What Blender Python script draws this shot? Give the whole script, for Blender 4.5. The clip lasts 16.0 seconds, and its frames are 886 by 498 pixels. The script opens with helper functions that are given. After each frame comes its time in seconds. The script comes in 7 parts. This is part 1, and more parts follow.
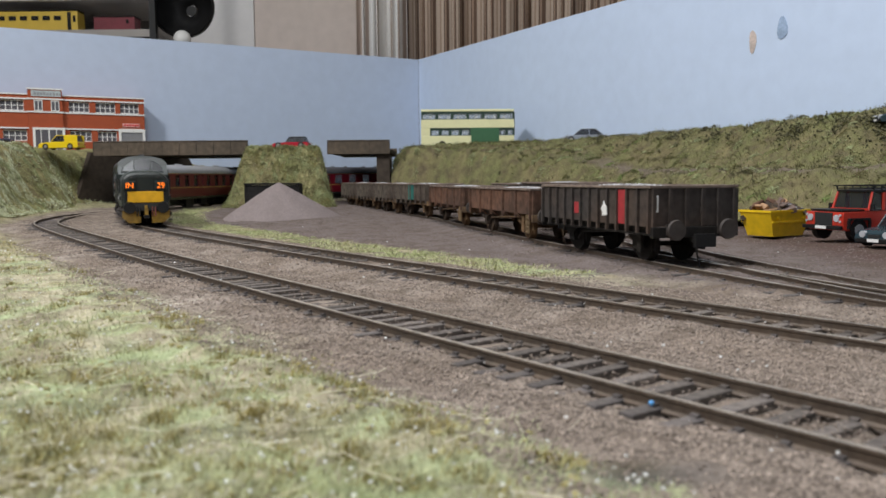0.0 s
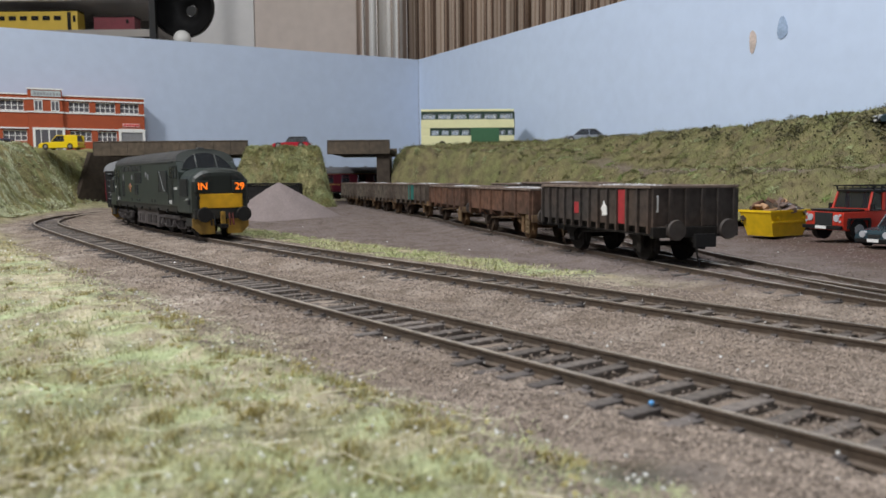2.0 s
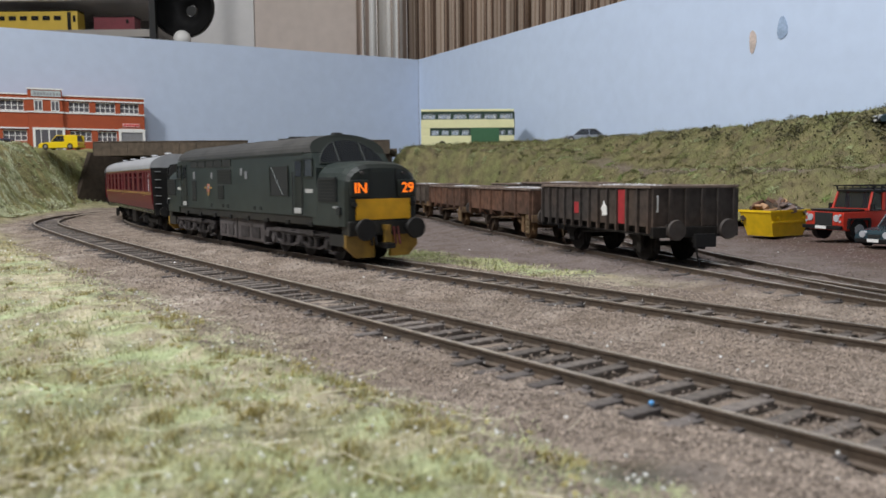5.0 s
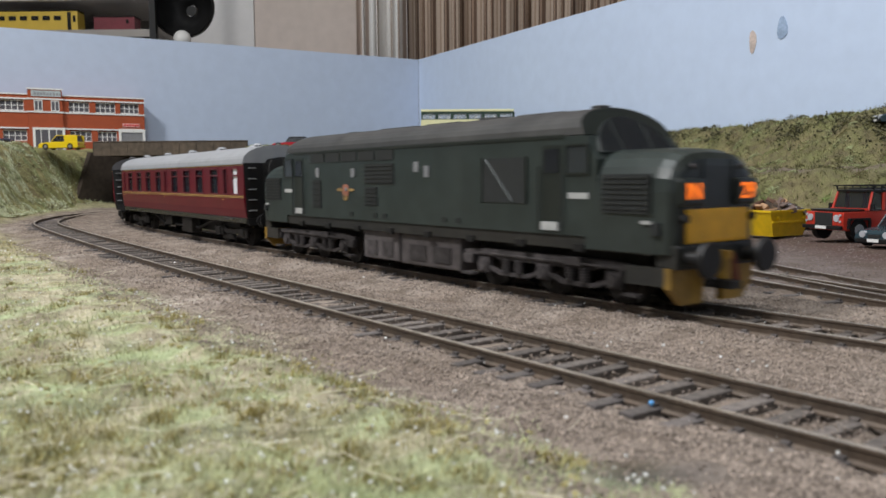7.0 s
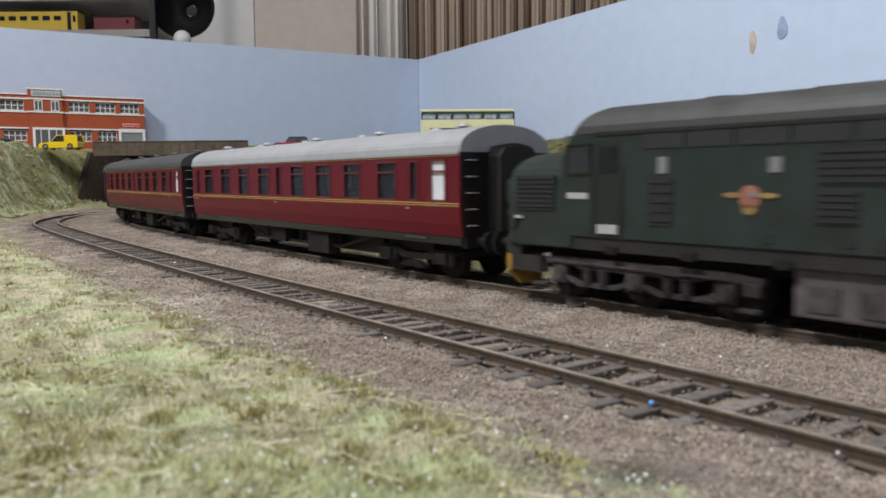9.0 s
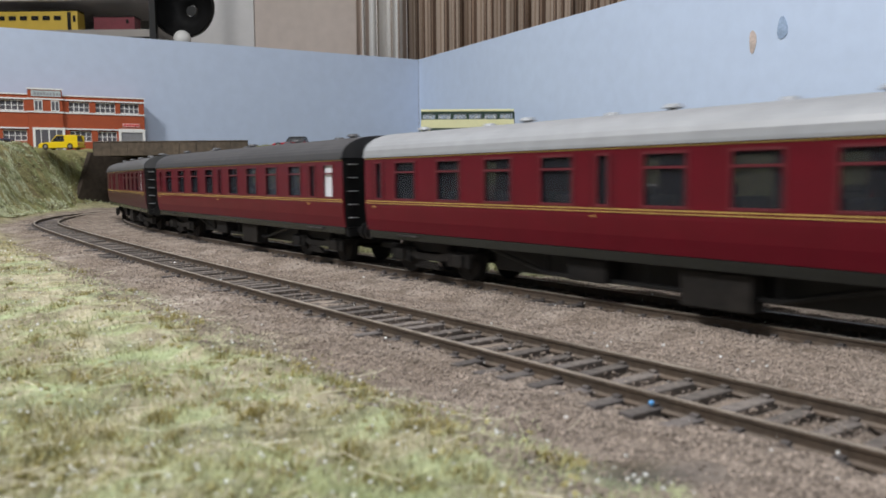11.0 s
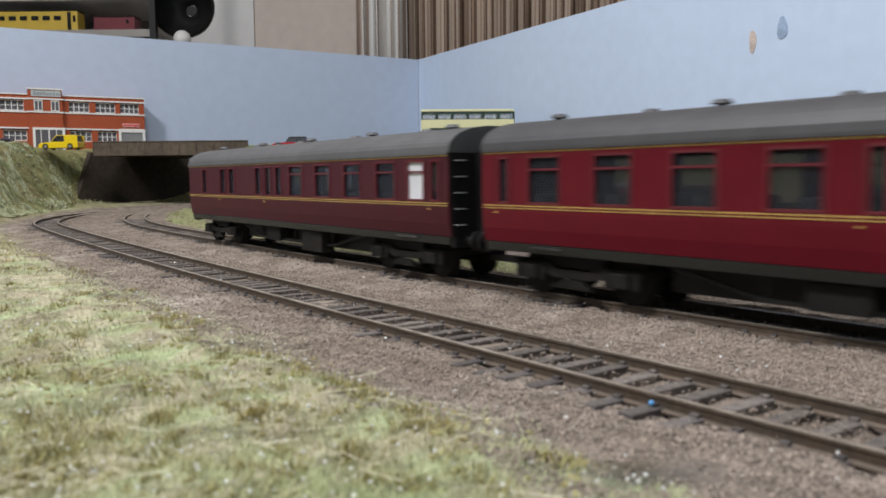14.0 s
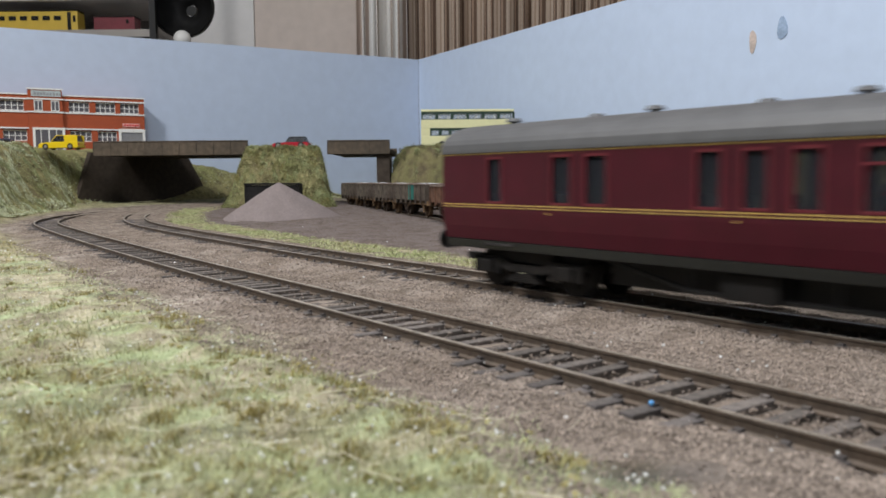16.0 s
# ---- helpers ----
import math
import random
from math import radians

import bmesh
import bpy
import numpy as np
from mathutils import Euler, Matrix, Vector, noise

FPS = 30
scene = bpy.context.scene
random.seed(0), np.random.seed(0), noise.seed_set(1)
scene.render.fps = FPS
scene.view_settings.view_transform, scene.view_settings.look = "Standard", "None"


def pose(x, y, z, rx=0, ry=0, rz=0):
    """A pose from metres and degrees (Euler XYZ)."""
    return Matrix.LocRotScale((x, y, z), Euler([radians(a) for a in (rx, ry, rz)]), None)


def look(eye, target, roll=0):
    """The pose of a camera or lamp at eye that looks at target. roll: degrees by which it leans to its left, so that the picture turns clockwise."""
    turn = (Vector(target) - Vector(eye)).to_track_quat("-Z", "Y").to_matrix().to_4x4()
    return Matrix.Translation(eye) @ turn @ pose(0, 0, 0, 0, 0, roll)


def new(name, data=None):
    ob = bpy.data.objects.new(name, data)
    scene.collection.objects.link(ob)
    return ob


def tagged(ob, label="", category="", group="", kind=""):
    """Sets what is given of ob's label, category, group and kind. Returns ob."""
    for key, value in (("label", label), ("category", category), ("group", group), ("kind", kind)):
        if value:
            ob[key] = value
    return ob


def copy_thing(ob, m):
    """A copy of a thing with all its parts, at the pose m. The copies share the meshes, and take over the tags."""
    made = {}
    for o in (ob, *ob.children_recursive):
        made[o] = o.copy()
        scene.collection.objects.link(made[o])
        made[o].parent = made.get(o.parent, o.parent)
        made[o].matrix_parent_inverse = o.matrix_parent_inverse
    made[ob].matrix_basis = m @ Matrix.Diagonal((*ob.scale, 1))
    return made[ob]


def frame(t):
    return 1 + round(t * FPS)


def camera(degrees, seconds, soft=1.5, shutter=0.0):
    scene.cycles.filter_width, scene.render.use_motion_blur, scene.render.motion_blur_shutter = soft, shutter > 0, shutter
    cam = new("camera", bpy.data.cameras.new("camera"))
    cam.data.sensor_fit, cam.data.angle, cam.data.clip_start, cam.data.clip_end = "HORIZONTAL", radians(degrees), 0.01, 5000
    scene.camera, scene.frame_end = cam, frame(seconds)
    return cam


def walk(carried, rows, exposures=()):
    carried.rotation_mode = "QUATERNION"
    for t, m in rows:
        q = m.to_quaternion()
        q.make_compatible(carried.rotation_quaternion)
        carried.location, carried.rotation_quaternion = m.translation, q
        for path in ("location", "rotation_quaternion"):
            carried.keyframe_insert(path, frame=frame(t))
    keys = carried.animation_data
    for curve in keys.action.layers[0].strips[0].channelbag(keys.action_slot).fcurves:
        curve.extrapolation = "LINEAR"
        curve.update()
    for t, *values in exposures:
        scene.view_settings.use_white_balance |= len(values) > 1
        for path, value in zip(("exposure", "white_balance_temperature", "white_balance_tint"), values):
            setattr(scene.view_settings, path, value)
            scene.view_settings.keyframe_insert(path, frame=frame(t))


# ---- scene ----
# ================= camera =================
cam = camera(57.0, 16.0, soft=1.6, shutter=0.8)
EYE = Vector((0.0, 0.0, 0.034))
cam.data.dof.use_dof = True
cam.data.dof.focus_distance, cam.data.dof.aperture_fstop = 0.48, 46.0
cam_pose = Matrix.Translation(EYE) @ pose(0, 0, 0, 90 - 5.0, 0, 0) @ pose(0, 0, 0, 0, 0, -0.5)
walk(cam, [(0, cam_pose), (16, cam_pose)], exposures=[(0, 0.0), (16, 0.0)])

# ================= world and lamps =================
world = bpy.data.worlds.new("room_light")
scene.world = world
world.use_nodes = True
world.node_tree.nodes["Background"].inputs[0].default_value = (0.62, 0.8, 1.0, 1)
world.node_tree.nodes["Background"].inputs[1].default_value = 0.3


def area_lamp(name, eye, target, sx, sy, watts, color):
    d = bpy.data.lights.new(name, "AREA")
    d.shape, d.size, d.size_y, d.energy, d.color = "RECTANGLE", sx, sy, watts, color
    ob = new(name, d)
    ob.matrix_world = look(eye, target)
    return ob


# unseen key lamp, its direction taken from the factory's shadow
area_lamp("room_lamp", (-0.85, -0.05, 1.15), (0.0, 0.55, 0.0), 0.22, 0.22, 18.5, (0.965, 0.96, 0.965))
# two unseen fills added for brightness: one overhead, one cool from behind
area_lamp("overhead_fill", (-0.12, 0.12, 1.25), (-0.04, 0.22, 0.0), 0.5, 0.3, 11.3, (0.93, 0.96, 1.0))
area_lamp("cool_rear_fill", (-0.2, -1.45, 0.9), (0.0, 0.6, 0.05), 1.4, 0.9, 4.8, (0.64, 0.81, 1.0))


# ================= materials =================
def mat(name, base, rough=0.7, metal=0.0, vary=0.25, scale=400.0, bump=0.25, tint=None, fine=4.0, island=0.0, obj=0.0,
        emit=0.0, coat=0.0, attr="", bump_dist=0.0004, spec=0.5):
    """Base colour with two scales of noise; tint is the stain colour; island or obj vary it from piece to piece."""
    m = bpy.data.materials.new(name)
    m.use_nodes = True
    nt = m.node_tree
    n, l = nt.nodes, nt.links
    b = n["Principled BSDF"]
    b.inputs["Roughness"].default_value = rough
    b.inputs["Metallic"].default_value = metal
    b.inputs["Specular IOR Level"].default_value = spec
    if coat:
        b.inputs["Coat Weight"].default_value = coat
    tc = n.new("ShaderNodeTexCoord")
    n1 = n.new("ShaderNodeTexNoise")
    n1.inputs["Scale"].default_value, n1.inputs["Detail"].default_value = scale, 5
    n2 = n.new("ShaderNodeTexNoise")
    n2.inputs["Scale"].default_value, n2.inputs["Detail"].default_value = scale / 9, 3
    l.new(tc.outputs["Object"], n1.inputs["Vector"])
    l.new(tc.outputs["Object"], n2.inputs["Vector"])
    if attr:
        src = n.new("ShaderNodeAttribute")
        src.attribute_name = attr
        first = src.outputs["Color"]
    else:
        src = n.new("ShaderNodeRGB")
        src.outputs[0].default_value = (*base, 1)
        first = src.outputs[0]
    mix = n.new("ShaderNodeMix")
    mix.data_type = "RGBA"
    t = tint if tint else tuple(c * 0.5 for c in base)
    ramp = n.new("ShaderNodeMapRange")
    ramp.inputs["From Min"].default_value, ramp.inputs["From Max"].default_value = 0.42, 0.7
    ramp.inputs["To Max"].default_value = min(1.0, vary * 2)
    l.new(n2.outputs["Fac"], ramp.inputs["Value"])
    l.new(ramp.outputs[0], mix.inputs["Factor"])
    l.new(first, mix.inputs["A"])
    mix.inputs["B"].default_value = (*t, 1)
    hsv = n.new("ShaderNodeHueSaturation")
    val = n.new("ShaderNodeMapRange")
    val.inputs["From Min"].default_value, val.inputs["From Max"].default_value = 0.25, 0.75
    val.inputs["To Min"].default_value, val.inputs["To Max"].default_value = 1 - vary, 1 + vary
    l.new(n1.outputs["Fac"], val.inputs["Value"])
    last = val.outputs[0]
    for amount, node_type, out in ((island, "ShaderNodeNewGeometry", "Random Per Island"), (obj, "ShaderNodeObjectInfo", "Random")):
        if amount:
            g = n.new(node_type)
            r = n.new("ShaderNodeMapRange")
            r.inputs["To Min"].default_value, r.inputs["To Max"].default_value = 1 - amount, 1 + amount
            l.new(g.outputs[out], r.inputs["Value"])
            mul = n.new("ShaderNodeMath")
            mul.operation = "MULTIPLY"
            l.new(last, mul.inputs[0])
            l.new(r.outputs[0], mul.inputs[1])
            last = mul.outputs[0]
    l.new(last, hsv.inputs["Value"])
    l.new(mix.outputs["Result"], hsv.inputs["Color"])
    l.new(hsv.outputs[0], b.inputs["Base Color"])
    if emit:
        b.inputs["Emission Color"].default_value = (*base, 1)
        b.inputs["Emission Strength"].default_value = emit
    if bump:
        bp = n.new("ShaderNodeBump")
        bp.inputs["Strength"].default_value, bp.inputs["Distance"].default_value = bump, bump_dist
        l.new(n1.outputs["Fac"], bp.inputs["Height"])
        l.new(bp.outputs[0], b.inputs["Normal"])
    return m


def glass(name, color, rough=0.05, alpha=0.35):
    m = bpy.data.materials.new(name)
    m.use_nodes = True
    b = m.node_tree.nodes["Principled BSDF"]
    b.inputs["Base Color"].default_value = (*color, 1)
    b.inputs["Roughness"].default_value = rough
    b.inputs["Alpha"].default_value = alpha
    b.inputs["IOR"].default_value = 1.5
    b.inputs["Specular IOR Level"].default_value = 0.3
    return m


M = {}
M["ground"] = mat("scatter_ground", (0.2, 0.15, 0.11), 0.95, vary=0.35, scale=900, bump=0.9, tint=(0.1, 0.075, 0.055), attr="zone", bump_dist=0.001, spec=0.1)
M["ballast"] = mat("ballast_grain", (0.325, 0.265, 0.222), 0.9, vary=0.15, scale=800, bump=0.0, island=0.5, spec=0.2)
M["grass"] = mat("static_grass", (0.46, 0.50, 0.28), 0.7, vary=0.4, scale=300, bump=0.0, tint=(0.56, 0.47, 0.32), island=0.4, spec=0.25)
M["grass_dark"] = mat("bank_foliage", (0.125, 0.132, 0.054), 0.8, vary=0.45, scale=200, bump=0.0, tint=(0.21, 0.17, 0.085), island=0.45, spec=0.15)
M["grass_straw"] = mat("straw_foliage", (0.27, 0.29, 0.115), 0.8, vary=0.45, scale=200, bump=0.0, tint=(0.36, 0.34, 0.18), island=0.4, spec=0.15)
M["grass_deep"] = mat("deep_olive_foliage", (0.10, 0.086, 0.036), 0.8, vary=0.3, scale=330, bump=0.0, tint=(0.16, 0.11, 0.05), island=0.45, spec=0.15)
M["hose"] = mat("dull_red_hose", (0.12, 0.022, 0.016), 0.6)
M["patch_red"] = mat("faded_red_panel", (0.36, 0.03, 0.035), 0.6, vary=0.2)
M["foam"] = mat("foam_foliage", (0.15, 0.145, 0.06), 0.9, vary=0.3, scale=300, bump=0.4, tint=(0.1, 0.09, 0.04), island=0.4, spec=0.1)
M["foam_pale"] = mat("pale_foam_foliage", (0.34, 0.37, 0.20), 0.9, vary=0.25, scale=300, bump=0.4, tint=(0.32, 0.34, 0.15), island=0.3, spec=0.1)
M["scrub"] = mat("dark_scrub", (0.11, 0.105, 0.06), 0.9, vary=0.3, scale=300, bump=0.4, island=0.5, spec=0.1)
# near-white, for loose stones and for glints painted as grains
M["fleck"] = mat("pale_fleck", (0.95, 0.95, 0.93), 0.18, vary=0.1, scale=300, bump=0.0, island=0.2)
# one board paint in two tones: each board's light is put into its colour
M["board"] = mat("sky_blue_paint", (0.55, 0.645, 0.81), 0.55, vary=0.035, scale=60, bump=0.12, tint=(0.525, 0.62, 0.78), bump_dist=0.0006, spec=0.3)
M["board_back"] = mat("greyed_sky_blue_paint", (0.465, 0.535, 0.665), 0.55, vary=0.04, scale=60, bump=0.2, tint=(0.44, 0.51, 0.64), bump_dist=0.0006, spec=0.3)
M["board_edge"] = mat("raw_board_edge", (0.55, 0.6, 0.62), 0.8)
M["rail"] = mat("weathered_rail", (0.105, 0.08, 0.061), 0.6, metal=0.3, vary=0.3, scale=700, tint=(0.13, 0.09, 0.062))
M["railtop"] = mat("worn_rail_head", (0.40, 0.35, 0.29), 0.4, metal=0.3, vary=0.35, scale=300, bump=0.1, tint=(0.10, 0.078, 0.06))
M["sleeper"] = mat("dirty_sleeper", (0.115, 0.102, 0.098), 0.9, vary=0.35, scale=600, tint=(0.17, 0.145, 0.125), obj=0.3, spec=0.15)
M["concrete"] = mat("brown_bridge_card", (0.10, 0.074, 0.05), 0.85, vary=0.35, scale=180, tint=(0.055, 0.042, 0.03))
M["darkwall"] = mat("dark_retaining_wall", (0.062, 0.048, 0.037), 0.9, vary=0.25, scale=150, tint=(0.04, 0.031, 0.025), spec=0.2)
M["ash"] = mat("ash_heap", (0.235, 0.195, 0.188), 0.95, vary=0.25, scale=900, bump=0.9, tint=(0.2, 0.165, 0.155), bump_dist=0.0008, spec=0.1)
M["maroon"] = mat("gloss_maroon", (0.118, 0.0035, 0.012), 0.34, vary=0.1, scale=120, bump=0.03, tint=(0.095, 0.004, 0.009), spec=0.3)
M["maroon_dark"] = mat("dull_maroon", (0.062, 0.005, 0.013), 0.4, vary=0.14, scale=120, bump=0.03, tint=(0.05, 0.007, 0.011), spec=0.35)
M["roof_pale"] = mat("pale_grey_roof", (0.32, 0.325, 0.34), 0.42, vary=0.1, scale=150, bump=0.05)
M["roof_dark"] = mat("dark_grey_roof", (0.06, 0.058, 0.062), 0.55, vary=0.15, scale=150, bump=0.05)
M["roof_mid"] = mat("mid_grey_roof", (0.098, 0.097, 0.1), 0.55, vary=0.15, scale=150, bump=0.05)
M["black"] = mat("black_plastic", (0.013, 0.0125, 0.0125), 0.5, vary=0.2, scale=300, bump=0.1, spec=0.3)
M["gloss_black"] = mat("gloss_black_solebar", (0.012, 0.012, 0.013), 0.25, vary=0.2, scale=200, bump=0.05)
M["under"] = mat("grimy_underframe", (0.013, 0.012, 0.0115), 0.7, vary=0.35, scale=400, tint=(0.025, 0.021, 0.018), spec=0.2)
M["bogie"] = mat("dusty_bogie", (0.075, 0.066, 0.066), 0.8, vary=0.5, scale=420, tint=(0.028, 0.024, 0.023), spec=0.3)
M["tank"] = mat("dusty_fuel_tank", (0.105, 0.092, 0.092), 0.7, vary=0.35, scale=300, tint=(0.04, 0.032, 0.03))
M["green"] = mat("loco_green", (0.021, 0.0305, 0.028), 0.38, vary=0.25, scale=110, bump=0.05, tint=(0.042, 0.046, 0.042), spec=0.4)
# darker green for trim, and for shade painted on nose fronts and doors
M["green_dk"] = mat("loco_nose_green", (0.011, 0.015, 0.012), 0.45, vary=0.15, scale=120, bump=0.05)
M["loco_roof"] = mat("loco_grey_roof", (0.046, 0.046, 0.046), 0.55, vary=0.35, scale=110, bump=0.05, tint=(0.075, 0.07, 0.064), spec=0.35)
M["skirt"] = mat("loco_dirty_skirt", (0.018, 0.018, 0.016), 0.6, vary=0.3, scale=200, tint=(0.03, 0.026, 0.02))
M["yellow"] = mat("warning_yellow", (0.80, 0.42, 0.006), 0.5, vary=0.12, scale=250, bump=0.05, tint=(0.4, 0.2, 0.02))
M["yellow_dirty"] = mat("dirty_yellow", (0.36, 0.205, 0.02), 0.6, vary=0.35, scale=250, tint=(0.14, 0.085, 0.025))
M["skip"] = mat("skip_yellow", (0.82, 0.53, 0.01), 0.5, vary=0.15, scale=200, tint=(0.4, 0.25, 0.02))
M["lining"] = mat("yellow_lining", (0.62, 0.42, 0.12), 0.5, vary=0.05)
M["white"] = mat("white_plastic", (0.8, 0.79, 0.76), 0.5, vary=0.05)
M["grey"] = mat("grey_plastic", (0.3, 0.3, 0.31), 0.5, vary=0.1)
M["grille"] = mat("dark_grille", (0.016, 0.018, 0.018), 0.7, vary=0.2)
M["red"] = mat("bright_red", (0.62, 0.03, 0.03), 0.4, vary=0.1)
M["orange"] = mat("lit_headcode", (1.0, 0.19, 0.01), 0.5, vary=0.0, bump=0, emit=1.25)
M["glass"] = glass("dark_glazing", (0.02, 0.022, 0.025), 0.16, 0.75)
M["clear"] = glass("clear_glazing", (0.5, 0.55, 0.58), 0.05, 0.25)
M["coachglass"] = glass("coach_glazing", (0.035, 0.038, 0.047), 0.1, 0.42)
M["slat"] = mat("grille_slat", (0.017, 0.019, 0.0185), 0.6)
M["plate"] = mat("dull_white_plate", (0.42, 0.42, 0.41), 0.5, vary=0.15)
M["frost"] = mat("frosted_pane", (0.75, 0.76, 0.8), 0.45, vary=0.03, bump=0)
M["frame"] = mat("window_frame_metal", (0.15, 0.02, 0.03), 0.4, metal=0.2, vary=0.1)
M["steel"] = mat("dull_steel", (0.35, 0.33, 0.3), 0.45, metal=0.7, vary=0.2)
M["wagon_grey"] = mat("rusty_grey_wagon", (0.05, 0.042, 0.038), 0.75, vary=0.4, scale=260, tint=(0.085, 0.055, 0.04), spec=0.3)
M["wagon_brown"] = mat("faded_bauxite_wagon", (0.14, 0.073, 0.047), 0.8, vary=0.45, scale=260, tint=(0.065, 0.042, 0.032), spec=0.25)
M["wagon_olive"] = mat("faded_olive_wagon", (0.115, 0.095, 0.075), 0.8, vary=0.45, scale=260, tint=(0.06, 0.042, 0.034), spec=0.25)
M["teal"] = mat("teal_panel", (0.02, 0.15, 0.125), 0.6, vary=0.2)
M["office"] = glass("office_glazing", (0.13, 0.125, 0.14), 0.2, 0.92)
M["stone_white"] = mat("pale_crushed_stone", (0.5, 0.49, 0.5), 0.85, vary=0.2, scale=700, island=0.45, bump=0.0)
M["buffer_rust"] = mat("brown_buffer_steel", (0.05, 0.04, 0.034), 0.7, vary=0.3, scale=350, tint=(0.04, 0.03, 0.026))
M["rim_worn"] = mat("worn_wagon_rim", (0.20, 0.15, 0.12), 0.8, vary=0.4, scale=260, tint=(0.09, 0.065, 0.05))
M["ladder"] = mat("tan_rusty_ladder", (0.27, 0.19, 0.10), 0.8, vary=0.3, scale=400, tint=(0.14, 0.09, 0.05))
M["rust"] = mat("rusty_running_gear", (0.06, 0.045, 0.035), 0.85, vary=0.5, scale=300, tint=(0.17, 0.105, 0.055), spec=0.2)
M["load"] = mat("stone_load", (0.27, 0.255, 0.25), 0.9, vary=0.3, scale=900, island=0.4, bump=0.5)
M["brick"] = mat("orange_red_brick_paper", (0.36, 0.072, 0.024), 0.8, vary=0.12, scale=700, bump=0.1)


# ================= mesh tools =================
def part(name, bm, material, parent=None, label="", smooth=False):
    me = bpy.data.meshes.new(name)
    bm.to_mesh(me)
    bm.free()
    for mt in (material if isinstance(material, (list, tuple)) else [material]):
        me.materials.append(mt)
    if smooth:
        for p in me.polygons:
            p.use_smooth = True
    ob = new(name, me)
    if parent:
        ob.parent = parent
    if label:
        ob["label"] = label
    return ob


def same(ob, parent, m):
    """Another object on the same mesh."""
    o = new(ob.name.split(".")[0], ob.data)
    o.parent = parent
    o.matrix_basis = m
    if "label" in ob:
        o["label"] = ob["label"]
    return o


def thing(name, label, category, group="", m=None):
    e = new(name)
    e.empty_display_size = 0.01
    if m is not None:
        e.matrix_basis = m
    return tagged(e, label, category, group)


def box(bm, x0, x1, y0, y1, z0, z1, bevel=0.0):
    r = bmesh.ops.create_cube(bm, size=1)
    vs = r["verts"]
    for v in vs:
        v.co = Vector(((x0 + x1) / 2 + v.co.x * (x1 - x0), (y0 + y1) / 2 + v.co.y * (y1 - y0), (z0 + z1) / 2 + v.co.z * (z1 - z0)))
    if bevel:
        es = list({e for v in vs for e in v.link_edges})
        bmesh.ops.bevel(bm, geom=es, offset=bevel, segments=2, affect="EDGES", profile=0.6)
    return bm


def boxes(*dims, bevel=0.0):
    bm = bmesh.new()
    for d in dims:
        box(bm, *d, bevel=bevel)
    return bm


def cyl(bm, a, b, r, n=16, r2=None):
    a, b = Vector(a), Vector(b)
    d = b - a
    m = Matrix.Translation((a + b) / 2) @ d.to_track_quat("Z", "Y").to_matrix().to_4x4()
    bmesh.ops.create_cone(bm, cap_ends=True, segments=n, radius1=r, radius2=r if r2 is None else r2, depth=d.length, matrix=m)
    return bm


def loft(bm, rings, closed=True, caps=True):
    rows = [[bm.verts.new(p) for p in ring] for ring in rings]
    n = len(rows[0])
    for a, b in zip(rows, rows[1:]):
        for i in range(n if closed else n - 1):
            j = (i + 1) % n
            bm.faces.new((a[i], a[j], b[j], b[i]))
    if caps:
        bm.faces.new(rows[0])
        bm.faces.new(list(reversed(rows[-1])))
    bmesh.ops.recalc_face_normals(bm, faces=bm.faces[:])
    return bm


def prism(profile, x0, x1):
    """A profile of (y, z) drawn out along x."""
    return loft(bmesh.new(), [[(x, y, z) for y, z in profile] for x in (x0, x1)])


def raw(name, verts, faces, material, parent=None, smooth=False):
    me = bpy.data.meshes.new(name)
    me.from_pydata(verts, [], faces)
    me.materials.append(material)
    if smooth:
        me.polygons.foreach_set("use_smooth", [True] * len(me.polygons))
    ob = new(name, me)
    if parent:
        ob.parent = parent
    return ob


def lettering(name, text, size, material, parent, m, depth=0.0001):
    cu = bpy.data.curves.new(name, "FONT")
    cu.body, cu.size, cu.extrude, cu.align_x, cu.align_y = text, size, depth, "CENTER", "CENTER"
    tmp = bpy.data.objects.new(name, cu)
    scene.collection.objects.link(tmp)
    me = bpy.data.meshes.new_from_object(tmp.evaluated_get(bpy.context.evaluated_depsgraph_get()))
    bpy.data.objects.remove(tmp)
    bpy.data.curves.remove(cu)
    me.materials.clear()
    me.materials.append(material)
    ob = new(name, me)
    ob.parent = parent
    ob.matrix_basis = m
    return ob


# ================= the lines of the tracks =================
class Line:
    """A track's centre line, by its distance s along it."""

    def __init__(self, s, x, y):
        self.s, self.x, self.y = s, x, y
        self.th = np.arctan2(np.gradient(y, s), np.gradient(x, s))
        self.th = np.unwrap(self.th)

    def at(self, s, off=0.0, z=0.0):
        x, y, h = (float(np.interp(s, self.s, a)) for a in (self.x, self.y, self.th))
        return Vector((x - math.sin(h) * off, y + math.cos(h) * off, z)), h

    def near(self, px, py, lo=-9.0, hi=9.0):
        """Signed side distance of points from the line; positive on its left."""
        k = (self.s > lo) & (self.s < hi)
        X, Y, H, S = self.x[k][::4], self.y[k][::4], self.th[k][::4], self.s[k][::4]
        d2 = (px[:, None] - X[None]) ** 2 + (py[:, None] - Y[None]) ** 2
        i = d2.argmin(1)
        side = -(px - X[i]) * np.sin(H[i]) + (py - Y[i]) * np.cos(H[i])
        return np.sqrt(d2[np.arange(len(px)), i]) * np.sign(side), S[i]


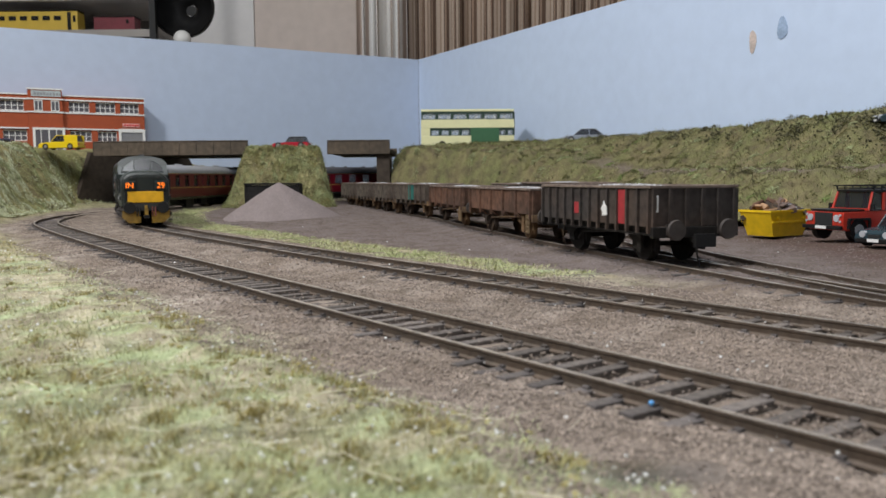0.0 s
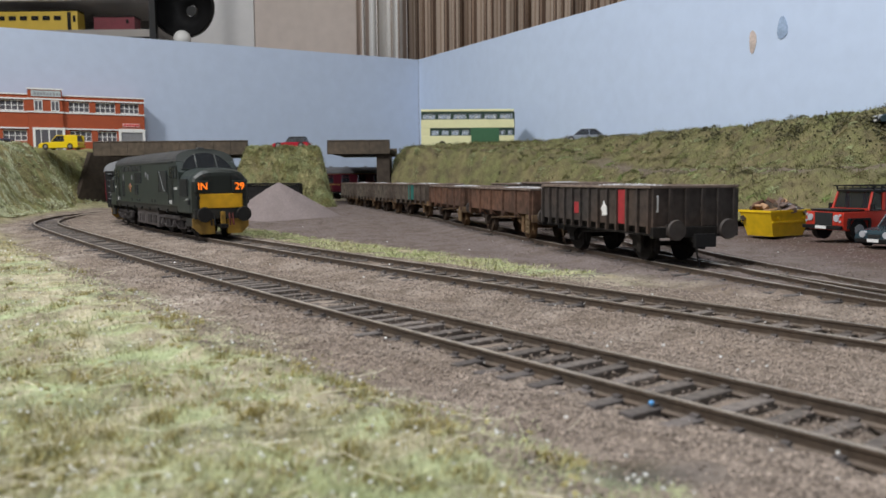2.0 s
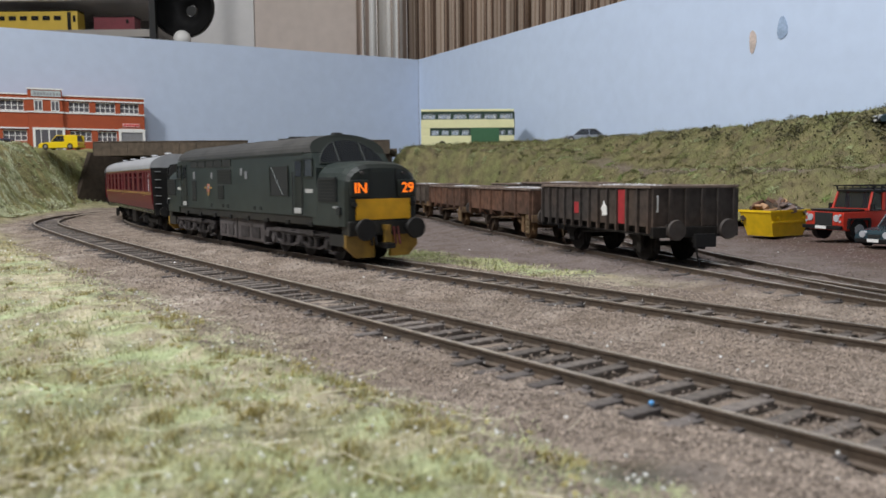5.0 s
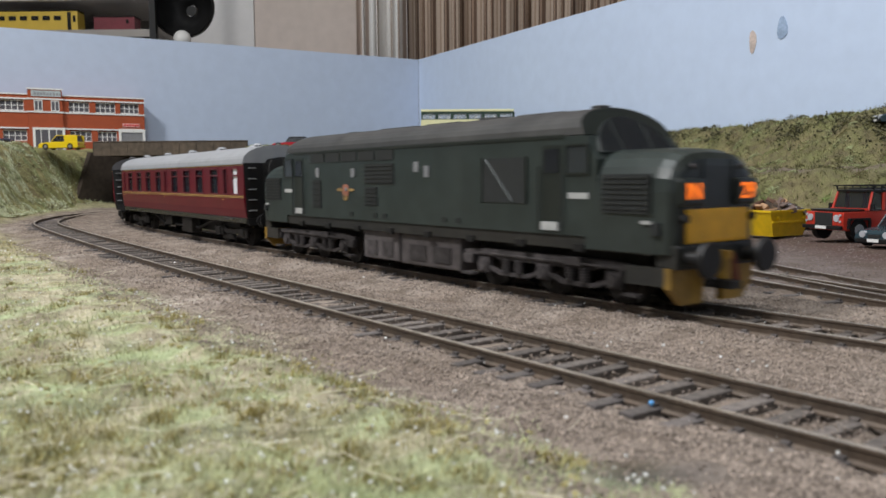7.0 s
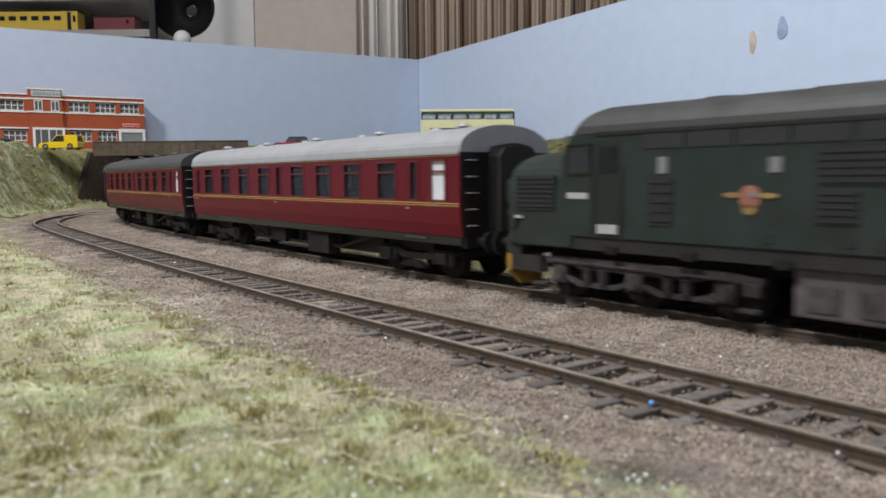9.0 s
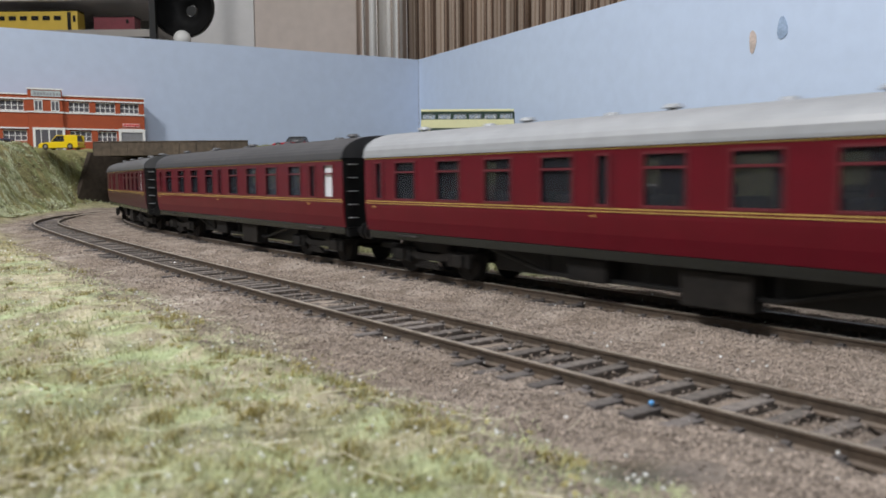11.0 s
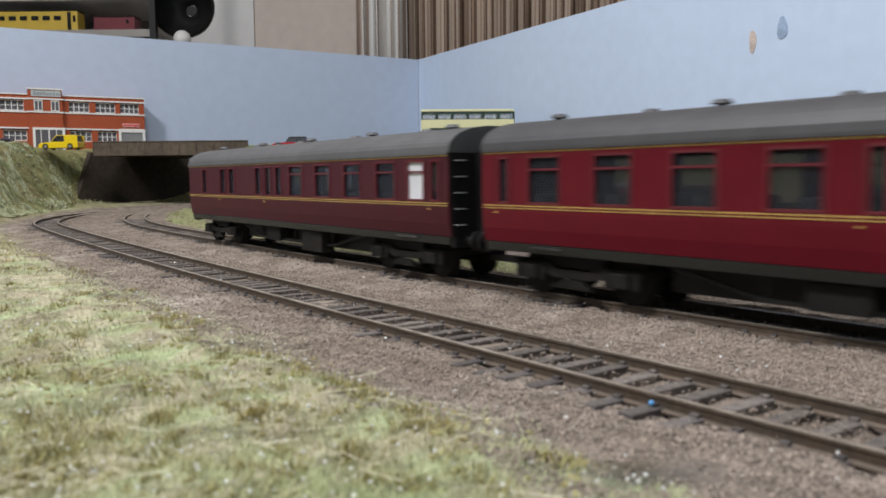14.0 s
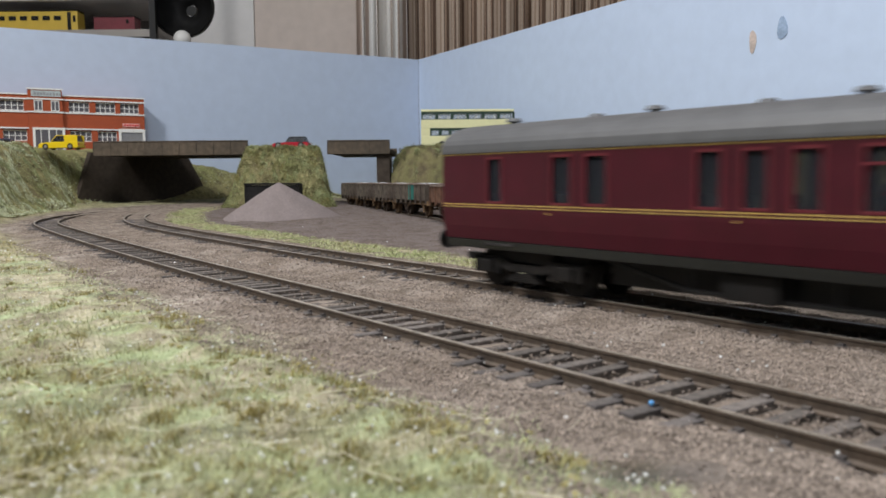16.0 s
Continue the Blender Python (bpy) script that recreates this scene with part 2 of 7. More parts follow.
def oval(x0, y0, alpha, k0, s1, radius, s2=9.0, tight=1.0):
    s = np.linspace(-1.4, 2.0, 1701)
    ds = s[1] - s[0]
    b = np.clip((s - s1) / 0.08, 0, 1)
    c = np.clip((s - s2) / 0.08, 0, 1)
    k = (np.where(s > -0.3, k0, 0.0) * (1 - b) + b / radius) * (1 - c) + c / tight
    th = np.cumsum(k) * ds
    i0 = int(np.argmin(abs(s)))
    th = alpha - (th - th[i0])
    x, y = np.cumsum(-np.sin(th)) * ds, np.cumsum(np.cos(th)) * ds
    return Line(s, x - x[i0] + x0, y - y[i0] + y0)


def smooth_line(pts):
    C = np.array(pts)
    C = np.vstack([2 * C[0] - C[1], C, 2 * C[-1] - C[-2]])
    o = []
    for k in range(1, len(C) - 2):
        a, b, c, d = C[k - 1:k + 3]
        for t in np.arange(24) / 24:
            o.append(0.5 * (2 * b + (c - a) * t + (2 * a - 5 * b + 4 * c - d) * t * t + (3 * b - a - 3 * c + d) * t ** 3))
    o = np.array(o + [C[-2]])
    return Line(np.append(0, np.cumsum(np.linalg.norm(np.diff(o, axis=0), axis=1))), o[:, 0], o[:, 1])


TRACK_A = oval(0.0464, 0.1226, 0.6436, 0.1257, 0.5744, 0.456)
TRACK_B = oval(0.0814, 0.1867, 0.6488, 0.1368, 0.4564, 0.7631, 0.74, 0.36)
TRACK_C = smooth_line([(0.32, -0.1), (0.2, 0.09), (0.135, 0.2), (0.094, 0.32), (0.056, 0.46), (0.022, 0.6), (0.0, 0.705), (-0.03, 0.79),
                       (-0.057, 0.865), (-0.082, 0.935), (-0.15, 1.12), (-0.2, 1.3)])
TRACK_D = smooth_line([(0.2, 0.09), (0.146, 0.19), (0.122, 0.28), (0.11, 0.36), (0.1, 0.45), (0.076, 0.62), (0.045, 0.78), (0.0, 0.95)])

GROUND_Z = -0.0036
CORNER = Vector((-0.043, 1.55))
BACK_DIR = Vector((-0.853, -0.522)).normalized()
SIDE_DIR = Vector((0.480, -0.877)).normalized()
BOARD_TOP = 0.254


# ================= baseboard, banks and backscene =================
def sstep(a, b, v):
    t = np.clip((v - a) / (b - a), 0, 1)
    return t * t * (3 - 2 * t)


def fuzz(x, y, scale, seed=0.0):
    """Cheap smooth noise from crossed waves, -1 to 1."""
    a, b = x * scale + seed, y * scale - seed * 1.7
    return (np.sin(a * 1.0 + 1.3 * np.sin(b * 0.9)) * np.cos(b * 1.1 + 0.7 * np.sin(a * 1.3)) + 0.6 * np.sin(a * 2.3 - b * 1.9 + 2.0)
            + 0.4 * np.cos(a * 4.1 + b * 3.7 + seed)) / 2.0


A_CENTRE = (0.083, 0.873)
FOOT = smooth_line([(0.9, 0.42), (0.6, 0.5), (0.3, 0.535), (0.215, 0.575), (0.175, 0.68), (0.135, 0.82), (0.075, 0.95), (0.0, 1.02), (-0.045, 1.032),
                    (-0.068, 1.045), (-0.072, 1.3), (-0.066, 1.56)])


def side_gap(x, y):
    return -(x - CORNER.x) * 0.877 - (y - CORNER.y) * 0.480


def back_gap(x, y):
    return (x - CORNER.x) * 0.522 - (y - CORNER.y) * 0.853


def ground_z(x, y):
    la, _ = TRACK_A.near(x, y, -0.6, 1.2)
    lb, _ = TRACK_B.near(x, y, -0.6, 1.2)
    lc, _ = TRACK_C.near(x, y)
    ld, _ = TRACK_D.near(x, y)
    z = GROUND_Z + 0.0009 * fuzz(x, y, 60) + 0.0005 * fuzz(x, y, 210, 3.0) * (1 - sstep(0.3, 0.5, y))
    shoulder = np.minimum(abs(la), abs(lb))
    z = z + 0.0017 * sstep(0.0098, 0.0125, shoulder) * (1 - sstep(0.018, 0.035, shoulder)) + 0.0003 * (1 - sstep(0.0095, 0.0115, shoulder))
    other = np.minimum(abs(lb), np.minimum(abs(lc), abs(ld)))
    z = z + (0.0006 * (1 - sstep(0.0085, 0.0095, abs(lb))) + 0.0016 * (1 - sstep(0.02, 0.03, np.minimum(abs(lc), abs(ld)))) * (other > 0.0)) * 1.0
    grass = sstep(0.026, 0.05, la + 0.006 * fuzz(x, y, 40))
    z = z + grass * (0.0022 + 0.0016 * fuzz(x, y, 90, 5.0))
    # the low heap of ash beside the siding
    z = z + 0.004 * np.exp(-(((x + 0.085) / 0.04) ** 2 + ((y - 0.68) / 0.09) ** 2))
    z = z + 0.0045 * sstep(0.7, 1.0, y)
    return z


def right_bank(x, y):
    d, _ = FOOT.near(x, y)
    df, db = -d, side_gap(x, y)
    u = np.clip(df / np.maximum(df + db, 1e-4), -0.2, 1)
    top = 0.079 + 0.004 * sstep(0.08, 0.3, x) + 0.012 * sstep(0.3, 0.46, x)
    near = sstep(1.1, 0.8, y)
    ledge = 0.45 * sstep(0.0, 0.3, u) + 0.55 * sstep(0.42, 0.85, u)
    plain = sstep(0.0, 0.42, u)
    plain = np.maximum(plain, sstep(-0.004, 0.03, df) * (0.93 + 0.07 * u))
    h = top * (plain * (1 - near) + ledge * near)
    h = h + (0.0035 * fuzz(x, y, 60, 2.0) + 0.002 * fuzz(x, y, 160, 4.0)) * sstep(0.02, 0.2, u)
    return np.where((df > -0.004) & (db > 0.001), GROUND_Z + 0.004 + h, -1.0)


def left_bank(x, y):
    r = np.hypot(x - A_CENTRE[0], y - A_CENTRE[1])
    ang = np.degrees(np.arctan2(y - A_CENTRE[1], x - A_CENTRE[0]))
    wall = sstep(116, 138, ang) * (1 - sstep(167, 172, ang))
    r0, r1 = 0.505 + 0.09 * wall, 0.575 + 0.065 * wall
    top = 0.0745 * sstep(112, 150, np.where(ang < -90, ang + 360, ang)) + 0.002
    h = top * sstep(0, 1, (r - r0) / (r1 - r0)) + 0.003 * fuzz(x, y, 60, 1.0) * sstep(0.0, 0.3, (r - r0) / (r1 - r0))
    keep = (r > r0 - 0.004) & (back_gap(x, y) > 0.001) & ((ang > 88) | (ang < -168)) & (side_gap(x, y) > 0.001)
    return np.where(keep, GROUND_Z + 0.004 + h, -1.0)


def mound(x, y):
    fx = np.minimum(sstep(-0.276, -0.238, x + 0.15 * (y - 1.03)), 1 - sstep(-0.158, -0.138, x + 0.25 * (y - 1.03)))
    fy = np.minimum(sstep(0.955, 1.01, y), 1 - sstep(1.085, 1.11, y))
    f = fx * fy
    h = 0.0735 * f + 0.0025 * fuzz(x, y, 110, 6.0) * sstep(0.05, 0.4, f)
    return np.where(f > 0.01, GROUND_Z + 0.003 + h, -1.0)


def paint(x, y):
    """Scatter colours of the level ground: dirt and ballast, grass, ash, red-brown yard."""
    la, _ = TRACK_A.near(x, y, -0.6, 1.2)
    lb, _ = TRACK_B.near(x, y, -0.6, 1.2)
    lc, _ = TRACK_C.near(x, y)
    dirt = np.array((0.245, 0.196, 0.16))
    sand = np.array((0.36, 0.31, 0.268))
    mint, straw, olive = np.array((0.40, 0.45, 0.26)), np.array((0.47, 0.42, 0.30)), np.array((0.28, 0.25, 0.125))
    p1, p2 = sstep(-0.3, 0.5, fuzz(x, y, 90, 12.0) + 0.6 * fuzz(x, y, 240, 1.0))[:, None], np.clip(sstep(0.1, 0.9, fuzz(x, y, 150, 15.0)) + 0.8 * sstep(0.3, 0.5, y), 0, 1)[:, None]
    green = (mint * p1 + straw * (1 - p1)) * (1 - 0.75 * p2) + olive * 0.75 * p2
    ash = np.array((0.175, 0.143, 0.132))
    yard = np.array((0.112, 0.073, 0.063))
    n = fuzz(x, y, 70, 2.0)
    m = sstep(-0.5, 0.8, n)[:, None] * 0.5
    c = dirt * (1 - m) + sand * m
    g = sstep(0.028, 0.046, la + 0.008 * fuzz(x, y, 45) + 0.004 * fuzz(x, y, 150))[:, None]
    c = c * (1 - g) + green * g
    inner = -lb
    strip = (sstep(0.026, 0.034, inner + 0.004 * n) * (1 - sstep(0.055, 0.066, inner + 0.005 * n)) * sstep(0.26, 0.33, y))[:, None]
    a = (sstep(0.05, 0.064, inner) * sstep(0.12, 0.26, y))[:, None]
    c = c * (1 - a) + ash * a
    right = (sstep(0.02, 0.03, -lc) * sstep(0.15, 0.2, x + 0 * y))[:, None] * a
    c = c * (1 - right) + yard * right
    c = c * (1 - strip) + green * strip
    # a dark grey blot beside the near rail and a bleached drift of sand by the grass
    blot = np.exp(-(((x - 0.024) / 0.011) ** 2 + ((y - 0.097) / 0.006) ** 2) * (1 + 0.4 * fuzz(x, y, 300, 3.0)))[:, None]
    c = c * (1 - 0.85 * blot) + np.array((0.06, 0.055, 0.055)) * 0.85 * blot
    pale = (np.exp(-((la - 0.03) / 0.01) ** 2) * sstep(0.0, 0.7, fuzz(x, y, 38, 9.0)))[:, None] * 0.6
    return c * (1 - pale) + np.array((0.46, 0.40, 0.35)) * pale


def sheet(name, xs, ys, height, material, colour=None):
    X, Y = np.meshgrid(xs, ys)
    x, y = X.ravel(), Y.ravel()
    z = height(x, y)
    ok = z > -0.5
    nx, ny = len(xs), len(ys)
    idx = np.arange(nx * ny).reshape(ny, nx)
    q = np.stack([idx[:-1, :-1], idx[:-1, 1:], idx[1:, 1:], idx[1:, :-1]], -1).reshape(-1, 4)
    q = q[ok[q].all(1)]
    used = np.unique(q)
    remap = np.zeros(nx * ny, int)
    remap[used] = np.arange(len(used))
    v = np.stack([x, y, z], 1)[used]
    ob = raw(name, v.tolist(), remap[q].tolist(), material, smooth=True)
    if colour is not None:
        at = ob.data.color_attributes.new("zone", "FLOAT_COLOR", "POINT")
        c = np.hstack([colour(x[used], y[used]), np.ones((len(used), 1))])
        at.data.foreach_set("color", c.astype(np.float32).ravel())
    return ob


def steps(*spans):
    return np.unique(np.round(np.concatenate([np.arange(a, b, d) for a, b, d in spans]), 5))


ground = sheet("ground", steps((-1.1, -0.5, 0.02), (-0.5, -0.16, 0.006), (-0.16, 0.2, 0.0026), (0.2, 0.5, 0.008), (0.5, 1.25, 0.03)),
               steps((-0.9, 0.04, 0.03), (0.04, 0.45, 0.0026), (0.45, 0.9, 0.006), (0.9, 1.6, 0.012)),
               lambda x, y: np.where((back_gap(x, y) > -0.02) & (side_gap(x, y) > -0.02), ground_z(x, y), -1.0), M["ground"], paint)
tagged(ground, "brown scatter and grass covered layout baseboard", "ground", kind="structure")


def bank_paint(x, y):
    n = (0.5 + 0.5 * fuzz(x, y, 55, 7.0))[:, None]
    n2 = (0.5 + 0.5 * fuzz(x, y, 170, 9.0))[:, None]
    c = np.array((0.16, 0.17, 0.07)) * n + np.array((0.23, 0.19, 0.10)) * (1 - n)
    return c * (0.75 + 0.5 * n2)


def hillside_paint(x, y):
    """The same, with a trodden earth path along the ledge."""
    d, _ = FOOT.near(x, y)
    u = np.clip(-d / np.maximum(-d + side_gap(x, y), 1e-4), 0, 1)
    path = (sstep(0.27, 0.31, u + 0.03 * fuzz(x, y, 60)) * (1 - sstep(0.43, 0.47, u + 0.03 * fuzz(x, y, 60))) * sstep(1.0, 0.85, y))[:, None]
    return bank_paint(x, y) * (1 - path) + np.array((0.20, 0.16, 0.125)) * path


bank = sheet("embankment", steps((-0.08, 0.95, 0.007)), steps((0.36, 1.56, 0.007)), right_bank, M["ground"], hillside_paint)
tagged(bank, "grassy hillside with a narrow ledge beside the yard", "embankment")
lbank = sheet("embankment", steps((-0.95, 0.25, 0.0045)), steps((0.55, 1.56, 0.0045)), left_bank, M["ground"], lambda x, y: 1.5 * bank_paint(x, y))
tagged(lbank, "olive green bank round the outside of the curve", "embankment")
hill = sheet("mound", steps((-0.29, -0.12, 0.003)), steps((0.95, 1.115, 0.003)), mound, M["ground"], lambda x, y: 1.35 * bank_paint(x, y))
tagged(hill, "steep grassy mound between two road bridges", "mound")


def backboard(name, start, way, length, label):
    d3 = Vector((way.x, way.y, 0))
    nrm = Vector((0.522, -0.853, 0)) if name == "wall_back" else Vector((-0.877, -0.480, 0))
    bm = bmesh.new()
    ring = []
    a = Vector((start.x, start.y, 0))
    for p, q in ((a, 0.0), (a + d3 * length, 0.0), (a + d3 * length, -0.009), (a, -0.009)):
        ring.append(p + nrm * q)
    loft(bm, [[(p.x, p.y, z) for p in ring] for z in (-0.03, BOARD_TOP)])
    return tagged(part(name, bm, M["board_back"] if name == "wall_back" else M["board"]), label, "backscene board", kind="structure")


backboard("wall_back", CORNER, BACK_DIR, 1.5, "sky blue painted plywood backscene board, warm light in its tone")
backboard("wall_side", CORNER + SIDE_DIR * 0.001, SIDE_DIR, 2.2, "sky blue painted backscene board, brighter light in its tone")


def on_side(px, z):
    """A place on the side board, by its distance from the corner."""
    p = CORNER + SIDE_DIR * px
    return Vector((p.x, p.y, z))


# chipped paint and a darker dab on the side board
def dab(name, along, z, w, h, material, label):
    bm = bmesh.new()
    ring = []
    for i in range(14):
        a = i / 14 * math.tau
        r = 1 + 0.09 * math.sin(3 * a + along * 50)
        ring.append((math.cos(a) * w / 2 * r, math.sin(a) * h / 2 * r))
    m = Matrix.Translation(on_side(along, z) + Vector((-0.877, -0.480, 0)) * 0.0002) @ Matrix(((0.48, 0, -0.877, 0), (-0.877, 0, -0.48, 0), (0, 1, 0, 0), (0, 0, 0, 1)))
    loft(bm, [[(x, y, 0) for x, y in ring], [(x, y, 0.0005) for x, y in ring]])
    ob = part(name, bm, material)
    ob.matrix_basis = m
    return tagged(ob, label, "paint mark")


dab("paint_chip", 0.772, 0.1735, 0.009, 0.024, mat("bare_wood_chip", (0.58, 0.48, 0.43), 0.8), "bare wood chip in the blue board paint")
dab("paint_dab", 0.8085, 0.1815, 0.0125, 0.023, mat("deep_blue_dab", (0.33, 0.43, 0.59), 0.6), "darker blue dab of paint on the board")


# ================= tracks =================
def rail_profile():
    return [(-0.0010, -0.0026), (0.0010, -0.0026), (0.0010, -0.0023), (0.0003, -0.0019), (0.0003, -0.0008), (0.0006, -0.0005), (0.0006, 0.0),
            (-0.0006, 0.0), (-0.0006, -0.0005), (-0.0003, -0.0008), (-0.0003, -0.0019), (-0.0010, -0.0023)]


def rail(line, off, s0, s1, parent, step=0.012):
    rings = []
    n = max(2, int((s1 - s0) / step))
    for i in range(n + 1):
        s = s0 + (s1 - s0) * i / n
        p, h = line.at(s, off)
        c, k = math.cos(h), math.sin(h)
        rings.append([(p.x - k * y, p.y + c * y, z) for y, z in rail_profile()])
    bm = loft(bmesh.new(), rings)
    for f in bm.faces:
        zc = [v.co.z for v in f.verts]
        if min(zc) > -0.0002 and len(f.verts) == 4:
            f.material_index = 1
    return part("rail", bm, [M["rail"], M["railtop"]], parent)


def sleeper_mesh():
    bm = bmesh.new()
    box(bm, -0.0015, 0.0015, -0.0162, 0.0162, -0.0042, -0.0020, bevel=0.0003)
    for y in (-0.0089, 0.0089):
        box(bm, -0.0007, 0.0007, y - 0.0013, y + 0.0013, -0.0021, -0.0015)
    me = bpy.data.meshes.new("sleeper")
    bm.to_mesh(me)
    bm.free()
    me.materials.append(M["sleeper"])
    return me


SLEEPER = sleeper_mesh()
GAUGE = 0.0178


def lay(line, s0, s1, label, pitch=0.0074):
    t = thing("track", label, "railway track", "model railway tracks")
    for off in (GAUGE / 2, -GAUGE / 2):
        rail(line, off, s0, s1, t)
    s = s0
    rnd = random.Random(int(s1 * 1000))
    while s < s1:
        p, h = line.at(s)
        o = new("sleeper", SLEEPER)
        o.parent = t
        o.matrix_basis = Matrix.Translation((p.x, p.y, rnd.uniform(-0.0004, 0.0003))) @ pose(0, 0, 0, 0, 0, math.degrees(h) + rnd.uniform(-2, 2))
        s += pitch * rnd.uniform(0.94, 1.06)
    return t


lay(TRACK_A, -0.45, 1.5, "curved model railway track with grey-brown sleepers")
lay(TRACK_B, -0.55, 1.75, "curved model railway track the train runs on")
C0 = float(TRACK_C.near(np.array([0.135]), np.array([0.2]))[1][0])
lay(TRACK_C, 0.0, C0 + 0.98, "rusty siding track under the mineral wagons")
lay(TRACK_D, 0.1, 0.86, "rusty siding track joining at a turnout")


# ================= scattered ballast and grass =================
def grains(name, pts, size, material, label, kind="stuff", flat=0.7):
    """Small angular grains, eight faces each, at the points."""
    rng = np.random.default_rng(len(pts))
    n = len(pts)
    base = np.array([(1, 0, 0), (0, 1, 0), (-1, 0, 0), (0, -1, 0), (0, 0, 1), (0, 0, -1)], float)
    q = rng.normal(size=(n, 4))
    q /= np.linalg.norm(q, axis=1)[:, None]
    w, x, y, z = q.T
    R = np.stack([1 - 2 * (y * y + z * z), 2 * (x * y - w * z), 2 * (x * z + w * y), 2 * (x * y + w * z), 1 - 2 * (x * x + z * z), 2 * (y * z - w * x),
                  2 * (x * z - w * y), 2 * (y * z + w * x), 1 - 2 * (x * x + y * y)], 1).reshape(n, 3, 3)
    s = size[:, None, None] * rng.uniform(0.55, 1.1, (n, 6, 1))
    v = np.einsum("nij,kj->nki", R, base) * s
    v[..., 2] *= flat
    v = (v + pts[:, None, :]).reshape(-1, 3)
    f0 = np.array([(0, 1, 4), (1, 2, 4), (2, 3, 4), (3, 0, 4), (1, 0, 5), (2, 1, 5), (3, 2, 5), (0, 3, 5)])
    f = (f0[None] + 6 * np.arange(n)[:, None, None]).reshape(-1, 3)
    return tagged(fast_mesh(name, v, f, material), label, name.replace("_", " "), kind=kind)


def fast_mesh(name, v, f, material):
    me = bpy.data.meshes.new(name)
    n, m = len(v), len(f)
    me.vertices.add(n)
    me.vertices.foreach_set("co", np.ascontiguousarray(v, dtype=np.float32).ravel())
    me.loops.add(m * 3)
    me.loops.foreach_set("vertex_index", np.ascontiguousarray(f, dtype=np.int32).ravel())
    me.polygons.add(m)
    me.polygons.foreach_set("loop_start", np.arange(m, dtype=np.int32) * 3)
    me.update(calc_edges=True)
    me.materials.append(material)
    return new(name, me)


def pebbles(name, pts, size, material, parent):
    """Loose angular stones as one part."""
    o = grains(name, pts, size, material, "", flat=0.8)
    for k in list(o.keys()):
        if k in ("label", "category", "group", "kind"):
            del o[k]
    o.parent = parent
    return o


def blades(name, pts, length, width, material, label, lean=0.8, tall=1.0):
    """Single fibres of static grass: a bent strip of two pieces each."""
    rng = np.random.default_rng(len(pts) + 7)
    n = len(pts)
    a = rng.uniform(0, math.tau, n)
    l = rng.uniform(0.1, lean, n)
    d = np.stack([np.cos(a) * np.sin(l), np.sin(a) * np.sin(l), np.cos(l) * tall], 1) * length[:, None]
    side = np.stack([-np.sin(a + 0.6), np.cos(a + 0.6), 0 * a], 1) * (width[:, None] / 2)
    bend = np.stack([np.cos(a), np.sin(a), -0.5 + 0 * a], 1) * (length * rng.uniform(0.0, 0.35, n))[:, None]
    p0, p1, p2, p3 = pts - side, pts + side, pts + d * 0.55 + side * 0.7, pts + d + bend
    p4 = pts + d * 0.55 - side * 0.7
    v = np.stack([p0, p1, p2, p4, p3], 1).reshape(-1, 3)
    f0 = np.array([(0, 1, 2), (0, 2, 3), (3, 2, 4)])
    f = (f0[None] + 5 * np.arange(n)[:, None, None]).reshape(-1, 3)
    return tagged(fast_mesh(name, v, f, material), label, name.replace("_", " "), kind="stuff")


M["tuft"] = mat("olive_brown_tuft", (0.32, 0.265, 0.105), 0.85, vary=0.3, scale=330, bump=0.0, tint=(0.3, 0.28, 0.1), island=0.4, spec=0.15)
M["foam_mint"] = mat("mint_foam_foliage", (0.58, 0.6, 0.42), 0.9, vary=0.25, scale=300, bump=0.4, tint=(0.4, 0.42, 0.2), island=0.35, spec=0.1)
M["straw"] = mat("straw_strand", (0.72, 0.66, 0.5), 0.4, vary=0.15, scale=300, bump=0, island=0.3)
M["grit"] = mat("brown_grit", (0.17, 0.13, 0.108), 0.9, vary=0.2, scale=800, bump=0.0, island=0.5, spec=0.15)
M["foam_straw"] = mat("straw_foam_foliage", (0.40, 0.36, 0.19), 0.9, vary=0.3, scale=300, bump=0.0, tint=(0.30, 0.26, 0.12), island=0.4, spec=0.1)
M["foam_green"] = mat("fresh_green_foam", (0.22, 0.28, 0.10), 0.9, vary=0.3, scale=300, bump=0.0, tint=(0.3, 0.31, 0.15), island=0.4, spec=0.1)
M["turf"] = mat("olive_turf_foam", (0.31, 0.27, 0.12), 0.9, vary=0.25, scale=300, bump=0.3, tint=(0.24, 0.2, 0.08), island=0.3, spec=0.1)
M["grass_verge"] = mat("verge_foliage", (0.40, 0.43, 0.22), 0.8, vary=0.4, scale=260, bump=0.0, tint=(0.50, 0.44, 0.28), island=0.35, spec=0.15)


def strew(n, x0, x1, y0, y1, seed, near=False):
    """Points over a patch of the plan; near packs them towards the front edge."""
    rng = np.random.default_rng(seed)
    x = rng.uniform(x0, x1, n)
    y = y0 * (y1 / y0) ** rng.uniform(0, 1, n) if near else rng.uniform(y0, y1, n)
    return x, y


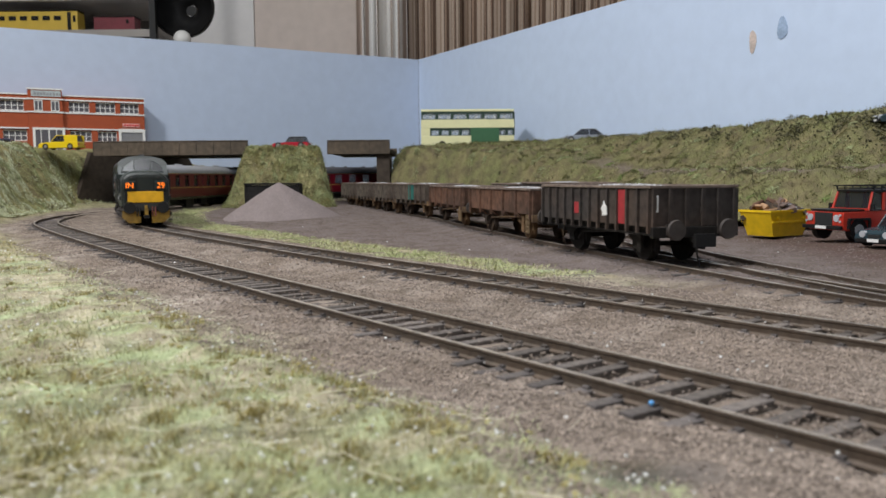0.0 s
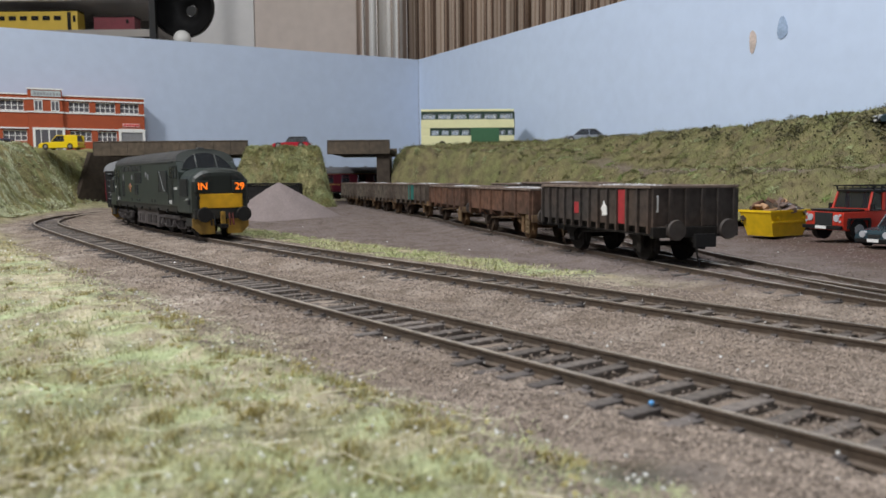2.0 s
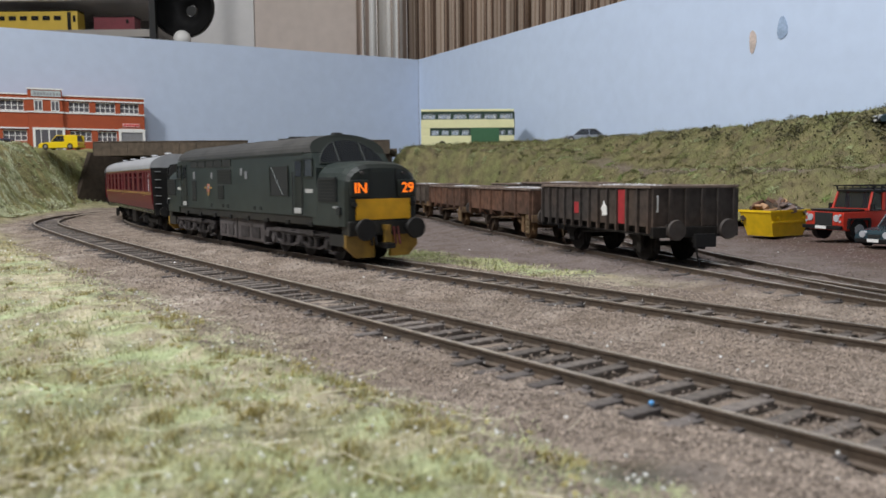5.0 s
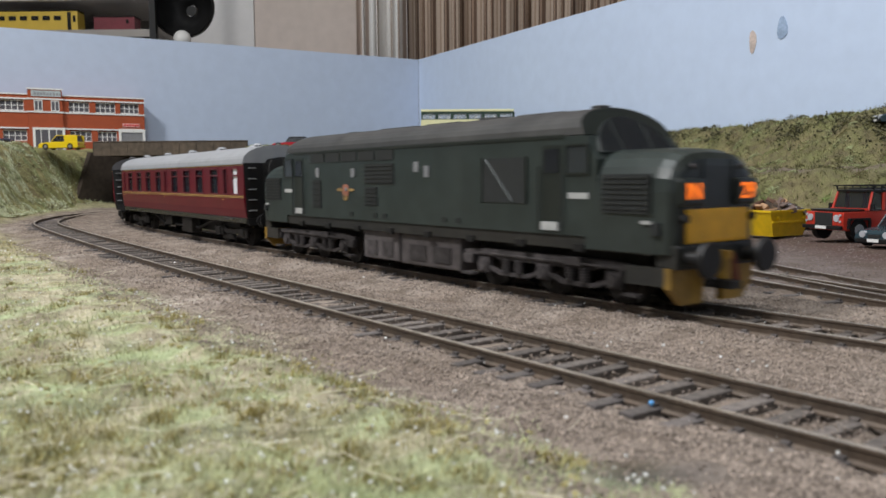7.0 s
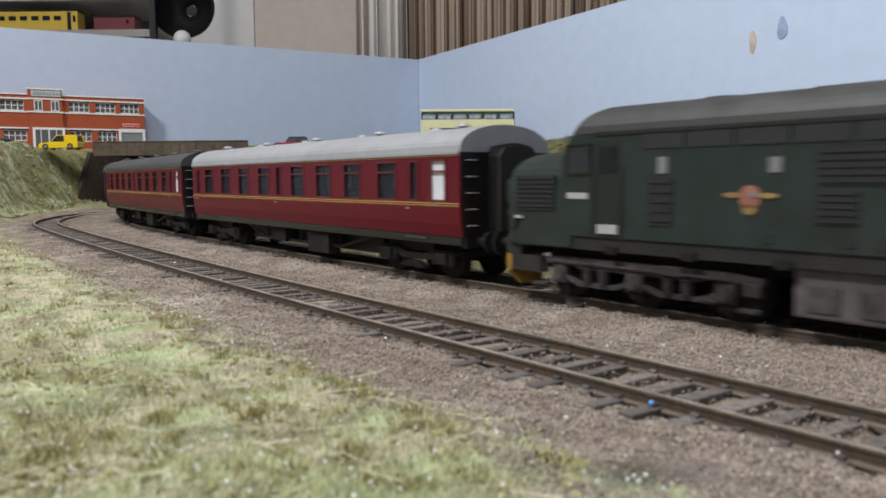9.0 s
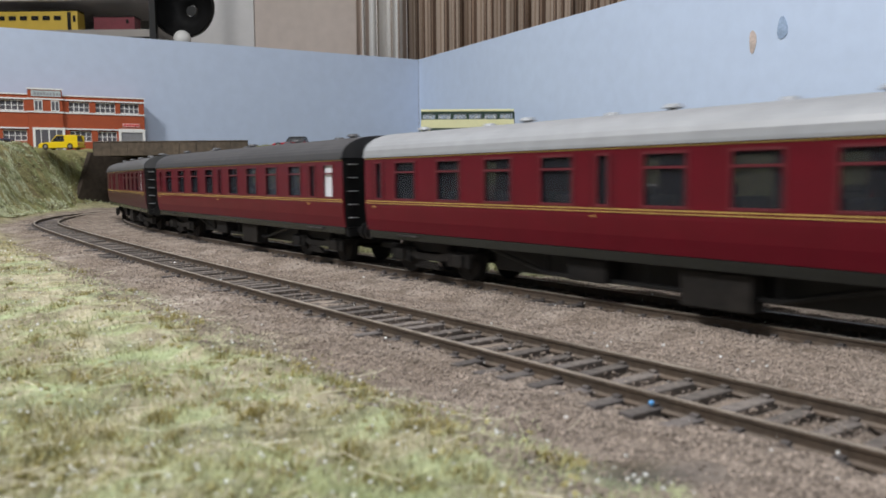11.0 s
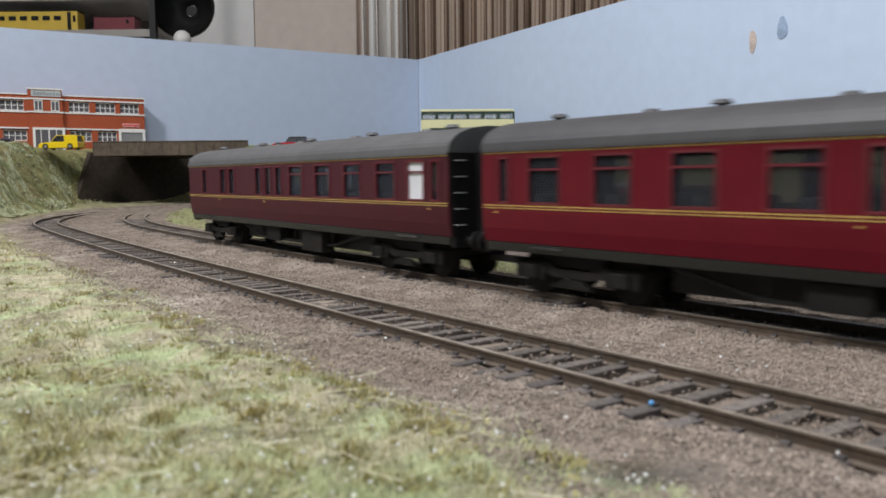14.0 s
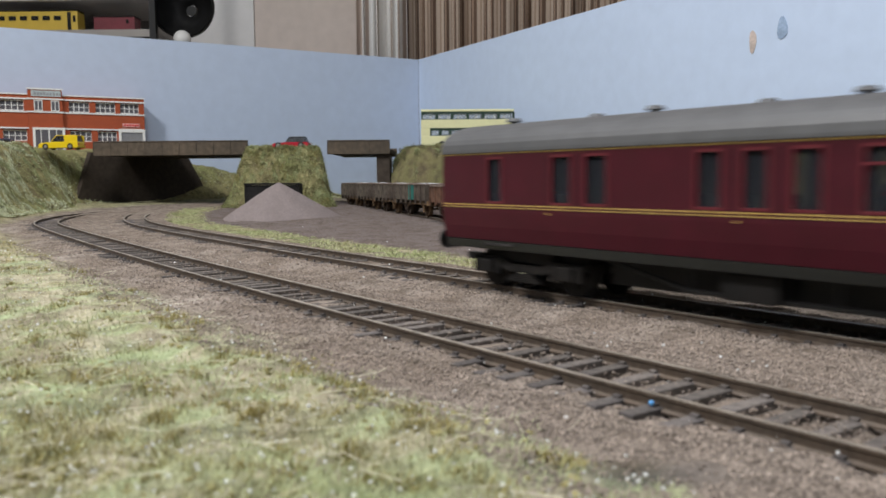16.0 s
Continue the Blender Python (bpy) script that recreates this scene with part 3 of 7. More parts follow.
def scatter_ground():
    rng = np.random.default_rng(5)
    # ballast along both running lines, densest in front
    y = 0.07 * (0.85 / 0.07) ** rng.uniform(0, 1, 240000)
    x = rng.uniform(-0.62, 0.62, 240000) * y
    la, _ = TRACK_A.near(x, y, -0.3, 0.9)
    lb, _ = TRACK_B.near(x, y, -0.3, 0.9)
    lc, _ = TRACK_C.near(x, y)
    d = np.minimum(abs(la), abs(lb))
    keep = (la < 0.046 + 0.008 * fuzz(x, y, 45)) & (lb > -0.045) & ~((d < 0.0092) & (rng.uniform(size=len(x)) < 0.7)) & ~((d < 0.0155) & (fuzz(x, y, 260, 2.0) > 0.45))
    keep &= (abs(abs(la) - GAUGE / 2) > 0.0013) & (abs(abs(lb) - GAUGE / 2) > 0.0013)
    keep &= rng.uniform(size=len(x)) < 0.9 - 0.8 * ((((x - 0.024) / 0.011) ** 2 + ((y - 0.097) / 0.006) ** 2) < 0.9)
    x, y, d = x[keep], y[keep], d[keep]
    z = np.where(d < 0.0092, rng.uniform(-0.0031, -0.0019, len(x)), ground_z(x, y) + 0.0001)
    size = rng.uniform(0.00018, 0.00048, len(x)) * (1 + 0.5 * (rng.uniform(size=len(x)) > 0.97)) * (0.75 + 0.9 * y)
    grains("ballast", np.stack([x, y, z], 1), size, M["ballast"], "fine brown ballast grains along the tracks")
    # near-white grains that stand in for glints on the grass and dirt
    y = 0.07 * (0.6 / 0.07) ** rng.uniform(0, 1, 2600)
    x = rng.uniform(-0.6, 0.5, 2600) * y
    la, _ = TRACK_A.near(x, y, -0.3, 0.9)
    keep = (la > 0.034) | (rng.uniform(size=2600) < 0.13)
    x, y, la = x[keep], y[keep], la[keep]
    z = ground_z(x, y) + 0.0012 + 0.0013 * sstep(0.035, 0.045, la)
    grains("pale_flecks", np.stack([x, y, z], 1), (0.0001 + 0.00046 * rng.uniform(0, 1, len(x)) ** 2.6) * (0.7 + 1.5 * y), M["fleck"], "tiny near-white grains standing in for glints on the scenery")
    # foreground grass fibres
    y = 0.06 * (0.85 / 0.06) ** rng.uniform(0, 1, 320000)
    x = rng.uniform(-0.62, 0.3, 320000) * y
    la, _ = TRACK_A.near(x, y, -0.3, 0.95)
    edge = la - 0.034 - 0.008 * fuzz(x, y, 45) - 0.004 * fuzz(x, y, 150)
    keep = (edge > 0) & (rng.uniform(size=len(x)) < np.clip(0.25 + edge * 30, 0, 1)) & (fuzz(x, y, 120, 8.0) + 0.6 * fuzz(x, y, 60, 12.0) + rng.uniform(-0.9, 0.9, len(x)) > -0.2)
    x, y = x[keep], y[keep]
    far = rng.uniform(size=len(x)) < 0.75 * sstep(0.26, 0.48, y)
    fx, fy = x[far], y[far]
    blades("olive_grass", np.stack([fx, fy, ground_z(fx, fy) - 0.0003], 1), rng.uniform(0.001, 0.003, len(fx)), rng.uniform(0.00012, 0.00026, len(fx)), M["tuft"],
           "olive brown static grass along the far verge", lean=1.3)
    x, y = x[~far], y[~far]
    z = ground_z(x, y) - 0.0003
    blades("static_grass", np.stack([x, y, z], 1), rng.uniform(0.0008, 0.0028, len(x)), rng.uniform(0.00008, 0.00018, len(x)) * (0.8 + y), M["grass"],
           "pale green static grass fibres in the foreground", lean=1.55)
    k = 6000
    y = 0.06 * (0.8 / 0.06) ** rng.uniform(0, 1, k)
    x = rng.uniform(-0.62, 0.3, k) * y
    la, _ = TRACK_A.near(x, y, -0.3, 0.95)
    keep = (la - 0.036 - 0.01 * fuzz(x, y, 45) > 0) & (fuzz(x, y, 75, 4.0) + rng.uniform(-0.6, 0.6, k) > 0.1)
    x, y = x[keep], y[keep]
    grains("turf_foam", np.stack([x, y, ground_z(x, y)], 1), rng.uniform(0.0004, 0.0012, len(x)), M["turf"], "olive foam turf crumbs among the grass", flat=0.6)
    # darker tufts standing in the foreground grass
    cy = 0.09 * (0.5 / 0.09) ** rng.uniform(0, 1, 330)
    cx = rng.uniform(-0.6, 0.25, 330) * cy
    la, _ = TRACK_A.near(cx, cy, -0.3, 0.95)
    ok = la > 0.036
    cx, cy = np.repeat(cx[ok], 55), np.repeat(cy[ok], 55)
    cx, cy = cx + rng.normal(0, 0.0013, len(cx)), cy + rng.normal(0, 0.0013, len(cy))
    blades("grass_tuft", np.stack([cx, cy, ground_z(cx, cy)], 1), rng.uniform(0.0008, 0.0024, len(cx)), rng.uniform(0.00012, 0.00026, len(cx)), M["tuft"],
           "olive brown tufts in the foreground grass", lean=1.2)
    # long pale strands of straw lying on the grass
    y = 0.08 * (0.5 / 0.08) ** rng.uniform(0, 1, 420)
    x = rng.uniform(-0.6, 0.2, 420) * y
    la, _ = TRACK_A.near(x, y, -0.3, 0.95)
    x, y = x[la > 0.03], y[la > 0.03]
    a, l = rng.uniform(0, math.tau, len(x)), rng.uniform(0.002, 0.007, len(x))
    d = np.stack([np.cos(a) * l, np.sin(a) * l, rng.uniform(-0.0002, 0.0006, len(x))], 1)
    s0 = np.stack([-np.sin(a), np.cos(a), 0 * a], 1) * 0.00007
    up = np.stack([0 * a, 0 * a, 0 * a + 0.0001], 1)
    p = np.stack([x, y, ground_z(x, y) + 0.0016], 1)
    v = np.stack([p - s0, p + s0, p + d + s0, p + d - s0, p + up, p + d + up], 1).reshape(-1, 3)
    f = (np.array([(0, 4, 5), (0, 5, 3), (4, 1, 2), (4, 2, 5), (0, 3, 2), (0, 2, 1)])[None] + 6 * np.arange(len(x))[:, None, None]).reshape(-1, 3)
    tagged(fast_mesh("straw_strands", v, f, M["straw"]), "long pale straw strands lying on the grass", "straw", kind="stuff")
    # the strip of grass on the inside of the running line
    k = 46000
    s = rng.uniform(0.12, 0.95, k)
    off = -rng.uniform(0.026, 0.064, k)
    P = [np.interp(s, TRACK_B.s, a) for a in (TRACK_B.x, TRACK_B.y, TRACK_B.th)]
    x, y = P[0] - np.sin(P[2]) * off, P[1] + np.cos(P[2]) * off
    keep = (rng.uniform(size=k) < np.clip(0.85 - abs(off + 0.045) * 42 + 0.8 * fuzz(x, y, 80) + 0.4 * fuzz(x, y, 200), 0, 1)) & (y < 0.93)
    x, y = x[keep], y[keep]
    blades("verge_grass", np.stack([x, y, ground_z(x, y)], 1), rng.uniform(0.0007, 0.0022, len(x)), rng.uniform(0.0002, 0.00045, len(x)), M["grass_verge"],
           "pale green strip of static grass beside the line", lean=1.0)


def scatter_yard():
    """Grit and ash crumbs over the level yard inside the line."""
    rng = np.random.default_rng(21)
    n = 90000
    x, y = rng.uniform(-0.33, 0.34, n), 0.25 * (1.05 / 0.25) ** rng.uniform(0, 1, n)
    lb, _ = TRACK_B.near(x, y, -0.6, 1.2)
    lc, _ = TRACK_C.near(x, y)
    keep = (lb < -0.03) & (rng.uniform(size=n) < 0.5 + 0.5 * fuzz(x, y, 60, 4.0)) & (abs(abs(lc) - GAUGE / 2) > 0.0013)
    x, y = x[keep], y[keep]
    z = ground_z(x, y)
    pick = fuzz(x, y, 40, 6.0) + rng.uniform(-0.5, 0.5, len(x)) > 0.1
    for word, sel, mt in (("grey-mauve ash", ~pick, "ash"), ("brown grit", pick, "grit")):
        grains("yard_grit", np.stack([x, y, z], 1)[sel], rng.uniform(0.00025, 0.0007, sel.sum()) * (0.6 + y[sel]), M[mt], "fine " + word + " strewn over the yard")


def scatter_banks():
    rng = np.random.default_rng(9)
    for fn, x0, x1, y0, y1, n, label in ((right_bank, -0.08, 0.62, 0.45, 1.5, 170000, "olive and straw static grass on the hillside"),
                                         (left_bank, -0.75, -0.1, 0.65, 1.5, 190000, "olive static grass on the curved bank"),
                                         (mound, -0.28, -0.125, 0.95, 1.11, 60000, "straw coloured static grass on the mound")):
        x, y = rng.uniform(x0, x1, n), rng.uniform(y0, y1, n)
        z = fn(x, y)
        keep = z > -0.5
        if fn is left_bank:
            r = np.hypot(x - A_CENTRE[0], y - A_CENTRE[1])
            keep &= r < 0.63
        if fn is right_bank:
            d, _ = FOOT.near(x, y)
            u = np.clip(-d / np.maximum(-d + side_gap(x, y), 1e-4), 0, 1) + 0.03 * fuzz(x, y, 60)
            keep &= ~((u > 0.29) & (u < 0.45) & (y < 0.92) & (rng.uniform(size=n) < 0.85))
        x, y, z = x[keep], y[keep], z[keep]
        mood = 0.8 * fuzz(x, y + 2.2 * z, 34, 17.0) + 0.5 * fuzz(x + z, y, 95, 5.0) + rng.uniform(-0.3, 0.3, len(x)) + {right_bank: 0.0, left_bank: 0.55, mound: 0.5}[fn]
        for lo, hi, mt, word in ((-9, -0.38, "grass_deep", "deep"), (-0.38, 0.33, "grass_dark", "olive"), (0.33, 9, "grass_straw", "pale")) if fn is right_bank else \
                ((-9, -0.25, "grass_deep", "deep"), (-0.25, 0.25, "grass_dark", "olive"), (0.25, 0.6, "grass_straw", "pale"), (0.6, 9, "grass_verge", "yellowish")):
            p = (mood > lo) & (mood <= hi)
            blades("bank_grass", np.stack([x, y, z - 0.0005], 1)[p], rng.uniform(0.0016, 0.0056, p.sum()), rng.uniform(0.00025, 0.0006, p.sum()), M[mt],
                   word + " patches of " + label, lean=1.25)
        # crumbs of foam in drifts: olive everywhere, chunky mint masses on the curved bank
        k = len(x) // 3
        drift = fuzz(x[:k], y[:k] + z[:k], 48, 3.0) + 0.5 * fuzz(x[:k], y[:k], 150, 8.0) + rng.uniform(-0.25, 0.25, k)
        pts = np.stack([x[:k], y[:k], z[:k] + 0.0008], 1)
        grains("bank_foam", pts[drift < -0.3], rng.uniform(0.0004, 0.0012, (drift < -0.3).sum()), M["foam"], "crumbly olive foam foliage drifts on the bank")
        lim = {left_bank: 0.0, mound: 0.15, right_bank: 0.42}[fn]
        grains("pale_foam", pts[drift > lim], rng.uniform(0.0003, 0.0010, (drift > lim).sum()), M["foam_pale"], "pale mint foam foliage drifts on the bank")
        if fn is left_bank:
            lump = drift > 0.16
            grains("mint_foam", (pts + np.array((0, 0, 0.001)))[lump], rng.uniform(0.0005, 0.0016, lump.sum()), M["foam_mint"], "chunky whitish mint foam on the bank")
        # small dark bushes dotted over the slope
        q = {right_bank: 260, left_bank: 60, mound: 22}[fn]
        i = np.repeat(rng.choice(len(x), q, replace=False), 46)
        r = np.repeat(rng.uniform(0.0009, 0.0026, q), 46)
        bp = np.stack([x[i], y[i], z[i] + r * 0.8], 1) + rng.normal(0, 1, (len(i), 3)) * r[:, None] * np.array((0.8, 0.8, 0.75))
        grains("bank_bush", bp, rng.uniform(0.00025, 0.00065, len(bp)), M["scrub"], "small dark green bushes dotted over the bank", flat=1.0)
    # soft lumps of foam: whitish mint and olive on the curved bank, straw on the mound, pale green on the hill
    for fn, n, x0, x1, y0, y1, big, tones in ((left_bank, 2400, -0.66, -0.3, 0.72, 1.14, 0.0075, ("foam_mint", "foam_pale", "foam_mint", "turf")),
                                              (mound, 380, -0.275, -0.135, 0.96, 1.06, 0.005, ("foam_straw", "foam_pale", "turf", "foam_straw")),
                                              (right_bank, 900, -0.07, 0.56, 0.48, 1.16, 0.0085, ("grass_straw", "foam", "foam_pale", "grass_dark", "foam_green"))):
        x, y = rng.uniform(x0, x1, n), rng.uniform(y0, y1, n)
        z = fn(x, y)
        ok = z > -0.5
        if fn is left_bank:
            ok &= np.hypot(x - A_CENTRE[0], y - A_CENTRE[1]) < 0.625
        x, y, z = x[ok], y[ok], z[ok]
        tone = np.clip(((fuzz(x, y + z, 26, 2.0) + rng.uniform(-0.35, 0.35, len(x)) + 0.8) / 1.6 * len(tones)).astype(int), 0, len(tones) - 1)
        for k, mt in enumerate(tones):
            c = np.repeat(np.where(tone == k)[0], 130)
            r = rng.uniform(0.35, 1.0, len(x))[c] * big
            px, py = x[c] + rng.normal(0, 0.45, len(c)) * r, y[c] + rng.normal(0, 0.45, len(c)) * r
            pz = fn(px, py)
            dome = np.maximum(0, 1 - ((px - x[c]) ** 2 + (py - y[c]) ** 2) / r ** 2) * 0.3 * r
            p = np.stack([px, py, pz + dome * rng.uniform(0.2, 1.0, len(c))], 1)[pz > -0.5]
            grains("foam_lump", p, rng.uniform(0.00025, 0.00075, len(p)), M[mt], "soft crumbly foam lumps bedded on the slope", flat=0.9)
    # dark scrub along the crest
    n = 9000
    t = rng.uniform(0.25, 1.1, n)
    g = 0.042 + 0.02 * rng.uniform(0, 1, n) + 0.03 * sstep(0.7, 0.95, t) * rng.uniform(0, 1, n)
    x, y = CORNER.x + 0.48 * t - 0.877 * g, CORNER.y - 0.877 * t - 0.48 * g
    keep = (fuzz(x, y, 110, 11.0) + 0.5 * fuzz(x, y, 50, 3.0) + rng.uniform(-0.35, 0.35, n) > 0.62 - 0.6 * sstep(0.65, 0.95, t))
    x, y, t = x[keep], y[keep], t[keep]
    z = right_bank(x, y)
    ok = z > -0.5
    lift = (0.0035 + 0.006 * sstep(0.6, 0.9, t)) * (0.6 + 0.5 * fuzz(x, y, 150, 7.0))
    pts = np.stack([x, y, z + rng.uniform(0, 1, len(x)) * np.maximum(lift, 0.001)], 1)[ok]
    grains("crest_scrub", pts, rng.uniform(0.0006, 0.0017, len(pts)), M["scrub"], "dark green scrub along the crest of the hill", flat=1.0)


scatter_ground()
scatter_yard()
scatter_banks()


# ================= bridges, wall, ash heap =================
def girder(x0, x1, y0, y1, z0, z1, label):
    t = thing("road_bridge", label, "bridge", "road bridges")
    bm = bmesh.new()
    box(bm, x0, x1, y0, y0 + 0.006, z0, z1, bevel=0.0005)
    part("parapet", bm, M["concrete"], t)
    bm = bmesh.new()
    box(bm, x0, x1, y0 + 0.0065, y1, z0 + 0.001, z0 + 0.007)
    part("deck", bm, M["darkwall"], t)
    n = max(3, int((x1 - x0) / 0.021))
    for i in range(n + 1):
        x = x0 + (x1 - x0) * i / n
        part("rib", boxes((max(x0, x - 0.0006), min(x1, x + 0.0006), y0 - 0.0008, y0 - 0.0001, z0 + 0.0005, z1 - 0.001)), M["concrete"], t)
    part("coping", boxes((x0, x1, y0 - 0.0008, y0 + 0.007, z1 + 0.0001, z1 + 0.0014), bevel=0.0003), M["concrete"], t)
    part("parapet", boxes((x0, x1, y1 + 0.0005, y1 + 0.005, z0, z1 - 0.004), bevel=0.0004), M["concrete"], t)
    return t


# both decks are lengthened backwards, unseen, to shade the coaches behind
b1 = girder(-0.446, -0.249, 1.05, 1.225, 0.0655, 0.0825, "weathered brown card girder bridge over two tracks")
b2 = girder(-0.147, -0.067, 1.05, 1.215, 0.0650, 0.0815, "short weathered brown girder bridge over the siding")
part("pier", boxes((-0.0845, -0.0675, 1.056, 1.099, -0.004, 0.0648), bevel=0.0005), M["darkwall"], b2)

bm = bmesh.new()
wa, wb = Vector((-0.487, 1.08, 0)), Vector((-0.366, 1.30, 0))
along = (wb - wa).normalized()
nrm = Vector((along.y, -along.x, 0)) * -1
rings = []
for k in (0.0, 0.008):
    off = nrm * k
    rings.append([tuple(wa + off + Vector((0, 0, -0.004))), tuple(wb + off + Vector((0, 0, -0.004))), tuple(wb - along * 0.05 + off + Vector((0, 0, 0.072))),
                  tuple(wa + along * 0.03 + off + Vector((0, 0, 0.072)))])
loft(bm, rings)
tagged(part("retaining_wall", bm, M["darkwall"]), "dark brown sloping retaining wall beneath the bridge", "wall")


def heap():
    bm = bmesh.new()
    rings = []
    for i in range(13):
        f = i / 12
        r = 0.060 * (1 - f) ** 0.92 + 0.0012
        z = -0.006 + 0.0365 * f ** 1.05
        ring = []
        for k in range(40):
            a = k / 40 * math.tau
            rr = r * (1 + 0.05 * math.sin(3 * a + 1) + 0.03 * math.sin(7 * a + 4 * f) + 0.02 * noise.noise((math.cos(a) * 3, math.sin(a) * 3, f * 4)))
            ring.append((rr * math.cos(a), rr * 0.85 * math.sin(a), z + 0.0007 * noise.noise((math.cos(a) * 5, f * 9, math.sin(a) * 5))))
        rings.append(ring)
    loft(bm, rings)
    ob = part("ash_heap", bm, M["ash"], smooth=True)
    ob.matrix_basis = pose(-0.155, 0.775, 0)
    return tagged(ob, "conical heap of grey-mauve ash beside the line", "heap")


heap()
bunker = thing("coal_bunker", "dark timber bunker standing behind the ash heap", "bunker", m=pose(-0.174, 0.845, 0.0, 0, 0, 4) @ Matrix.Diagonal((0.86, 1, 0.97, 1)))
part("side_wall", boxes((-0.029, 0.029, -0.016, -0.013, -0.004, 0.0285), bevel=0.0003), M["under"], bunker)
part("side_wall", boxes((-0.029, 0.029, 0.013, 0.016, -0.004, 0.0285), bevel=0.0003), M["under"], bunker)
part("end_wall", boxes((-0.032, -0.0292, -0.016, 0.016, -0.004, 0.03), bevel=0.0003), M["under"], bunker)
part("end_wall", boxes((0.0292, 0.032, -0.016, 0.016, -0.004, 0.03), bevel=0.0003), M["under"], bunker)
part("top_rail", boxes((-0.0325, 0.0325, -0.0172, -0.0125, 0.029, 0.031), bevel=0.0003), M["under"], bunker)


# ================= mineral wagons =================
def wagon(kind, length, width, z0, z1, body_mat, gear_mat, label, ribs, panels=()):
    """An open four-wheeled wagon; x along it, its leading end at +x."""
    t = thing("open_wagon", label, "wagon", "wagons on the siding")
    h, w = length / 2, width / 2
    th = 0.0009
    body = part("body", boxes((-h, h, -w, w, z0, z0 + 0.001), (-h, h, -w, -w + th, z0 + 0.001, z1), (-h, h, w - th, w, z0 + 0.001, z1),
                              (-h, -h + th, -w + th, w - th, z0 + 0.001, z1), (h - th, h, -w + th, w - th, z0 + 0.001, z1)), body_mat, t)
    part("top_rim", boxes((-h - 0.0006, h + 0.0006, -w - 0.0008, -w + 0.0012, z1, z1 + 0.0011), (-h - 0.0006, h + 0.0006, w - 0.0012, w + 0.0008, z1, z1 + 0.0011),
                          (-h - 0.0006, -h + 0.0012, -w + 0.0012, w - 0.0012, z1, z1 + 0.0011), (h - 0.0012, h + 0.0006, -w + 0.0012, w - 0.0012, z1, z1 + 0.0011), bevel=0.0002), M["rim_worn"], t, "worn rusty top rim")
    for sgn in (-1, 1):
        for i in range(ribs + 1):
            x = -h + 0.0006 + (length - 0.0012) * i / ribs
            y = sgn * (w + 0.0006)
            part("rib", boxes((x - 0.0006, x + 0.0006, y - 0.0006, y + 0.0006, z0 - 0.0025, z1 - 0.0003)), body_mat, body)
    for x in (-h - 0.0005, h + 0.0005):
        for i in range(6):
            y = -w + 0.001 + (width - 0.002) * i / 5
            part("rib", boxes((x - 0.0006, x + 0.0006, y - 0.0007, y + 0.0007, z0, z1 - 0.0003)), body_mat, body)
    for a, b, zz0, zz1, mt, lab in panels:
        for sgn in (-1, 1):
            y = sgn * (w + (0.0013 if mt is M["white"] else 0.0002))
            if mt is M["white"]:
                xm, zm, ra, rb = h - (a + b) / 2, (zz0 + zz1) / 2, (b - a) * 0.62, (zz1 - zz0) * 0.58
                ring = [(xm + ra * math.cos(k / 11 * math.tau) * (0.8 + 0.3 * math.sin(k * 2.7)), zm + rb * math.sin(k / 11 * math.tau) * (0.82 + 0.25 * math.cos(k * 1.9))) for k in range(11)]
                part("marking", loft(bmesh.new(), [[(x, y + d, z) for x, z in ring] for d in (-0.0002, 0.0002)]), mt, body, lab)
                continue
            part("marking", boxes((h - b, h - a, y - 0.0002, y + 0.0002, zz0, zz1)), mt, body, lab)
    # heaped stone load
    rng = np.random.default_rng(int(length * 10000))
    n = 900
    x, y = rng.uniform(-h + 0.002, h - 0.002, n), rng.uniform(-w + 0.002, w - 0.002, n)
    bmx = bmesh.new()
    nx, ny = 20, 7
    vs = [[bmx.verts.new(((-h + th) + (length - 2 * th) * i / nx, (-w + th) + (width - 2 * th) * j / ny,
                          z1 - 0.0032 + 0.0042 * math.sin(math.pi * i / nx) ** 0.6 * math.sin(math.pi * j / ny) ** 0.7 * (0.75 + 0.35 * math.sin(i * 1.3 + length * 90))))
           for j in range(ny + 1)] for i in range(nx + 1)]
    for i in range(nx):
        for j in range(ny):
            bmx.faces.new((vs[i][j], vs[i + 1][j], vs[i + 1][j + 1], vs[i][j + 1]))
    load = part("stone_load", bmx, M["load"], t, "pale grey crushed stone load")
    hz = z1 - 0.0030 + 0.0042 * np.sin(np.pi * (x + h) / length) ** 0.6 * np.sin(np.pi * (y + w) / width) ** 0.7
    pebbles("loose_stone", np.stack([x, y, hz], 1), rng.uniform(0.0004, 0.0010, n), M["stone_white"], load)
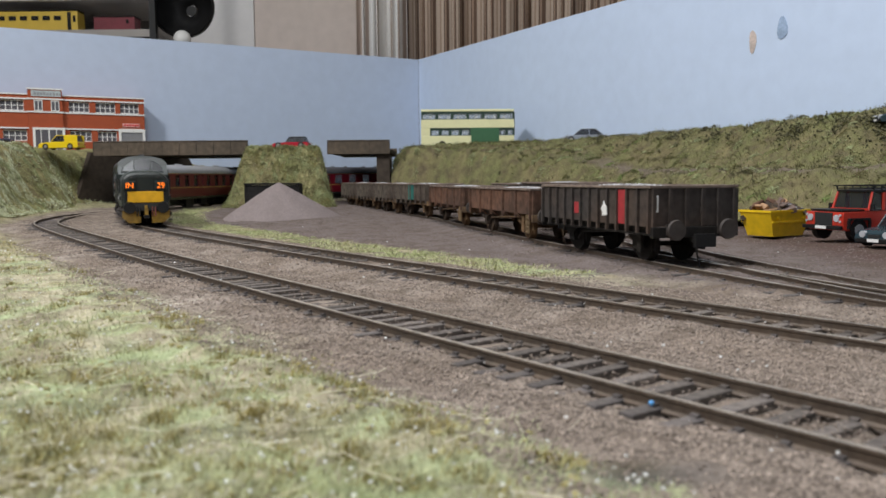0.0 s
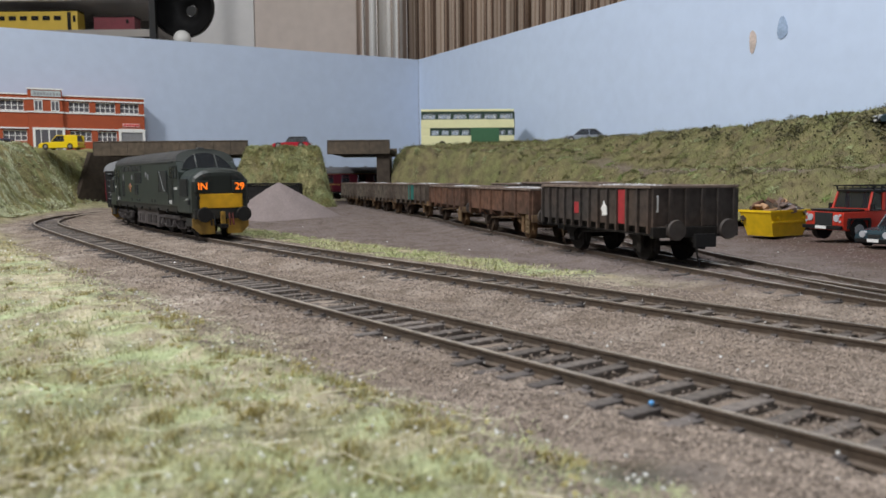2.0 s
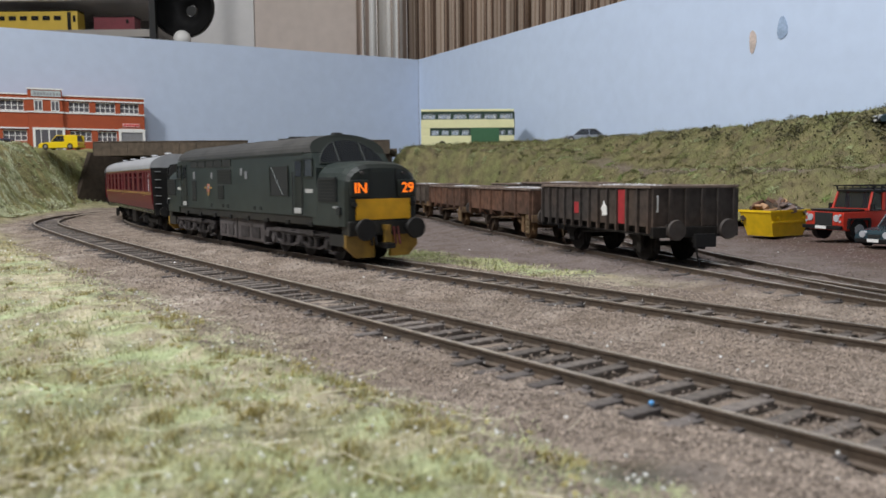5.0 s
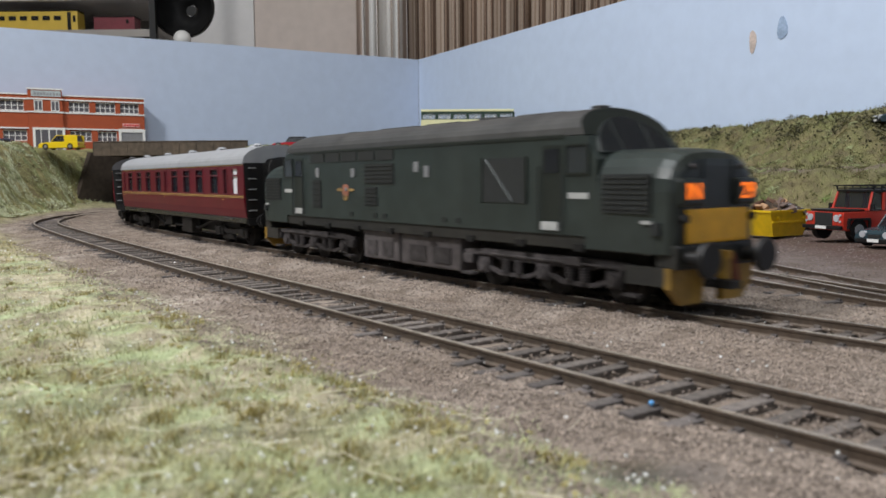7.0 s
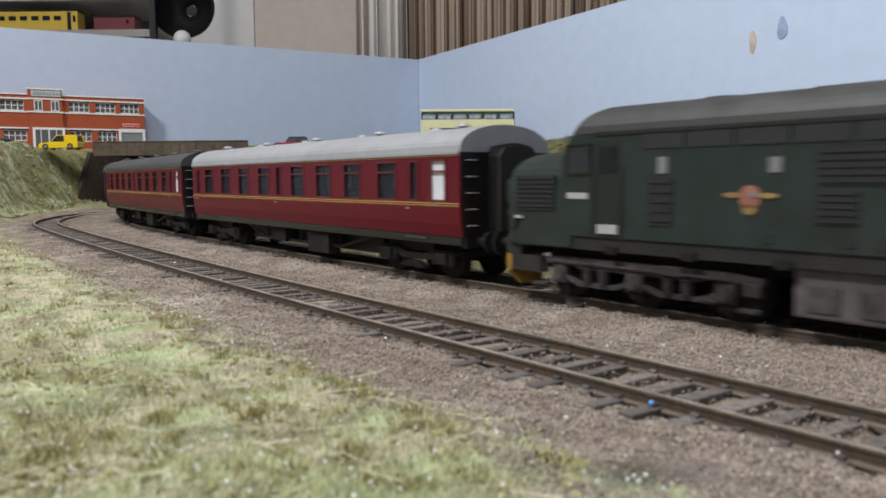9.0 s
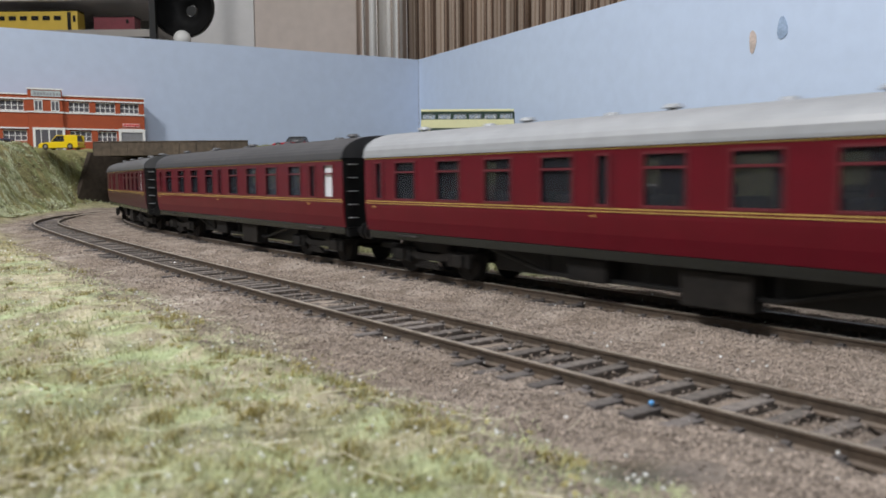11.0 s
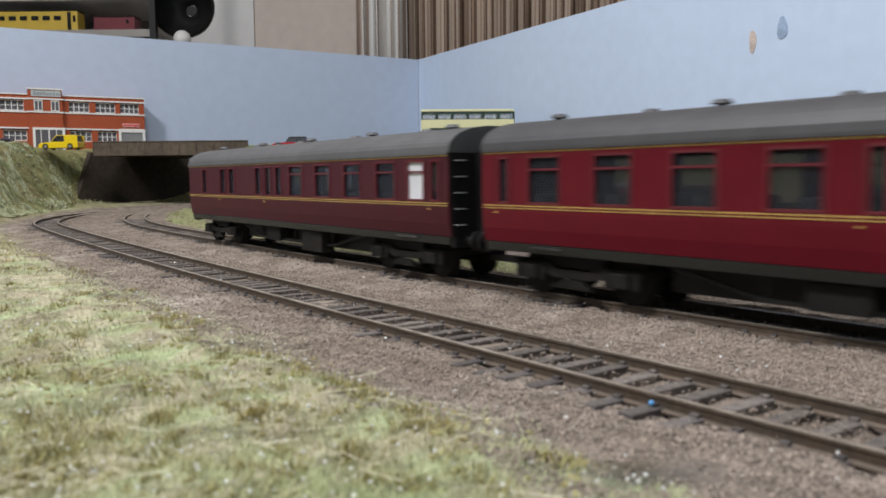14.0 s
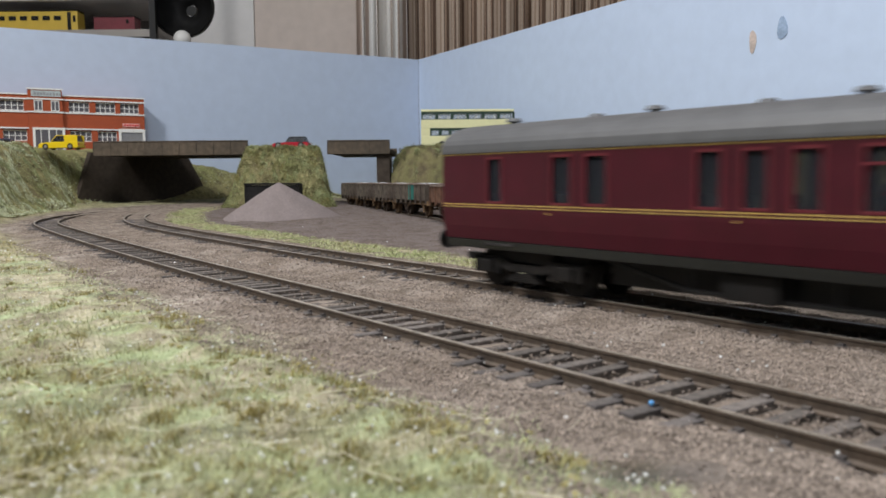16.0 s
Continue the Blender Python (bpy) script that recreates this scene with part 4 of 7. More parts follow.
    for sgn in (-1, 1):
        if kind == "brown":
            # raking struts from the body to the frame, and a tan ladder at the leading end
            for i in range(1, ribs):
                x0 = -h + length * i / ribs
                bmx = bmesh.new()
                cyl(bmx, (x0, sgn * (w + 0.0003), z0 - 0.0003), (x0 + 0.0028, sgn * (w - 0.0055), 0.0098), 0.0006, 6)
                part("strut", bmx, body_mat, t)
            for dx in (0.0045, 0.0078):
                part("ladder_rail", boxes((h - dx - 0.0004, h - dx + 0.0004, *sorted((sgn * (w - 0.0006), sgn * (w + 0.0002))), 0.0038, z0 - 0.0003)), M["ladder"], t)
            for k in range(4):
                z = 0.0048 + 0.0026 * k
                part("ladder_rung", boxes((h - 0.0074, h - 0.0049, *sorted((sgn * (w - 0.0005), sgn * (w + 0.0001))), z - 0.0003, z + 0.0003)), M["ladder"], t)
        else:
            part("side_rail", boxes((-h + 0.002, h - 0.002, *sorted((sgn * (w - 0.0022), sgn * (w - 0.0010))), z0 - 0.0034, z0 - 0.0027)), gear_mat, t)
    # underframe
    part("solebar", boxes((-h + 0.001, h - 0.001, -w + 0.003, -w + 0.0042, z0 - 0.003, z0 - 0.0002)), gear_mat, t)
    part("solebar", boxes((-h + 0.001, h - 0.001, w - 0.0042, w - 0.003, z0 - 0.003, z0 - 0.0002)), gear_mat, t)
    for sx in (-1, 1):
        bb = part("headstock", boxes((sx * h - 0.0008, sx * h + 0.0016 * sx + 0.0002, -w, w, z0 - 0.0042, z0 - 0.0002), bevel=0.0002), gear_mat, t)
        for sy in (-1, 1):
            bmx = bmesh.new()
            cyl(bmx, (sx * (h + 0.0016), sy * 0.0115, 0.0135), (sx * (h + 0.0055), sy * 0.0115, 0.0135), 0.0013, 14, 0.0011)
            cyl(bmx, (sx * (h + 0.0055), sy * 0.0115, 0.0135), (sx * (h + 0.0066), sy * 0.0115, 0.0135), 0.0040, 24, 0.0037)
            box(bmx, *sorted((sx * (h + 0.0014), sx * (h + 0.0022))), sy * 0.0115 - 0.002, sy * 0.0115 + 0.002, 0.0115, 0.0155)
            part("buffer", bmx, M["buffer_rust"], t, "dull brown round buffer")
        bmx = bmesh.new()
        box(bmx, min(sx * h, sx * (h + 0.008)), max(sx * h, sx * (h + 0.008)), -0.0018, 0.0018, 0.0085, 0.0105)
        box(bmx, min(sx * (h + 0.0065), sx * (h + 0.008)), max(sx * (h + 0.0065), sx * (h + 0.008)), -0.0045, 0.0045, 0.007, 0.012)
        part("coupling", bmx, M["black"], t, "black tension lock coupling")
        bmx = bmesh.new()
        cyl(bmx, (sx * (h + 0.001), 0.0, 0.0085), (sx * (h + 0.0035), 0.0005, -0.001), 0.0004, 6)
        part("brake_hose", bmx, gear_mat, t)
    for ax in (-0.3 * length, 0.3 * length):
        for sy in (-1, 1):
            bmx = bmesh.new()
            y = sy * 0.0122
            for sx in (-1, 1):
                loft(bmx, [[(ax + sx * x, yy, z) for x, z in ((0.0014, 0.0052), (0.0024, 0.0052), (0.0064, z0 - 0.0002), (0.0046, z0 - 0.0002))] for yy in (y - 0.0004, y + 0.0004)])
            box(bmx, ax - 0.0026, ax + 0.0026, y - 0.0005, y + 0.0005, 0.0100, 0.0112)
            part("axle_guard", bmx, gear_mat, t)
            part("axle_box", boxes((ax - 0.0025, ax + 0.0025, y - 0.0013, y + 0.0014, 0.0045, 0.0098), bevel=0.0004), gear_mat, t)
            bmx = bmesh.new()
            for k in range(4):
                box(bmx, ax - 0.006 + 0.0009 * k, ax + 0.006 - 0.0009 * k, y + 0.0012 * sy - 0.0005, y + 0.0012 * sy + 0.0005, 0.0098 - 0.0006 * k, 0.01045 - 0.0006 * k)
            part("leaf_spring", bmx, gear_mat, t)
            part("brake_hanger", boxes((ax - 0.0082, ax - 0.0076, sy * 0.009 - 0.0006, sy * 0.009 + 0.0006, 0.003, 0.0125), (ax - 0.0086, ax - 0.0070, sy * 0.009 - 0.0011, sy * 0.009 + 0.0011, 0.0045, 0.0085)), gear_mat, t)
            part("brake_hanger", boxes((ax + 0.0076, ax + 0.0082, sy * 0.009 - 0.0006, sy * 0.009 + 0.0006, 0.003, 0.0125), (ax + 0.0070, ax + 0.0086, sy * 0.009 - 0.0011, sy * 0.009 + 0.0011, 0.0045, 0.0085)), gear_mat, t)
        bmx = bmesh.new()
        cyl(bmx, (ax, -0.0115, 0.0066), (ax, 0.0115, 0.0066), 0.001, 10)
        for sy in (-1, 1):
            cyl(bmx, (ax, sy * 0.0078, 0.0066), (ax, sy * 0.0102, 0.0066), 0.0066, 28)
            cyl(bmx, (ax, sy * 0.0072, 0.0066), (ax, sy * 0.0078, 0.0066), 0.0074, 28)
        part("wheelset", bmx, gear_mat, t)
    for sy in (-1, 1):
        bmx = bmesh.new()
        cyl(bmx, (-0.16 * length, sy * 0.0145, 0.0095), (0.34 * length, sy * 0.0145, 0.0125), 0.0006, 6)
        cyl(bmx, (-0.16 * length, sy * 0.0145, 0.0095), (-0.2 * length, sy * 0.0145, 0.006), 0.0006, 6)
        box(bmx, 0.33 * length, 0.36 * length, sy * 0.0145 - 0.0006, sy * 0.0145 + 0.0006, 0.004, 0.013)
        part("brake_lever", bmx, gear_mat, t)
    return t


def on_line(line, s, pivot, up=1):
    """The pose of a vehicle whose two pivots ride on the line; +x towards smaller s."""
    a, _ = line.at(s - pivot)
    b, _ = line.at(s + pivot)
    mid = (a + b) / 2
    d = a - b
    return Matrix.Translation(mid) @ pose(0, 0, 0, 0, 0, math.degrees(math.atan2(d.y, d.x)))


def park_wagons():
    red = M["patch_red"]
    w1 = wagon("grey", 0.0950, 0.0382, 0.0146, 0.0292, M["wagon_grey"], M["under"], "weathered dark grey open wagon with red and white patches", 12,
               [(0.0168, 0.0234, 0.0150, 0.0285, red, "bright red panel"), (0.0310, 0.0350, 0.0172, 0.0232, M["white"], "white patch"),
                (0.0560, 0.0618, 0.0178, 0.0228, red, "small red square")])
    w1.matrix_basis = pose(0.0821, 0.3595, 0, 0, 0, -72.0)
    grab = bmesh.new()
    for z in (0.0205, 0.0262):
        box(grab, 0.0470, 0.0492, -0.0172, -0.0167, z - 0.0003, z + 0.0003)
    box(grab, 0.0487, 0.0492, -0.0172, -0.0167, 0.0205, 0.0262)
    part("grab_handle", grab, M["plate"], w1, "pale steel grab handle")
    w2 = wagon("brown", 0.1150, 0.0335, 0.0142, 0.0268, M["wagon_brown"], M["rust"], "faded brown open wagon with rusty running gear", 5)
    w2.matrix_basis = on_line(TRACK_C, C0 + 0.3015, 0.036)
    copy_thing(w2, on_line(TRACK_C, C0 + 0.437, 0.036))
    w4 = wagon("olive", 0.0885, 0.0335, 0.0142, 0.0278, M["wagon_olive"], M["rust"], "faded olive grey open wagon with a teal panel", 6,
               [(0.036, 0.0505, 0.0145, 0.0275, M["teal"], "teal green panel")])
    w4.matrix_basis = on_line(TRACK_C, C0 + 0.5635, 0.026)
    w5 = wagon("olive", 0.0690, 0.0335, 0.0142, 0.0278, M["wagon_olive"], M["rust"], "faded olive grey open wagon of stone", 5)
    w5.matrix_basis = on_line(TRACK_C, C0 + 0.6489, 0.022)
    for s in (0.7255, 0.802):
        copy_thing(w5, on_line(TRACK_C, C0 + s, 0.022))
    # the row behind
    d0 = float(TRACK_D.near(np.array([0.1]), np.array([0.45]))[1][0])
    w6 = copy_thing(w1, on_line(TRACK_D, d0 + 0.115, 0.03))
    w6["label"] = "dark grey open wagon on the rear siding"
    w7 = copy_thing(w4, on_line(TRACK_D, d0 + 0.222, 0.026))
    w7["label"] = "olive open wagon on the rear siding"


park_wagons()


# ================= the train =================
TRAIN = []


def wheelset(parent, ax, radius, material):
    bm = bmesh.new()
    cyl(bm, (0, -0.011, 0), (0, 0.011, 0), 0.0011, 10)
    for sy in (-1, 1):
        cyl(bm, (0, sy * 0.0078, 0), (0, sy * 0.0100, 0), radius, 30)
        cyl(bm, (0, sy * 0.0072, 0), (0, sy * 0.0079, 0), radius + 0.0008, 30)
        for k in range(4):
            a = k * math.pi / 2
            box(bm, math.cos(a) * radius * 0.55 - 0.0008, math.cos(a) * radius * 0.55 + 0.0008, sy * 0.0101 - 0.0002, sy * 0.0101 + 0.0002,
                math.sin(a) * radius * 0.55 - 0.0008, math.sin(a) * radius * 0.55 + 0.0008)
    ob = part("wheelset", bm, material, parent)
    ob.matrix_basis = pose(ax, 0, radius)
    return ob


def coach_bogie(veh, bx, material):
    b = part("bogie", boxes((-0.010, 0.010, -0.0125, 0.0125, 0.0085, 0.0115), (-0.024, -0.0225, -0.0122, 0.0122, 0.0075, 0.0095),
                            (0.0225, 0.024, -0.0122, 0.0122, 0.0075, 0.0095)), material, veh)
    b.matrix_basis = pose(bx, 0, 0)
    for sy in (-1, 1):
        y = sy * 0.0130
        bm = prism([(-0.024, 0.0082), (-0.0135, 0.0078), (-0.009, 0.0060), (-0.006, 0.0056), (0.006, 0.0056), (0.009, 0.0060), (0.0135, 0.0078), (0.024, 0.0082), (0.024, 0.0094),
                    (0.010, 0.0096), (0.006, 0.0080), (-0.006, 0.0080), (-0.010, 0.0096), (-0.024, 0.0094)], y - 0.0007, y + 0.0007)
        for v in bm.verts:
            v.co = Vector((v.co.y, v.co.x, v.co.z))
        part("side_frame", bm, material, b)
        for ax in (-0.017, 0.017):
            part("axle_box", boxes((ax - 0.003, ax + 0.003, y - 0.0006, y + 0.0014 * sy + (0.0006 if sy > 0 else 0.0), 0.0048, 0.0088) if sy > 0 else
                                   (ax - 0.003, ax + 0.003, y - 0.0020, y + 0.0006, 0.0048, 0.0088), bevel=0.0004), material, b)
            for dx in (-0.0048, 0.0048):
                bm = bmesh.new()
                cyl(bm, (ax + dx, y + sy * 0.0004, 0.0046), (ax + dx, y + sy * 0.0004, 0.0092), 0.0013, 10)
                part("coil_spring", bm, material, b)
        bm = bmesh.new()
        for k in range(4):
            box(bm, -0.0075 + 0.0012 * k, 0.0075 - 0.0012 * k, y + sy * 0.0009 - 0.0008, y + sy * 0.0009 + 0.0008, 0.0030 + 0.0006 * k, 0.0035 + 0.0006 * k)
        part("leaf_spring", bm, material, b)
    axles = [(wheelset(b, ax, 0.0068, M["under"]), ax) for ax in (-0.017, 0.017)]
    return (b, bx, axles, 0.0068)


def coach(lead, windows, paint, roof, label, plates=()):
    """windows: rows of (start, end, kind) in millimetres from the leading end."""
    t = thing("passenger_coach", label, "railway coach", "coaches of the train")
    h, w = 0.1265, 0.0185
    zb, zl, zt, zc = 0.0150, 0.0265, 0.0396, 0.0414
    wins = sorted((h - b / 1000, h - a / 1000, k) for a, b, k in windows)
    for sy in (-1, 1):
        bm = bmesh.new()
        prof = [(w - 0.0012, zb), (w - 0.0004, zb + 0.004), (w, zb + 0.0085), (w, zl), (w - 0.0011, zl), (w - 0.0011, zb + 0.0085), (w - 0.0022, zb)]
        loft(bm, [[(x, sy * y, z) for y, z in prof] for x in (-h, h)])
        box(bm, -h, h, min(sy * (w - 0.0011), sy * w), max(sy * (w - 0.0011), sy * w), zt, zc)
        x = -h
        for a, b, k in wins:
            box(bm, x, a, min(sy * (w - 0.0011), sy * w), max(sy * (w - 0.0011), sy * w), zl, zt)
            x = b
        box(bm, x, h, min(sy * (w - 0.0011), sy * w), max(sy * (w - 0.0011), sy * w), zl, zt)
        side = part("side_panel", bm, paint, t)
        for a, b, k in wins:
            z0, z1 = (zl + 0.0007, zt - 0.0003) if k != "door" else (zl + 0.002, zt - 0.0005)
            win = part("window", boxes((a, b, sy * (w - 0.0008) - 0.00015, sy * (w - 0.0008) + 0.00015, zl, zt)), M["frost"] if k == "frost" else M["coachglass"], side,
                       "frosted lavatory pane" if k == "frost" else "")
            f = 0.00035
            y0, y1 = sorted((sy * (w - 0.0003), sy * (w + 0.00025)))
            part("window_frame", boxes((a - f, a + f, y0, y1, zl - f, zt + f), (b - f, b + f, y0, y1, zl - f, zt + f), (a + f, b - f, y0, y1, zl - f, zl + f),
                                       (a + f, b - f, y0, y1, zt - f, zt + f)), M["frame"], win)
            if k in ("large", "frost"):
                zv = zt - 0.0036
                part("vent_bar", boxes((a + f, b - f, y0, y1 - 0.0001, zv - 0.0003, zv + 0.0003)), M["frame"], win)
        for z, hh, mt in ((0.0257, 0.00013, M["lining"]), (0.02495, 0.0001, M["lining"]), (0.0410, 0.00016, M["lining"])):
            y0, y1 = sorted((sy * (w + 0.00003), sy * (w + 0.00016)))
            part("lining", boxes((-h + 0.0005, h - 0.0005, y0, y1, z - hh, z + hh)), mt, side)
        part("gutter", boxes((-h, h, *sorted((sy * (w - 0.0003), sy * (w + 0.0006))), zc, zc + 0.0008)), roof, t)
        # door joints
        for a, b, k in wins:
            if k == "door":
                for x in (a - 0.0018, b + 0.0018):
                    part("door_joint", boxes((x - 0.0001, x + 0.0001, *sorted((sy * (w + 0.00002), sy * (w + 0.00008))), zb + 0.009, zt)), M["black"], side)
                bm = bmesh.new()
                cyl(bm, (a - 0.001, sy * (w + 0.0006), 0.0237), (a - 0.001, sy * w, 0.0237), 0.0003, 8)
                part("door_handle", bm, M["lining"], side)
        part("solebar", boxes((-h + 0.001, h - 0.001, *sorted((sy * (w - 0.0032), sy * (w - 0.0013))), 0.0122, 0.0149), bevel=0.0002), M["gloss_black"], t)
        part("footboard", boxes((h - 0.032, h - 0.020, *sorted((sy * (w - 0.003), sy * (w - 0.0004))), 0.0136, 0.0141)), M["bogie"], t)
        part("footboard", boxes((-h + 0.020, -h + 0.032, *sorted((sy * (w - 0.003), sy * (w - 0.0004))), 0.0136, 0.0141)), M["bogie"], t)
        # truss under the frame
        bm = bmesh.new()
        y = sy * 0.0125
        for p, q in (((-0.062, 0.0118), (-0.036, 0.0062)), ((-0.036, 0.0062), (0.036, 0.0062)), ((0.036, 0.0062), (0.062, 0.0118)), ((-0.036, 0.0062), (-0.036, 0.012)), ((0.036, 0.0062), (0.036, 0.012)), ((0.0, 0.0062), (0.0, 0.012))):
            cyl(bm, (p[0], y, p[1]), (q[0], y, q[1]), 0.0007, 6)
        part("truss", bm, M["black"], t)
        part("battery_box", boxes((0.012, 0.031, *sorted((sy * 0.0095, sy * 0.0155)), 0.0030, 0.0117), bevel=0.0004), M["under"], t)
        part("equipment_box", boxes((-0.026, -0.012, *sorted((sy * 0.0095, sy * 0.015)), 0.0055, 0.0117), bevel=0.0004), M["under"], t)
    for x0, zq, mt in plates:
        for sy in (-1, 1):
            part("number_bar", boxes((h - x0 - 0.006, h - x0, *sorted((sy * (w + 0.00003 - 0.0003 * (zq < 0.021)), sy * (w + 0.00015 - 0.0003 * (zq < 0.021)))), zq - 0.0006, zq + 0.0006)), mt, t)
    # black block added to stand for the shade beneath the coach
    part("underframe", boxes((-0.064, 0.064, -0.0088, 0.0088, 0.0048, 0.0150), bevel=0.0004), M["black"], t)
    part("floor", boxes((-h + 0.001, h - 0.001, -w + 0.0025, w - 0.0025, 0.0152, 0.0165)), M["under"], t)
    for i in range(9):
        x = -h + 0.022 + i * 0.0262
        for sy in (-1, 1):
            part("seat", boxes((x - 0.0022, x + 0.0022, *sorted((sy * 0.005, sy * 0.0158)), 0.0166, 0.0292), bevel=0.0008), M["seat"], t)
    n = 20
    ring = [(-w - 0.0002, zc + 0.0006)]
    for i in range(n + 1):
        a = math.pi * (1 - i / n)
        ring.append((math.cos(a) * (w + 0.0002), zc + 0.0009 + 0.0086 * math.sin(a) ** 0.85))
    ring.append((w + 0.0002, zc + 0.0006))
    part("roof", prism(ring, -h - 0.0004, h + 0.0004), roof, t, smooth=False)
    for i in range(9):
        x = -h + 0.018 + i * 0.0272
        y = 0.004 if i % 2 else -0.004
        bm = bmesh.new()
        cyl(bm, (x, y, 0.0492), (x, y, 0.0516), 0.0014, 10)
        cyl(bm, (x, y, 0.0512), (x, y, 0.0522), 0.0028, 12, 0.0018)
        part("roof_vent", bm, roof, t)
    for sx in (-1, 1):
        e = sx * h
        prof = [(-w + 0.0012, zb)] + [(y * 0.985, z - 0.0006) for y, z in ring] + [(w - 0.0012, zb)]
        end = part("end_wall", prism(prof, *sorted((e - sx * 0.0009, e + sx * 0.0002))), M["black"], t)
        a0, a1 = sorted((e + sx * 0.0003, e + sx * 0.0068))
        gw = part("gangway", loft(bmesh.new(), [[(x, y, z) for y, z in ((-0.0078, 0.0150), (-0.0078, 0.0405), (-0.006, 0.0432), (0, 0.0442), (0.006, 0.0432), (0.0078, 0.0405), (0.0078, 0.0150))]
                                                for x in (a0, a1)]), M["bellows"], t)
        for k in range(3):
            xr = e + sx * (0.0012 + 0.002 * k)
            bm = loft(bmesh.new(), [[(x, y, z) for y, z in ((-0.0085, 0.0146), (-0.0085, 0.0408), (-0.0064, 0.0438), (0, 0.0449), (0.0064, 0.0438), (0.0085, 0.0408), (0.0085, 0.0146))]
                                     for x in (xr - 0.0003, xr + 0.0003)])
            part("bellows_fold", bm, M["black"], gw)
        for sy in (-1, 1):
            for k in range(5):
                z = 0.0185 + k * 0.0052
                part("end_step", boxes((*sorted((e + sx * 0.0002, e + sx * 0.0016)), sy * 0.0143 - 0.0018, sy * 0.0143 + 0.0018, z, z + 0.0004)), M["grey"], end)
            bm = bmesh.new()
            cyl(bm, (e + sx * 0.0003, sy * 0.0115, 0.0137), (e + sx * 0.0062, sy * 0.0115, 0.0137), 0.0012, 12)
            cyl(bm, (e + sx * 0.0062, sy * 0.0115, 0.0137), (e + sx * 0.0072, sy * 0.0115, 0.0137), 0.0032, 18)
            part("buffer", bm, M["black"], t)
        part("headstock", boxes((*sorted((e - sx * 0.001, e + sx * 0.0006)), -0.0165, 0.0165, 0.0114, 0.0149)), M["black"], t)
        part("coupling", boxes((*sorted((e, e + sx * 0.0085)), -0.0015, 0.0015, 0.0065, 0.0085)), M["black"], t)
    TRAIN.append((t, lead, 0.093, [coach_bogie(t, bx, M["under"]) for bx in (0.093, -0.093)]))
    return t


M["seat"] = mat("blue_grey_seat", (0.05, 0.05, 0.075), 0.8, vary=0.2)
M["bellows"] = mat("rubber_bellows", (0.02, 0.018, 0.017), 0.85, vary=0.2)

OPEN_WINDOWS = [(7.9, 16.3, "frost"), (24.2, 28.8, "door")] + [(c - 6.4, c + 6.4, "large") for c in (43.8, 69, 93, 117.2)] + [(134.6, 138.8, "door")] + \
               [(c - 6.2, c + 6.2, "large") for c in (153.4, 178, 202.2, 226.8)] + [(241.5, 245.5, "door")]
BRAKE_WINDOWS = [(5.6, 9.8, "door"), (14.1, 24.2, "frost")] + [(c - 6.6, c + 6.6, "large") for c in (38.6, 63, 87.8, 113)] + \
                [(127.4, 134, "plain"), (139.2, 145.6, "door"), (150.6, 157.4, "plain"), (184, 191.6, "plain"), (196.6, 204, "door"), (224.4, 231, "plain")]
coach(0.3815, OPEN_WINDOWS, M["maroon"], M["roof_pale"], "glossy maroon passenger coach with a pale grey roof")
coach(0.651, OPEN_WINDOWS, M["maroon"], M["roof_dark"], "glossy maroon passenger coach with a dark grey roof")
coach(0.9205, BRAKE_WINDOWS, M["maroon_dark"], M["roof_mid"], "dull maroon brake coach with a mid grey roof",
      [(20, 0.0222, M["lining"]), (139, 0.0222, M["lining"]), (244, 0.0172, M["lining"])])


